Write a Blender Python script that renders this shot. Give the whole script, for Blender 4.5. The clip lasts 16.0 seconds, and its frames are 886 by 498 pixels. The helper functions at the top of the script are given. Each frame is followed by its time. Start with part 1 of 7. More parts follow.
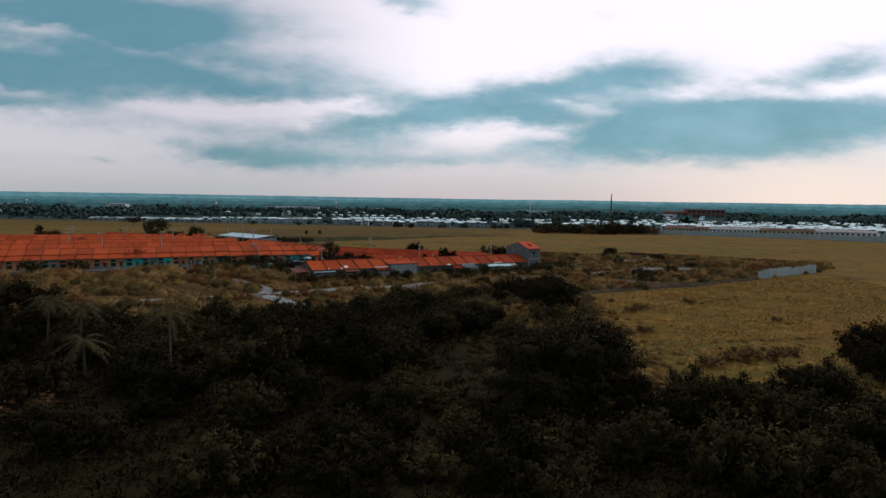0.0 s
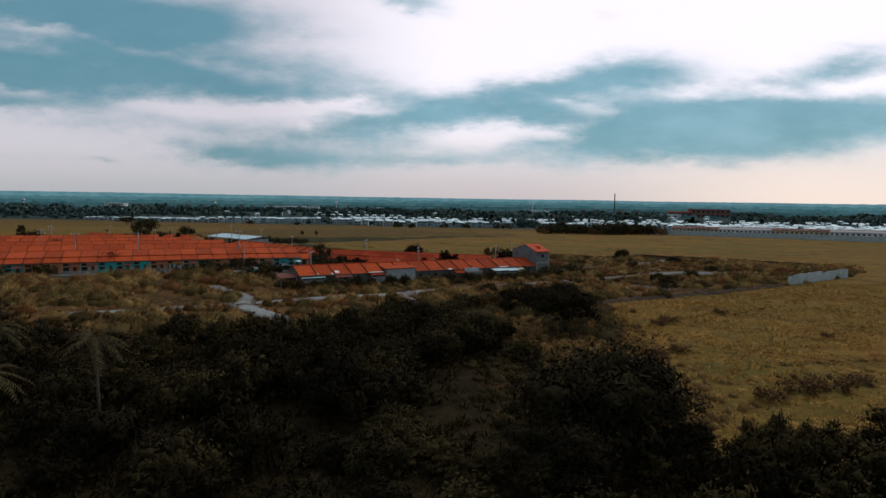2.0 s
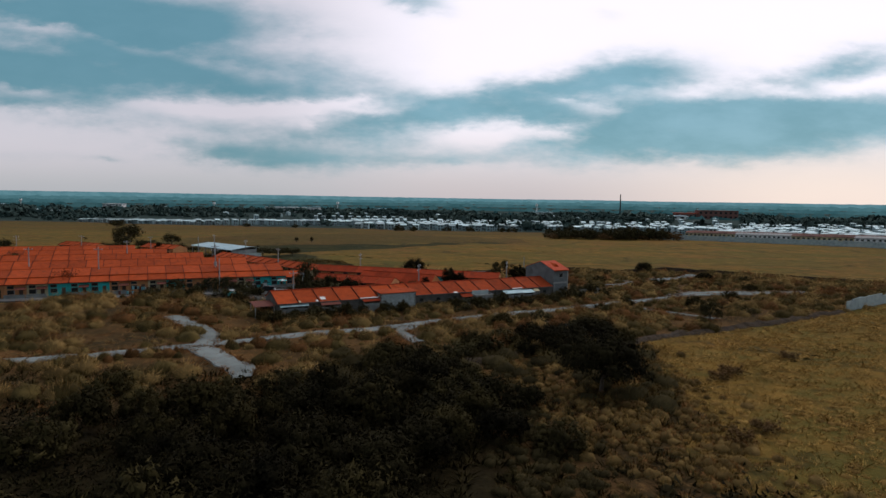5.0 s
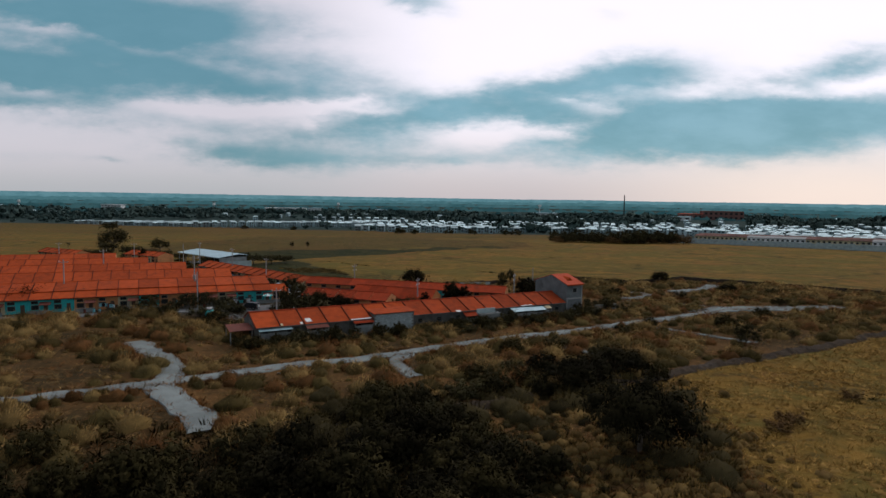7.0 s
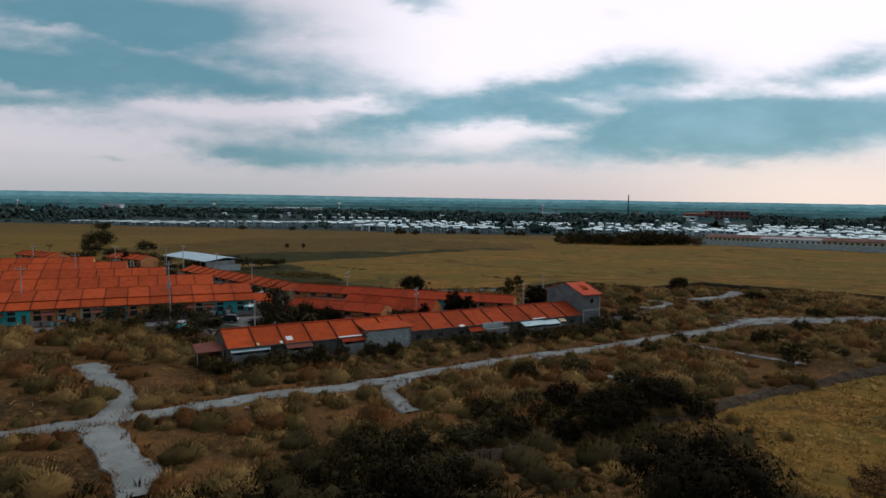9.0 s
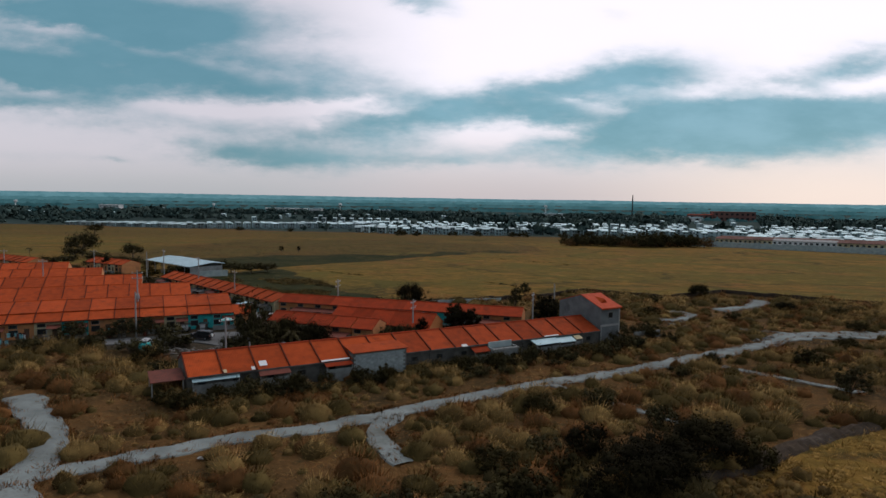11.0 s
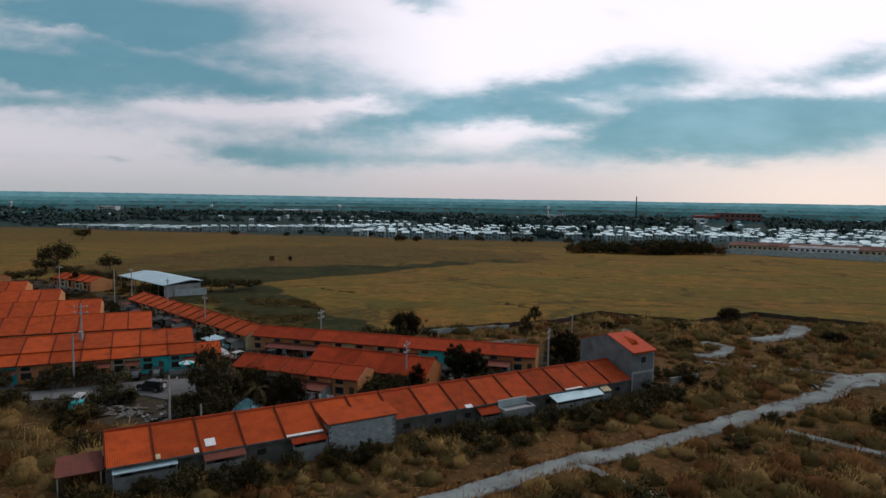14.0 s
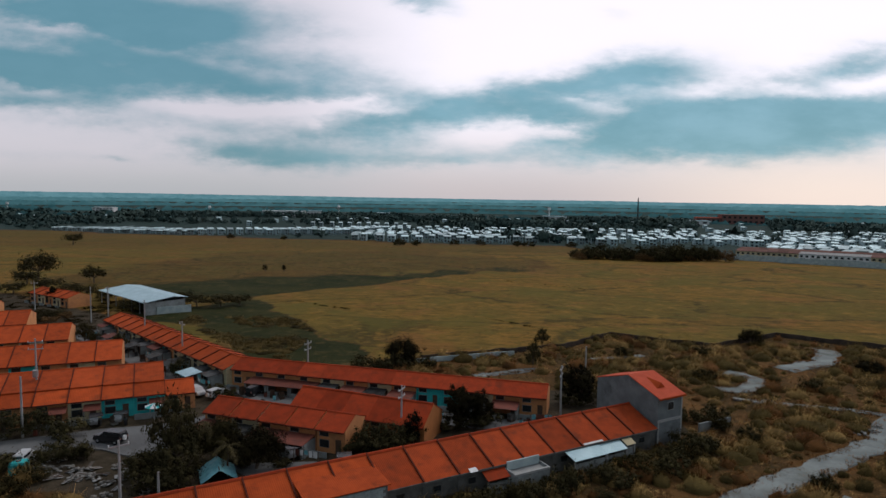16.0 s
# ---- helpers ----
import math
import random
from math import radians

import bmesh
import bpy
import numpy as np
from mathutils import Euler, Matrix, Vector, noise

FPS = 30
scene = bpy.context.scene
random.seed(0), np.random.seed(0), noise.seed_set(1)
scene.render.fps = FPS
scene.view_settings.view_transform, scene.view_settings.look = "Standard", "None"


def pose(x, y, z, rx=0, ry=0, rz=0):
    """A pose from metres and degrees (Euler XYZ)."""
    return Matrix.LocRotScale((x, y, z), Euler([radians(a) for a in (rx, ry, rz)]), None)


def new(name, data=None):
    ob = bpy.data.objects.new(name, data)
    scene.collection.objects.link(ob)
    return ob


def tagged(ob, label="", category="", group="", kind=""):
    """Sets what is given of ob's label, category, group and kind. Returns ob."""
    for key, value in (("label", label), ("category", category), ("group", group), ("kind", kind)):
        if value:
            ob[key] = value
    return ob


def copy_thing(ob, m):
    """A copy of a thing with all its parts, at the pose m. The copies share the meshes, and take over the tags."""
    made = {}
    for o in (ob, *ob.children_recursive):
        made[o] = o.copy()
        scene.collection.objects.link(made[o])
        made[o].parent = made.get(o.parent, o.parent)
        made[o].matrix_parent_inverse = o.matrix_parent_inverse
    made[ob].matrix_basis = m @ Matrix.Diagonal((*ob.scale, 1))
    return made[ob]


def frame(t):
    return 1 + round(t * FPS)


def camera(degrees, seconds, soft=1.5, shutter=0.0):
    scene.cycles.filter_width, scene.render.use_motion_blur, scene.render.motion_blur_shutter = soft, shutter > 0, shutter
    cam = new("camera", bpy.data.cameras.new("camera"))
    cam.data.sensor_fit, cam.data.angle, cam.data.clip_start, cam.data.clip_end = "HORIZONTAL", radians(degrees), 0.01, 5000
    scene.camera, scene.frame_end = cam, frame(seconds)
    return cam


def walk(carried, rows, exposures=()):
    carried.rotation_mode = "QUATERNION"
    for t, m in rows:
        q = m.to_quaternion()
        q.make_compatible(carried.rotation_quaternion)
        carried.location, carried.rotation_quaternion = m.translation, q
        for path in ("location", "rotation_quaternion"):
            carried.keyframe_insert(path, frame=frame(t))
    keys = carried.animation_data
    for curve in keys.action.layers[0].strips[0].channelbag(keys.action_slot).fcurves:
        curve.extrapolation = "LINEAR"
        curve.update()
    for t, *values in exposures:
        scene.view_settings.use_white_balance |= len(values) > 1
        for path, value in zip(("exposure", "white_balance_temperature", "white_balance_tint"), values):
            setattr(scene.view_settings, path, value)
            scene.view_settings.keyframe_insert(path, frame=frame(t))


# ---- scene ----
cam = camera(70.1, 16.0, soft=1.5)
METRES, EYE, TILT, LEAN, TURN = 128.0, 23.9, -4.5, -0.8, 0.0
ROWS = [
    (0.0, 0.0, 0.0, 0.0, 0.0, 0.0, 0.0),
    (0.5, 0.0009, 0.0336, 0.002, 0.04, -0.0, -0.03),
    (1.0, 0.001, 0.0666, 0.0039, 0.08, -0.0, -0.04),
    (1.5, 0.0012, 0.0995, 0.0059, 0.11, -0.02, -0.02),
    (2.0, 0.0013, 0.1327, 0.0077, 0.14, -0.03, -0.03),
    (2.5, 0.0008, 0.1653, 0.0103, 0.18, -0.03, -0.05),
    (3.0, -0.0002, 0.1989, 0.0149, 0.21, -0.02, -0.02),
    (3.5, -0.0007, 0.2321, 0.0209, 0.27, -0.03, -0.03),
    (4.0, -0.0015, 0.2649, 0.0289, 0.3, -0.06, -0.06),
    (6.5, -0.0025, 0.4272, 0.0697, 0.5, -0.08, -0.07),
    (7.0, -0.0023, 0.4601, 0.0724, 0.54, -0.08, -0.07),
    (7.5, -0.0023, 0.4928, 0.0751, 0.58, -0.09, -0.1),
    (8.0, -0.0025, 0.5254, 0.0779, 0.63, -0.1, -0.1),
    (8.5, -0.0029, 0.5584, 0.0803, 0.67, -0.1, -0.11),
    (9.0, -0.0029, 0.5911, 0.0829, 0.72, -0.11, -0.11),
    (11.5, -0.0011, 0.7444, 0.0975, 0.94, -0.07, -0.12),
    (12.0, -0.0009, 0.7729, 0.1036, 0.96, -0.08, -0.12),
    (12.5, -0.0008, 0.8011, 0.1106, 0.98, -0.1, -0.12),
    (13.0, -0.0014, 0.8286, 0.1186, 0.99, -0.1, -0.12),
    (13.5, -0.002, 0.8546, 0.1272, 1.0, -0.09, -0.13),
    (14.0, -0.0021, 0.8798, 0.1358, 1.01, -0.1, -0.12),
    (14.5, -0.0021, 0.9045, 0.1451, 1.03, -0.13, -0.15),
    (15.0, -0.0027, 0.9295, 0.1547, 1.03, -0.14, -0.14),
    (15.5, -0.0037, 0.9545, 0.1643, 1.02, -0.15, -0.11),
    (16.0, -0.004, 0.9795, 0.1717, 1.01, -0.13, -0.15),
]
walk(cam, [(t, pose(0, 0, EYE, TILT, LEAN, TURN) @ pose(METRES * x, METRES * y, METRES * z, 90 + pitch, roll, yaw)) for t, x, y, z, yaw, pitch, roll in ROWS])

# ---------------------------------------------------------------- light
world = bpy.data.worlds.new("sky")
scene.world = world
world.use_nodes = True


class Nodes:
    """Short hand for wiring nodes."""

    def __init__(self, tree):
        self.tree = tree

    def add(self, kind, **props):
        n = self.tree.nodes.new(kind)
        for k, v in props.items():
            if k == "op":
                n.operation = v
            elif k == "blend":
                n.blend_type = v
            elif k == "dtype":
                n.data_type = v
        return n

    def link(self, a, b):
        self.tree.links.new(a, b)

    def put(self, socket, v):
        if isinstance(v, (int, float)):
            socket.default_value = v
        elif isinstance(v, tuple):
            socket.default_value = v
        else:
            self.link(v, socket)

    def math(self, op, a, b=0.0, c=None, clamp=False):
        n = self.add("ShaderNodeMath", op=op)
        n.use_clamp = clamp
        self.put(n.inputs[0], a)
        self.put(n.inputs[1], b)
        if c is not None:
            self.put(n.inputs[2], c)
        return n.outputs[0]

    def mix(self, fac, a, b, blend="MIX"):
        n = self.add("ShaderNodeMix", dtype="RGBA", blend=blend)
        self.put(n.inputs[0], fac)
        self.put(n.inputs[6], a)
        self.put(n.inputs[7], b)
        return n.outputs[2]

    def noise(self, vec, scale, detail=4.0, rough=0.55):
        n = self.add("ShaderNodeTexNoise")
        self.put(n.inputs["Scale"], scale)
        self.put(n.inputs["Detail"], detail)
        self.put(n.inputs["Roughness"], rough)
        if vec is not None:
            self.link(vec, n.inputs["Vector"])
        return n.outputs["Fac"]

    def ramp(self, v, lo, hi):
        n = self.add("ShaderNodeMapRange")
        n.clamp = True
        n.interpolation_type = "SMOOTHSTEP"
        self.put(n.inputs[0], v)
        self.put(n.inputs[1], lo)
        self.put(n.inputs[2], hi)
        return n.outputs[0]


SUN_ELEVATION, SUN_AZIMUTH = 50.0, 40.0
W = Nodes(world.node_tree)
world.node_tree.nodes.clear()
w_out = W.add("ShaderNodeOutputWorld")
w_bg = W.add("ShaderNodeBackground")
w_tc = W.add("ShaderNodeTexCoord")
w_sky = W.add("ShaderNodeTexSky")
w_sky.sky_type = "NISHITA"
w_sky.sun_disc = False
w_sky.sun_elevation = radians(SUN_ELEVATION)
w_sky.sun_rotation = radians(SUN_AZIMUTH)
w_sep = W.add("ShaderNodeSeparateXYZ")
W.link(w_tc.outputs["Generated"], w_sep.inputs[0])
w_ahead = W.math("MAXIMUM", W.math("ABSOLUTE", w_sep.outputs[1]), 0.12)
# u: tangent of the bearing, v: tangent of the elevation
w_u0 = W.math("DIVIDE", w_sep.outputs[0], w_ahead)
w_v0 = W.math("DIVIDE", w_sep.outputs[2], w_ahead)
w_comb = W.add("ShaderNodeCombineXYZ")
W.link(w_u0, w_comb.inputs[0])
W.link(W.math("MULTIPLY", w_v0, 2.6), w_comb.inputs[1])
w_n1 = W.noise(w_comb.outputs[0], 5.0, 6.0, 0.6)
w_n2 = W.noise(w_comb.outputs[0], 2.1, 4.0, 0.5)
w_comb2 = W.add("ShaderNodeVectorMath", op="ADD")
W.link(w_comb.outputs[0], w_comb2.inputs[0])
w_comb2.inputs[1].default_value = (3.7, 8.1, 1.3)
w_n3 = W.noise(w_comb2.outputs[0], 7.0, 6.0, 0.6)
w_n4 = W.noise(w_comb.outputs[0], 12.0, 7.0, 0.6)
w_n5 = W.noise(w_comb2.outputs[0], 26.0, 5.0, 0.6)
w_u = W.math("ADD", w_u0, W.math("ADD", W.math("MULTIPLY", W.math("SUBTRACT", w_n1, 0.5), 0.10), W.math("MULTIPLY", W.math("SUBTRACT", w_n4, 0.5), 0.05)))
w_v = W.math("ADD", w_v0, W.math("ADD", W.math("MULTIPLY", W.math("SUBTRACT", w_n3, 0.5), 0.036), W.math("MULTIPLY", W.math("SUBTRACT", w_n5, 0.5), 0.010)))


def cloud(u, v, a, b, lean, amount):
    """One bank of cloud: a soft ellipse at (u, v) with half axes a, b."""
    c, s = math.cos(radians(lean)), math.sin(radians(lean))
    du, dv = W.math("SUBTRACT", w_u, u), W.math("SUBTRACT", w_v, v)
    p = W.math("ADD", W.math("MULTIPLY", du, c / a), W.math("MULTIPLY", dv, s / a))
    q = W.math("ADD", W.math("MULTIPLY", du, -s / b), W.math("MULTIPLY", dv, c / b))
    r = W.math("ADD", W.math("MULTIPLY", p, p), W.math("MULTIPLY", q, q))
    return W.math("MULTIPLY", W.math("EXPONENT", W.math("MULTIPLY", W.math("POWER", r, 1.08), -0.75)), amount)


LEFT_BANKS = [(-0.547, 0.213, 0.3221, 0.0805, -4, 0.42), (-0.618, 0.212, 0.2684, 0.0626, -4, 0.25), (-0.483, 0.273, 0.2147, 0.0358, -4, 1.25), (-0.65, 0.289, 0.179, 0.0197, -2, 0.45), (-0.44, 0.247, 0.1342, 0.0268, -14, 0.5), (-0.672, 0.188, 0.1969, 0.0251, -6, 1.4),
              (-0.414, 0.19, 0.17, 0.0152, -11, 0.75), (-0.246, 0.192, 0.1521, 0.0197, -8, 0.2), (-0.573, 0.238, 0.179, 0.0233, -6, 0.25), (-0.656, 0.14, 0.17, 0.0143, -3, 0.7), (-0.291, 0.164, 0.2058, 0.0179, -3, 0.45), (-0.141, 0.174, 0.1253, 0.0268, -14, 0.4),
              (-0.325, 0.275, 0.0805, 0.0358, -20, 0.15), (-0.496, 0.107, 0.2058, 0.0081, -1, 0.22), (-0.677, 0.058, 0.1074, 0.0089, 0, 0.14), (-0.547, 0.056, 0.0233, 0.0036, 0, 0.42)]
RIGHT_BANKS = [(0.336, 0.113, 0.4027, 0.0447, 2, 0.3), (-0.167, 0.099, 0.2684, 0.0429, 3, 0.18), (-0.309, 0.061, 0.1163, 0.0152, -7, 0.75), (-0.211, 0.083, 0.1879, 0.0233, 2, 0.42), (-0.14, 0.118, 0.1253, 0.0197, 10, 0.3), (-0.096, 0.059, 0.1879, 0.0107, 0, 0.6),
               (-0.052, 0.137, 0.1521, 0.0215, 12, 0.45), (0.089, 0.16, 0.1342, 0.0215, 14, 0.6), (0.228, 0.183, 0.1163, 0.0233, 12, 0.9), (0.337, 0.191, 0.0805, 0.0304, 0, 0.8), (0.142, 0.135, 0.0984, 0.0179, 4, 0.35), (0.276, 0.083, 0.2058, 0.0215, 0, 0.95),
               (0.231, 0.106, 0.1342, 0.0143, 10, 0.5)]
FAR_RIGHT_BANKS = [(0.398, 0.108, 0.1969, 0.0268, 0, 0.6), (0.564, 0.11, 0.179, 0.034, 6, 0.72), (0.519, 0.14, 0.17, 0.0197, 4, 0.5), (0.649, 0.137, 0.1432, 0.0304, 0, 0.5), (0.396, 0.143, 0.0984, 0.0125, 2, 0.4), (0.466, 0.137, 0.2684, 0.0215, 3, 0.45),
                   (0.282, 0.147, 0.17, 0.0251, 6, 0.35), (0.116, 0.13, 0.1432, 0.0197, 5, 0.3), (0.584, 0.205, 0.1074, 0.0215, 12, 0.66), (0.661, 0.219, 0.0805, 0.0268, 6, 0.45), (0.525, 0.185, 0.0537, 0.0098, -8, 0.35), (-0.036, 0.299, 0.0412, 0.0152, -8, 0.62),
                   (-0.071, 0.302, 0.0268, 0.0089, 0, 0.4), (0.246, 0.284, 0.0251, 0.0089, 0, 0.22), (0.019, 0.114, 0.0215, 0.0045, 0, 0.3)]
LIGHT_BANKS = [(-0.609, 0.25, 0.0537, 0.0125, -6, 0.6), (-0.669, 0.258, 0.0537, 0.0063, -6, 0.3), (-0.528, 0.237, 0.0358, 0.0072, -20, 0.3), (-0.334, 0.229, 0.1342, 0.0107, 3, 0.3), (-0.281, 0.25, 0.0537, 0.0268, -30, 0.25), (-0.396, 0.204, 0.0304, 0.0089, -10, 0.2),
               (-0.326, 0.205, 0.0179, 0.0072, 0, 0.18), (-0.539, 0.167, 0.085, 0.0063, 0, 0.3), (-0.682, 0.166, 0.0447, 0.0072, -10, 0.35), (-0.326, 0.136, 0.2058, 0.0098, 1, 0.75), (-0.224, 0.14, 0.0143, 0.0072, -40, 0.6), (-0.167, 0.148, 0.0304, 0.0063, 8, 0.55),
               (-0.233, 0.111, 0.0116, 0.0081, -30, 0.5)]
RIGHT_LIGHT_BANKS = [(0.064, 0.096, 0.0823, 0.0179, -3, 1.1), (0.152, 0.104, 0.0492, 0.0116, -10, 0.6), (0.103, 0.117, 0.0143, 0.0072, 0, 0.3), (0.23, 0.143, 0.0626, 0.0098, -8, 0.5), (0.185, 0.153, 0.0107, 0.0036, 0, 0.25), (0.336, 0.115, 0.085, 0.0072, 3, 0.3),
                     (0.467, 0.12, 0.0716, 0.0045, 6, 0.25), (0.373, 0.174, 0.0537, 0.0089, 4, 0.45), (0.543, 0.168, 0.1163, 0.0054, 3, 0.25), (-0.14, 0.135, 0.0268, 0.0063, 0, 0.25), (-0.416, 0.096, 0.0358, 0.0107, 0, 0.1), (0.629, 0.184, 0.0716, 0.0081, 3, 0.35)]
w_dark = 0.0
for bank in LEFT_BANKS + RIGHT_BANKS + FAR_RIGHT_BANKS:
    w_dark = W.math("ADD", w_dark, cloud(*bank))
for bank in LIGHT_BANKS + RIGHT_LIGHT_BANKS:
    w_dark = W.math("SUBTRACT", w_dark, cloud(*bank))
# the cover closes overhead and towards the back, added unseen to dim the light
w_far = W.math("MAXIMUM", W.math("MULTIPLY", W.ramp(w_v0, 0.42, 0.9), 0.45), W.ramp(w_sep.outputs[1], 0.1, -0.35))
w_body = W.ramp(w_dark, 0.02, 0.5)
w_grain = W.math("ADD", W.math("MULTIPLY", W.math("SUBTRACT", w_n1, 0.5), 0.9), W.math("ADD", W.math("MULTIPLY", W.math("SUBTRACT", w_n4, 0.5), 1.05), W.math("MULTIPLY", W.math("SUBTRACT", w_n5, 0.5), 0.5)))
w_dark = W.math("ADD", w_dark, W.math("MULTIPLY", w_grain, W.math("ADD", 0.12, W.math("MULTIPLY", w_body, 0.88))))
w_dark = W.math("ADD", w_dark, W.math("MULTIPLY", w_far, W.math("ADD", 0.55, w_n2)))
w_dark = W.ramp(w_dark, -0.13, 1.50)
w_low = W.ramp(w_v0, 0.16, 0.0)
w_left = W.ramp(w_u0, 0.02, -0.34)
w_base = W.mix(W.math("MULTIPLY", w_low, 0.95), (0.99, 0.92, 1.0, 1), (0.50, 0.455, 0.485, 1))
w_base = W.mix(W.math("MULTIPLY", W.math("MULTIPLY", w_low, W.ramp(w_u0, 0.1, 0.6)), 0.9), w_base, (0.90, 0.75, 0.68, 1))
w_base = W.mix(W.math("MULTIPLY", w_left, 0.85), w_base, (0.55, 0.52, 0.58, 1))
w_base = W.mix(W.math("MULTIPLY", W.math("MULTIPLY", w_left, W.ramp(w_v0, 0.07, 0.0)), 0.7), w_base, (0.37, 0.40, 0.43, 1))
w_cloud = W.mix(W.ramp(w_n1, 0.3, 0.7), (0.118, 0.285, 0.355, 1), (0.190, 0.375, 0.465, 1))
w_cloud = W.mix(W.math("MULTIPLY", w_left, 0.75), w_cloud, (0.080, 0.212, 0.272, 1))
w_cloud = W.mix(w_far, w_cloud, (0.17, 0.24, 0.27, 1))
w_col = W.mix(w_dark, w_base, w_cloud)
w_sum = W.mix(0.012, w_col, w_sky.outputs[0], blend="ADD")
W.link(w_sum, w_bg.inputs[0])
w_bg.inputs[1].default_value = 1.0
W.link(w_bg.outputs[0], w_out.inputs[0])

sun = new("sun", bpy.data.lights.new("sun", "SUN"))
sun.data.energy, sun.data.angle, sun.data.color = 0.9, radians(14), (1.0, 0.93, 0.84)
sun.rotation_euler = (radians(SUN_ELEVATION - 90), 0, radians(-SUN_AZIMUTH))
scene.view_settings.exposure = 0.0


# ---------------------------------------------------------------- materials
def material(name, a, b, scale=2.0, rough=0.8, bump=0.2, fine=20.0, metal=0.0, spread=0.0, island=0.0, spec=0.3, streak=None, stain=None):
    """Two colours mixed by coarse noise, speckled by fine noise, with relief. spread, island: how much single objects or leaves differ in brightness."""
    m = bpy.data.materials.new(name)
    m.use_nodes = True
    N = Nodes(m.node_tree)
    bsdf = m.node_tree.nodes["Principled BSDF"]
    tc = N.add("ShaderNodeTexCoord")
    vec = tc.outputs["Object"]
    info = N.add("ShaderNodeObjectInfo")
    shift = N.add("ShaderNodeVectorMath", op="ADD")
    rnd = N.add("ShaderNodeVectorMath", op="SCALE")
    rnd.inputs[0].default_value = (37.0, 19.0, 53.0)
    N.link(info.outputs["Random"], rnd.inputs["Scale"])
    N.link(vec, shift.inputs[0])
    N.link(rnd.outputs[0], shift.inputs[1])
    vec = shift.outputs[0]
    n1, n2 = N.noise(vec, scale, 4.0), N.noise(vec, fine, 3.0)
    col = N.mix(N.ramp(n1, 0.3, 0.7), (*a, 1), (*b, 1))
    if stain:
        col = N.mix(N.math("MULTIPLY", N.ramp(N.noise(vec, scale * 0.6, 6.0, 0.7), 0.52, 0.72), stain[3]), col, (*stain[:3], 1))
    if streak:
        wv = N.add("ShaderNodeTexWave")
        wv.wave_type, wv.bands_direction = "BANDS", streak[0]
        wv.inputs["Scale"].default_value = streak[1]
        wv.inputs["Distortion"].default_value = 0.0
        N.link(tc.outputs["Object"], wv.inputs["Vector"])
    speck = N.math("ADD", 0.82, N.math("MULTIPLY", n2, 0.36))
    if spread:
        speck = N.math("MULTIPLY", speck, N.math("ADD", 1 - spread, N.math("MULTIPLY", info.outputs["Random"], 2 * spread)))
    if island:
        geo = N.add("ShaderNodeNewGeometry")
        speck = N.math("MULTIPLY", speck, N.math("ADD", 1 - island, N.math("MULTIPLY", geo.outputs["Random Per Island"], 2 * island)))
    hsv = N.add("ShaderNodeHueSaturation")
    N.link(col, hsv.inputs["Color"])
    N.link(speck, hsv.inputs["Value"])
    N.link(hsv.outputs[0], bsdf.inputs["Base Color"])
    bsdf.inputs["Roughness"].default_value = rough
    bsdf.inputs["Metallic"].default_value = metal
    bsdf.inputs["Specular IOR Level"].default_value = spec
    if bump:
        bp = N.add("ShaderNodeBump")
        bp.inputs["Strength"].default_value = bump
        bp.inputs["Distance"].default_value = 0.05
        h = n2
        if streak:
            h = N.math("ADD", N.math("MULTIPLY", n2, 0.4), wv.outputs["Fac"])
        N.link(h, bp.inputs["Height"])
        N.link(bp.outputs[0], bsdf.inputs["Normal"])
    return m


M_ROOF = material("orange_roof", (0.37, 0.060, 0.0145), (0.28, 0.046, 0.012), 0.7, 0.8, 0.35, 9.0, spread=0.2, spec=0.06, streak=("X", 1.4), stain=(0.11, 0.031, 0.015, 0.7))
M_ROOF_DULL = material("weathered_red_roof", (0.30, 0.040, 0.013), (0.22, 0.033, 0.012), 0.7, 0.85, 0.35, 9.0, spread=0.16, spec=0.06, streak=("X", 1.4), stain=(0.10, 0.030, 0.016, 0.6))
M_ROOF_AGED = material("aged_orange_roof", (0.31, 0.050, 0.0145), (0.235, 0.040, 0.013), 0.7, 0.85, 0.35, 9.0, spread=0.18, spec=0.06, streak=("X", 1.4), stain=(0.10, 0.030, 0.016, 0.7))
M_ROOF_PINK = material("pale_red_roof", (0.46, 0.082, 0.042), (0.38, 0.068, 0.036), 0.8, 0.8, 0.3, 9.0, spec=0.06, streak=("X", 1.6), stain=(0.24, 0.06, 0.035, 0.5))
M_SEAM = material("brown_flashing", (0.10, 0.022, 0.012), (0.065, 0.018, 0.011), 2.0, 0.85, 0.2, spec=0.08)
M_PEACH = material("peach_plaster", (0.53, 0.235, 0.10), (0.45, 0.20, 0.09), 0.6, 0.9, 0.15, spread=0.1, spec=0.1, stain=(0.22, 0.12, 0.07, 0.5))
M_ORANGE = material("orange_plaster", (0.40, 0.155, 0.055), (0.33, 0.135, 0.05), 0.6, 0.85, 0.15, spec=0.1, stain=(0.17, 0.09, 0.06, 0.6))
M_CREAM = material("cream_plaster", (0.50, 0.42, 0.26), (0.42, 0.35, 0.22), 0.6, 0.85, 0.15, spread=0.1, stain=(0.22, 0.18, 0.13, 0.5))
M_TEAL = material("turquoise_plaster", (0.04, 0.42, 0.42), (0.03, 0.33, 0.34), 0.6, 0.85, 0.15, spec=0.1, stain=(0.05, 0.18, 0.19, 0.5))
M_BLOCK = material("hollow_block", (0.24, 0.26, 0.26), (0.17, 0.18, 0.18), 0.8, 0.92, 0.5, 6.0, spread=0.08, stain=(0.09, 0.09, 0.085, 0.6))
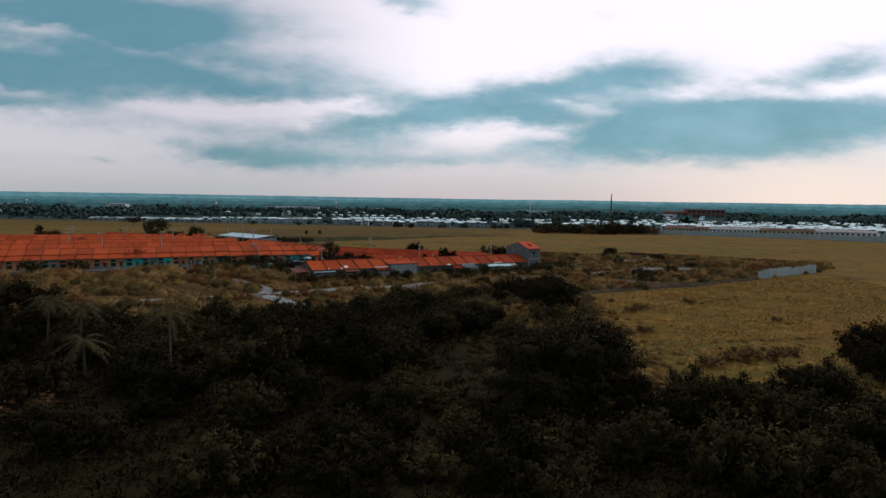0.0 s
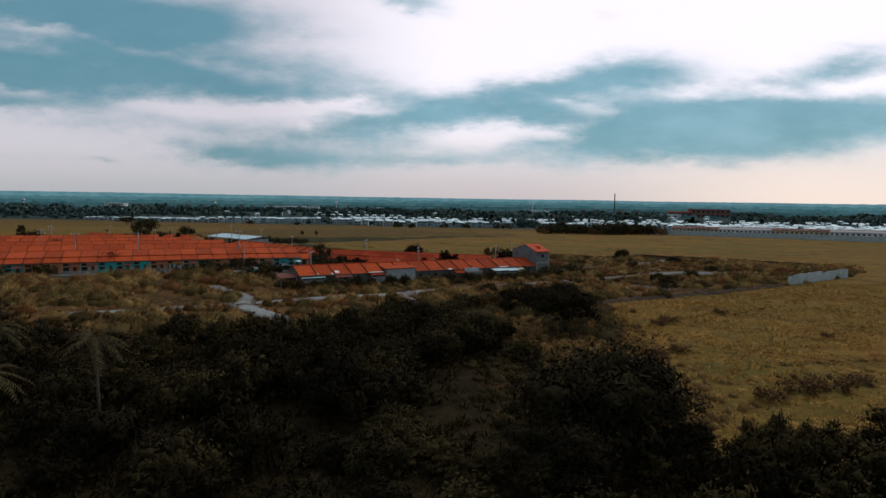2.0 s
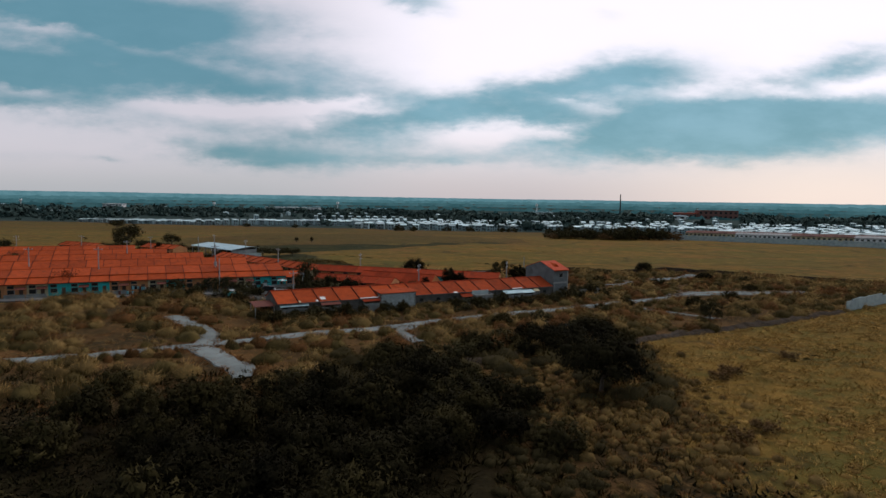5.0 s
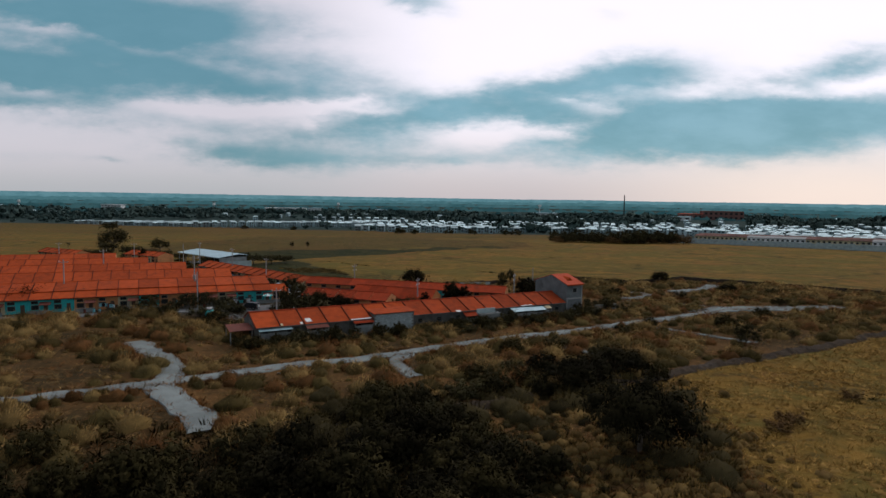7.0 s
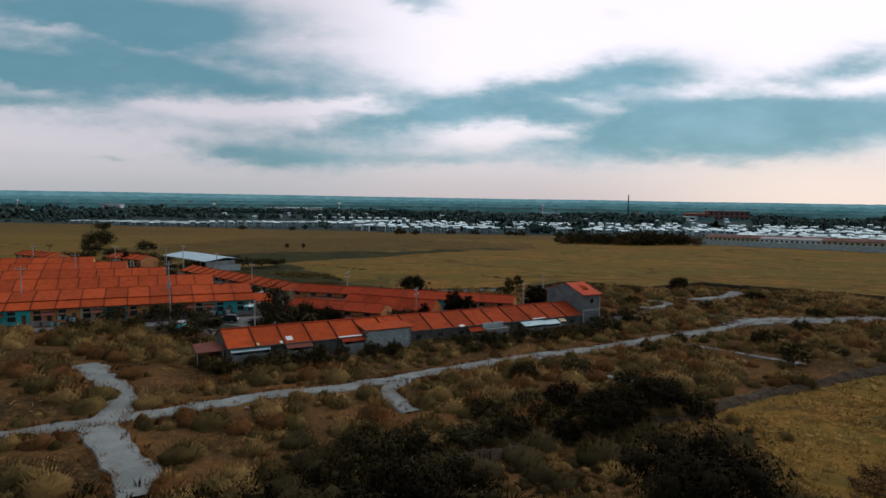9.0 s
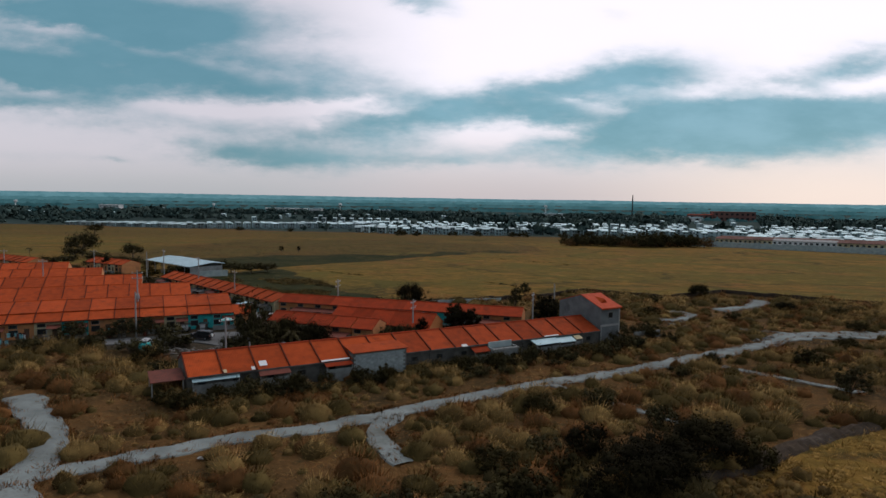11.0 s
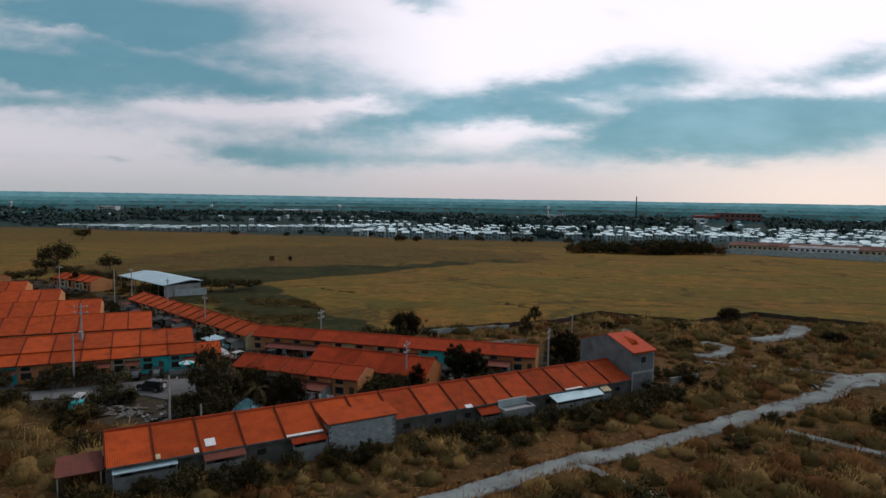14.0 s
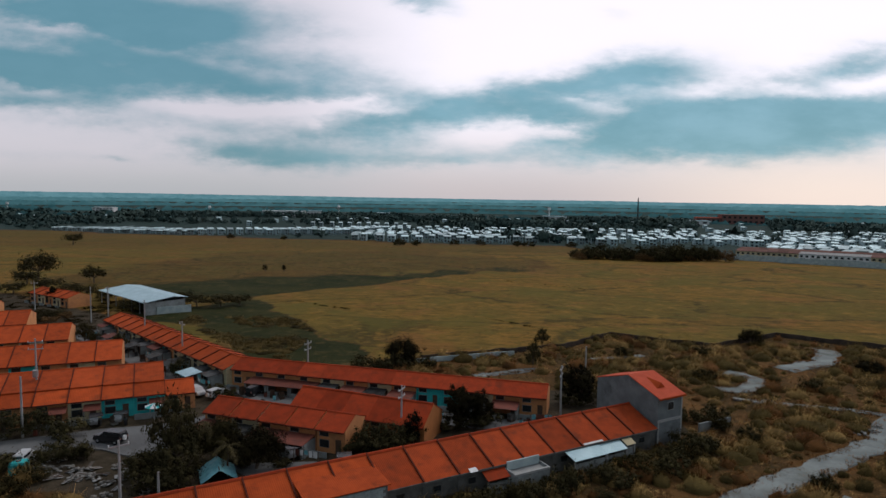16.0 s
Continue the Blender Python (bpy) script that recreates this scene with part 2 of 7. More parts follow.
M_MORTAR = material("block_mortar", (0.15, 0.15, 0.145), (0.12, 0.12, 0.115), 1.0, 0.95, 0.3)
M_PALEWALL = material("pale_wall", (0.36, 0.42, 0.42), (0.26, 0.32, 0.33), 0.5, 0.9, 0.3, 8.0, stain=(0.12, 0.14, 0.13, 0.6))
M_DARKWALL = material("dark_brown_block_wall", (0.066, 0.050, 0.040), (0.040, 0.032, 0.027), 0.6, 0.95, 0.5, 5.0, spec=0.05, stain=(0.11, 0.09, 0.075, 0.5))
M_BRICK = material("pale_hollow_block", (0.34, 0.385, 0.39), (0.25, 0.285, 0.29), 0.8, 0.92, 0.5, 6.0, spread=0.12, spec=0.05, stain=(0.12, 0.125, 0.12, 0.6))
M_TOWER = material("bare_block_wall", (0.165, 0.180, 0.185), (0.115, 0.125, 0.130), 0.5, 0.95, 0.6, 5.0, spec=0.05, stain=(0.055, 0.060, 0.060, 0.7))
M_REAR = material("stained_block_wall", (0.115, 0.112, 0.105), (0.070, 0.068, 0.064), 0.7, 0.95, 0.5, 6.0, spec=0.05, stain=(0.035, 0.034, 0.030, 0.75))
M_OLD_SHEET = material("weathered_grey_sheet", (0.070, 0.071, 0.072), (0.040, 0.040, 0.040), 0.7, 0.9, 0.3, 8.0, spread=0.5, spec=0.03, streak=("X", 1.6), stain=(0.07, 0.034, 0.022, 0.6))
# white houses far off: distance haze is put into both colours as blue
M_FARWALL = material("hazed_far_wall", (0.31, 0.40, 0.42), (0.20, 0.275, 0.29), 0.3, 0.85, 0.0, spread=0.35, spec=0.1)
M_FARROOF = material("hazed_far_roof", (0.50, 0.62, 0.64), (0.34, 0.45, 0.47), 0.3, 0.7, 0.0, spread=0.5, spec=0.2)
M_GLASS = material("dark_glass", (0.015, 0.018, 0.02), (0.02, 0.022, 0.025), 1.0, 0.15, 0.0, spec=0.5)
M_DOOR = material("door_wood", (0.06, 0.035, 0.025), (0.09, 0.05, 0.03), 2.0, 0.6, 0.2)
M_WHITE = material("white_paint", (0.66, 0.66, 0.66), (0.56, 0.57, 0.58), 0.8, 0.7, 0.1, spread=0.12, stain=(0.36, 0.37, 0.38, 0.5))
M_SHEET = material("pale_metal_sheet", (0.36, 0.50, 0.55), (0.29, 0.42, 0.47), 0.5, 0.5, 0.4, 6.0, metal=0.2, streak=("X", 1.6), stain=(0.20, 0.28, 0.30, 0.5))
M_RUST = material("rusty_sheet", (0.15, 0.045, 0.032), (0.10, 0.036, 0.027), 0.9, 0.7, 0.3, 8.0, spread=0.2, spec=0.1, streak=("X", 1.6), stain=(0.06, 0.03, 0.024, 0.6))
M_CONCRETE = material("concrete", (0.30, 0.30, 0.29), (0.24, 0.24, 0.24), 0.8, 0.9, 0.2, 12.0)
M_POLE = material("pole_concrete", (0.33, 0.33, 0.33), (0.27, 0.27, 0.27), 1.0, 0.85, 0.1)
M_WIRE = material("wire", (0.03, 0.03, 0.03), (0.04, 0.04, 0.04), 1.0, 0.6, 0.0)
M_STEEL = material("grey_steel", (0.35, 0.36, 0.37), (0.28, 0.29, 0.30), 1.0, 0.45, 0.1, metal=0.5)
M_PATH = material("dusty_concrete_path", (0.222, 0.247, 0.240), (0.140, 0.154, 0.150), 0.22, 0.95, 0.6, 2.6, spec=0.03, stain=(0.090, 0.084, 0.064, 0.8))
M_STREET = material("village_concrete", (0.135, 0.138, 0.140), (0.095, 0.096, 0.097), 0.15, 0.95, 0.4, 2.0, spec=0.05, stain=(0.055, 0.048, 0.040, 0.8))
M_TERRACE_ROOF = material("brown_terrace_roof", (0.15, 0.070, 0.055), (0.10, 0.055, 0.047), 0.2, 0.85, 0.2, spread=0.4, spec=0.1)
M_EARTH = material("dark_earth_bank", (0.060, 0.044, 0.032), (0.036, 0.028, 0.022), 0.5, 0.95, 0.6, 3.0, spec=0.03, stain=(0.12, 0.10, 0.085, 0.6))
M_BARK = material("bark", (0.10, 0.075, 0.055), (0.06, 0.045, 0.035), 3.0, 0.95, 0.5)
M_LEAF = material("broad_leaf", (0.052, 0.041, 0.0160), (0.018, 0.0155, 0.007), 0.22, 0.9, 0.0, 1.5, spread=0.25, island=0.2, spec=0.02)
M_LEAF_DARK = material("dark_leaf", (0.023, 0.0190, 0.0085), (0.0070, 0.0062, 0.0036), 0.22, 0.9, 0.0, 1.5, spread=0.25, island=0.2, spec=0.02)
M_LEAF_YARD = material("yard_and_far_leaf", (0.056, 0.047, 0.021), (0.022, 0.020, 0.0100), 0.35, 0.9, 0.0, 1.5, island=0.35, spec=0.02)
M_LEAF_BROWN = material("brown_leaf", (0.120, 0.066, 0.028), (0.080, 0.048, 0.022), 0.4, 0.9, 0.0, 1.5, island=0.4, spec=0.03)
M_PALM = material("palm_leaf", (0.062, 0.050, 0.022), (0.036, 0.030, 0.014), 0.5, 0.85, 0.0, 2.0, island=0.4, spec=0.05)
M_TUSSOCK = material("tan_tall_grass", (0.50, 0.328, 0.128), (0.28, 0.182, 0.070), 0.16, 0.95, 0.0, 0.5, island=0.35, spec=0.02, stain=(0.33, 0.155, 0.058, 0.8))
M_TUSSOCK_OLIVE = material("olive_tall_grass", (0.185, 0.128, 0.046), (0.095, 0.067, 0.025), 0.16, 0.95, 0.0, 0.5, island=0.35, spec=0.02)
M_TUSSOCK_RUST = material("rusty_tall_grass", (0.27, 0.115, 0.040), (0.14, 0.070, 0.028), 0.16, 0.95, 0.0, 0.5, island=0.35, spec=0.02)
M_TUSSOCK_DARK = material("dark_weedy_grass", (0.105, 0.078, 0.030), (0.056, 0.044, 0.018), 0.16, 0.95, 0.0, 0.5, island=0.4, spec=0.02)
# hearts are darker than their blades: shade inside the tussock, put in as colour
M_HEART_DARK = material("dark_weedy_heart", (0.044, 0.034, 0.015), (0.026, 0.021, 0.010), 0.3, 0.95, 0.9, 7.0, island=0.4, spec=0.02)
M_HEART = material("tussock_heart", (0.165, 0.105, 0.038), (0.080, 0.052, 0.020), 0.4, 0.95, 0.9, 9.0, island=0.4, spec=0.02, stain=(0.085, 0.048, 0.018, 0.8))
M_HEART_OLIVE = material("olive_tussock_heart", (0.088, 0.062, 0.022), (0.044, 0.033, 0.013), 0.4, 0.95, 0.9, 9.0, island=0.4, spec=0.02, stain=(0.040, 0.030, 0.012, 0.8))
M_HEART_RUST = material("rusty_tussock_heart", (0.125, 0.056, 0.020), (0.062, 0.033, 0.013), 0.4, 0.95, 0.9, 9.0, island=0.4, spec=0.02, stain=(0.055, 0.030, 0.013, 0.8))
M_STRAW = material("field_grass", (0.42, 0.245, 0.072), (0.31, 0.19, 0.060), 0.05, 0.95, 0.0, 0.5, island=0.35, spec=0.02)
M_MEADOW = material("meadow_grass", (0.27, 0.165, 0.050), (0.165, 0.098, 0.030), 0.12, 0.95, 0.3, 1.5, island=0.35, spec=0.02, stain=(0.12, 0.062, 0.022, 0.7))
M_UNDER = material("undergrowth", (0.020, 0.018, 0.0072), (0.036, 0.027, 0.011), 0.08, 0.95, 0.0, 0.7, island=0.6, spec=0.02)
# teal of the distance haze is put into the far leaf colour
M_WOODS = material("hazed_far_leaf", (0.034, 0.060, 0.058), (0.062, 0.088, 0.078), 0.01, 0.95, 0.0, 0.1, island=0.2, spec=0.02)
M_TARP = material("blue_tarpaulin", (0.17, 0.42, 0.47), (0.10, 0.30, 0.35), 1.5, 0.5, 0.5, 4.0, stain=(0.36, 0.50, 0.52, 0.8))
M_BRICKRED = material("brick_red_wall", (0.21, 0.100, 0.085), (0.17, 0.085, 0.075), 0.05, 0.9, 0.1, spec=0.05)
M_CAR_BLACK = material("black_car_paint", (0.012, 0.012, 0.014), (0.016, 0.016, 0.018), 1.0, 0.25, 0.0, spec=0.5)
M_CAR_WHITE = material("white_car_paint", (0.42, 0.43, 0.44), (0.34, 0.35, 0.36), 1.0, 0.35, 0.0, spec=0.4, stain=(0.22, 0.21, 0.20, 0.6))
M_RUBBER = material("rubber", (0.012, 0.012, 0.012), (0.02, 0.02, 0.02), 3.0, 0.9, 0.0)
M_JUNK = material("junk_boards", (0.19, 0.185, 0.175), (0.10, 0.092, 0.082), 0.7, 0.9, 0.2, spread=0.5)


# ---------------------------------------------------------------- helpers for building
def ease(a, b, v):
    u = min(1.0, max(0.0, (v - a) / (b - a)))
    return u * u * (3 - 2 * u)


def ground_z(x, y):
    """Height of the land: level under the village, falling gently across the fields, rising again far off."""
    z = -0.007 * max(-80, min(80, x)) * (1 - ease(270, 800, y))
    if y > 220:
        z -= 0.012 * (min(y, 500) - 220)
    if y > 500:
        z -= 0.026 * (min(y, 1000) - 500)
    if y > 1000:
        z += 0.0052 * (y - 1000)
    return z


def mesh_of(bm, name):
    me = bpy.data.meshes.new(name)
    bm.normal_update()
    bm.to_mesh(me)
    bm.free()
    return me


def part(name, bm, mat, parent=None, label=""):
    me = mesh_of(bm, name) if isinstance(bm, bmesh.types.BMesh) else bm
    if mat is not None and not me.materials:
        me.materials.append(mat)
    ob = new(name, me)
    if parent is not None:
        ob.parent = parent
    if label:
        ob["label"] = label
    return ob


def raw_mesh(name, verts, faces, mat=None):
    me = bpy.data.meshes.new(name)
    me.from_pydata(verts, [], faces)
    me.update()
    if mat:
        me.materials.append(mat)
    return me


def box(bm, x0, x1, y0, y1, z0, z1):
    vs = [bm.verts.new(p) for p in ((x0, y0, z0), (x1, y0, z0), (x1, y1, z0), (x0, y1, z0), (x0, y0, z1), (x1, y0, z1), (x1, y1, z1), (x0, y1, z1))]
    for f in ((3, 2, 1, 0), (4, 5, 6, 7), (0, 1, 5, 4), (1, 2, 6, 5), (2, 3, 7, 6), (3, 0, 4, 7)):
        bm.faces.new([vs[i] for i in f])
    return vs


def boxes(*dims):
    bm = bmesh.new()
    for d in dims:
        box(bm, *d)
    return bm


def prism(bm, profile, axis_from, axis_to):
    """A profile of (y, z) points drawn out along x."""
    a = [bm.verts.new((axis_from, y, z)) for y, z in profile]
    b = [bm.verts.new((axis_to, y, z)) for y, z in profile]
    n = len(profile)
    bm.faces.new(a[::-1])
    bm.faces.new(b)
    for i in range(n):
        bm.faces.new((a[i], a[(i + 1) % n], b[(i + 1) % n], b[i]))


def tube(bm, p, q, r0, r1, sides=8):
    p, q = Vector(p), Vector(q)
    d = (q - p).normalized()
    a = d.orthogonal().normalized()
    b = d.cross(a)
    rings = []
    for c, r in ((p, r0), (q, r1)):
        rings.append([bm.verts.new(c + r * (math.cos(2 * math.pi * i / sides) * a + math.sin(2 * math.pi * i / sides) * b)) for i in range(sides)])
    for i in range(sides):
        bm.faces.new((rings[0][i], rings[0][(i + 1) % sides], rings[1][(i + 1) % sides], rings[1][i]))
    bm.faces.new(rings[0][::-1])
    bm.faces.new(rings[1])


def thing(name, label, category, group="", kind=""):
    return tagged(new(name), label, category, group, kind)


def near_line(x, y, pts):
    """Distance from a point to a polyline."""
    best = 1e9
    for (ax, ay), (bx, by) in zip(pts, pts[1:]):
        dx, dy = bx - ax, by - ay
        u = max(0.0, min(1.0, ((x - ax) * dx + (y - ay) * dy) / (dx * dx + dy * dy)))
        best = min(best, math.hypot(x - ax - u * dx, y - ay - u * dy))
    return best


def inside(x, y, poly):
    odd, j = False, len(poly) - 1
    for i in range(len(poly)):
        (xi, yi), (xj, yj) = poly[i], poly[j]
        if (yi > y) != (yj > y) and x < (xj - xi) * (y - yi) / (yj - yi) + xi:
            odd = not odd
        j = i
    return odd


# ---------------------------------------------------------------- the plan
MAIN_PATH = [(-75, 136), (-60, 142), (-51, 147), (-43, 152), (-33, 158.7), (-26, 164), (-16, 168), (-8, 174), (0, 180), (7.5, 185), (14.3, 190), (23, 194), (36.0, 202.5), (47, 209.8), (58.0, 217.0), (66, 222.5), (72, 229.5), (77, 232), (86, 233.5), (96, 235), (112, 238)]
SIDE_PATHS = [[(-29, 133), (-31, 136.5), (-36.5, 143), (-42.5, 149.5), (-43, 154), (-46, 162), (-52, 169), (-60, 177)],
              [(-7.5, 174), (-9.6, 168.5), (-8.6, 164), (-6.4, 160.8), (-4.9, 158.4)],
              [(15, 190), (20, 184), (25, 178.7), (30.4, 173.7), (34, 169)],
              [(48, 203), (52, 199.3), (58.8, 193.4), (64, 189)],
              [(51, 249), (56, 248.5), (61, 253), (63.5, 258.5), (59, 262.5)], [(73, 266), (80, 270.5), (86, 273), (91, 280), (95, 287)],
              [(52, 243), (58.4, 241), (66, 239), (72, 237.5), (77, 234.5)], [(4, 254), (10, 257), (18, 261)], [(32, 271), (38, 273), (45, 276.5)]]
TRACK_WIDTHS = (4.2, 2.6, 1.4, 1.5, 3.6, 5.2, 1.8, 2.6, 2.4)
BANK = [(-14, 135), (0, 142), (13.6, 149.7), (28.4, 157.5), (40, 165.5), (52, 172.5), (72.6, 184.5), (90, 195.5), (101, 203)]
PALE_WALL = [(102.5, 203.5), (134.5, 226)]
FAR_WALL = [(-12, 264), (6, 271.9), (27.5, 282), (43, 299), (55, 290), (67, 287), (90, 303), (99, 297), (120, 284), (150, 262)]
VILLAGE = [(-37, 179), (37, 223), (37, 236), (18, 246), (-40, 258), (-92, 303), (-160, 350), (-300, 330), (-300, 130), (-128, 180), (-72, 206), (-48, 198)]
GREEN_FIELDS = [[(-87, 328), (-72, 349), (-54, 327), (-40, 297), (-24, 281), (-19, 262), (-30, 258), (-46, 262), (-52, 270), (-73, 300), (-96, 306), (-100, 322)],
                [(-128, 376), (-92, 410), (-66, 420), (-32, 432), (0, 462), (40, 476), (4, 446), (-22, 417), (-36, 393), (-55, 377), (-69, 360), (-81, 346), (-104, 348)]]
OLIVE_FIELD = [(-185, 400), (-150, 570), (-45, 620), (60, 560), (66, 474), (-22, 450), (-58, 398), (-73, 345), (-150, 360)]
WHITE_EDGE = [(-900, 1010), (-520, 945), (-318, 855), (-200, 840), (-60, 780), (55, 772), (110, 740), (150, 630), (204, 586), (275, 518), (420, 380), (700, 280)]


def beyond(x, y, pts):
    """True on the far side of a polyline that runs from west to east."""
    for (ax, ay), (bx, by) in zip(pts, pts[1:]):
        if ax <= x <= bx:
            return y > ay + (by - ay) * (x - ax) / (bx - ax)
    return False


FIELD_SIDE = [(-14, 128), (0, 142), (28, 157.5), (52, 172.5), (101, 203), (134, 226), (160, 255), (400, 380)]
NORTH_SIDE = [(-900, 330), (-160, 352), (-92, 304), (-40, 259), (-12, 264), (6, 272), (27.5, 282), (43, 299), (55, 290), (67, 287), (90, 303), (120, 284), (150, 262), (160, 255)]


def zones(x, y):
    """How much of a spot is dry field, green field, woodland and bare village soil."""
    wob = 4 * noise.noise((x * 0.05, y * 0.05, 3.0)) + 2.5 * noise.noise((x * 0.17, y * 0.17, 5.0))
    if beyond(x, y, WHITE_EDGE) or y > 1010 or (x > 700 and y > 300):
        return (0, 0, 1, 0)
    if inside(x + wob, y + wob, VILLAGE):
        return (0, 0, 0, 1)
    for poly in GREEN_FIELDS:
        if inside(x + wob, y + wob, poly):
            return (0.15, 0.85, 0, 0)
    if beyond(x, y, NORTH_SIDE) or x < -900 or (x > 160 and y > 150):
        g = 0.35 * ease(-20, -140, x) * ease(330, 420, y)
        if inside(x + 3 * wob, y + 3 * wob, OLIVE_FIELD):
            g = 0.46
        elif y > 600 and x < 170:
            g = 0.43
        return (1 - g, g, 0, 0)
    if x > 400 or (x > 29 + 0.06 * (y - 120) + 1.6 * wob + 5 * noise.noise((x * 0.11, y * 0.11, 11.0)) and not beyond(x, y, FIELD_SIDE) and y > 78 - 0.18 * x + wob):
        return (1, 0, 0, 0)
    return (0, 0, 0, 0)


def soft_zones(x, y, r):
    """The zones averaged over a small disc, for soft edges."""
    z = [zones(x + r * a, y + r * b) for a, b in ((0, 0), (1, 0.3), (-0.3, 1), (-1, -0.3), (0.3, -1))]
    return tuple(sum(q) / 5 for q in zip(*z))


# ---------------------------------------------------------------- ground
def steps(lo, hi, fine_lo, fine_hi, fine):
    out, v, d = [], fine_lo, fine
    while v < fine_hi:
        out.append(v)
        v += fine
    while v < hi:
        out.append(v)
        d *= 1.13
        v += d
    out.append(hi)
    v, d = fine_lo - fine, fine
    while v > lo:
        out.insert(0, v)
        d *= 1.13
        v -= d
    out.insert(0, lo)
    return out


def build_ground():
    xs, ys = steps(-6000, 6000, -130, 150, 2.0), steps(-600, 5400, 36, 330, 2.0)
    verts, cols = [], []
    for y in ys:
        for x in xs:
            rough = 0.25 * noise.noise((x * 0.08, y * 0.08, 0)) + 0.12 * noise.noise((x * 0.3, y * 0.3, 5))
            z = soft_zones(x, y, 1.2 + 0.012 * max(0.0, y - 250))
            if z[3] > 0.5:
                rough *= 0.15
            elif 125 < y < 300 and -125 < x < 150:
                rough *= ease(2.0, 6.0, min(near_line(x, y, p) for p in [MAIN_PATH] + SIDE_PATHS))
            verts.append((x, y, ground_z(x, y) + rough * 0.7 - 0.05))
            cols.append(z)
    nx = len(xs)
    faces = [(j * nx + i, j * nx + i + 1, (j + 1) * nx + i + 1, (j + 1) * nx + i) for j in range(len(ys) - 1) for i in range(nx - 1)]
    me = raw_mesh("ground", verts, faces)
    for p in me.polygons:
        p.use_smooth = True
    attr = me.color_attributes.new("zones", "FLOAT_COLOR", "POINT")
    attr.data.foreach_set("color", [c for col in cols for c in col])
    # where the thicket's shade is put into the ground colour
    thicket_shade = me.attributes.new("thicket_shade", "FLOAT", "POINT")
    thicket_shade.data.foreach_set("value", [ease(150, 118, y + 0.35 * abs(x + 10)) * (1 - 0.85 * ease(3, 13, x) * ease(82, 98, y)) for y in ys for x in xs])
    m = bpy.data.materials.new("land")
    m.use_nodes = True
    N = Nodes(m.node_tree)
    bsdf = m.node_tree.nodes["Principled BSDF"]
    vec = N.add("ShaderNodeTexCoord").outputs["Object"]
    at = N.add("ShaderNodeVertexColor")
    at.layer_name = "zones"
    sep = N.add("ShaderNodeSeparateColor")
    N.link(at.outputs["Color"], sep.inputs[0])
    big, mid, small, tiny = N.noise(vec, 0.012, 4), N.noise(vec, 0.06, 5, 0.6), N.noise(vec, 0.45, 5, 0.65), N.noise(vec, 2.2, 4, 0.7)
    stretch = N.add("ShaderNodeMapping")
    stretch.inputs["Scale"].default_value = (0.02, 0.11, 0.1)
    stretch.inputs["Rotation"].default_value = (0, 0, radians(-14))
    N.link(vec, stretch.inputs["Vector"])
    strip = N.noise(stretch.outputs[0], 1.0, 5, 0.65)
    scrub = N.mix(N.ramp(mid, 0.35, 0.65), (0.040, 0.027, 0.012, 1), (0.124, 0.064, 0.024, 1))
    scrub = N.mix(N.ramp(small, 0.5, 0.72), scrub, (0.040, 0.031, 0.014, 1))
    scrub = N.mix(N.math("MULTIPLY", N.ramp(N.noise(vec, 1.1, 5, 0.7), 0.52, 0.66), 0.7), scrub, (0.170, 0.095, 0.036, 1))
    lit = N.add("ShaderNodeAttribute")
    lit.attribute_name = "thicket_shade"
    # near-black mix paints the shade under the thicket
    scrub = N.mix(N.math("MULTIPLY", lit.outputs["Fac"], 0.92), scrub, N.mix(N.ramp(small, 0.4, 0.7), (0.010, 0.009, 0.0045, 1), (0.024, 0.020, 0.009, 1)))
    dry = N.mix(N.ramp(mid, 0.3, 0.7), (0.184, 0.104, 0.023, 1), (0.140, 0.089, 0.022, 1))
    dry = N.mix(N.math("MULTIPLY", N.ramp(strip, 0.50, 0.72), 0.6), dry, (0.092, 0.067, 0.017, 1))
    dry = N.mix(N.math("MULTIPLY", N.ramp(big, 0.5, 0.7), 0.6), dry, (0.112, 0.087, 0.020, 1))
    dry = N.mix(N.math("MULTIPLY", N.ramp(small, 0.56, 0.75), 0.45), dry, (0.085, 0.058, 0.020, 1))
    furrow = N.add("ShaderNodeMapping")
    furrow.inputs["Scale"].default_value = (0.05, 0.45, 0.3)
    furrow.inputs["Rotation"].default_value = (0, 0, radians(-12))
    N.link(vec, furrow.inputs["Vector"])
    lines = N.noise(furrow.outputs[0], 1.0, 6, 0.7)
    dry = N.mix(N.math("MULTIPLY", N.ramp(lines, 0.50, 0.68), 0.3), dry, (0.105, 0.064, 0.020, 1))
    dry = N.mix(N.math("MULTIPLY", N.ramp(lines, 0.46, 0.30), 0.25), dry, (0.245, 0.142, 0.042, 1))
    warp = N.add("ShaderNodeVectorMath", op="ADD")
    jig = N.add("ShaderNodeCombineXYZ")
    N.link(N.math("MULTIPLY", N.math("SUBTRACT", mid, 0.5), 26.0), jig.inputs[0])
    N.link(N.math("MULTIPLY", N.math("SUBTRACT", strip, 0.5), 20.0), jig.inputs[1])
    N.link(vec, warp.inputs[0])
    N.link(jig.outputs[0], warp.inputs[1])
    squeeze = N.add("ShaderNodeMapping")
    squeeze.inputs["Scale"].default_value = (0.011, 0.024, 0.0)
    squeeze.inputs["Rotation"].default_value = (0, 0, radians(24))
    N.link(warp.outputs[0], squeeze.inputs["Vector"])
    plot = N.add("ShaderNodeTexVoronoi")
    plot.inputs["Scale"].default_value = 1.0
    N.link(squeeze.outputs[0], plot.inputs["Vector"])
    border = N.add("ShaderNodeTexVoronoi")
    border.feature = "DISTANCE_TO_EDGE"
    border.inputs["Scale"].default_value = 1.0
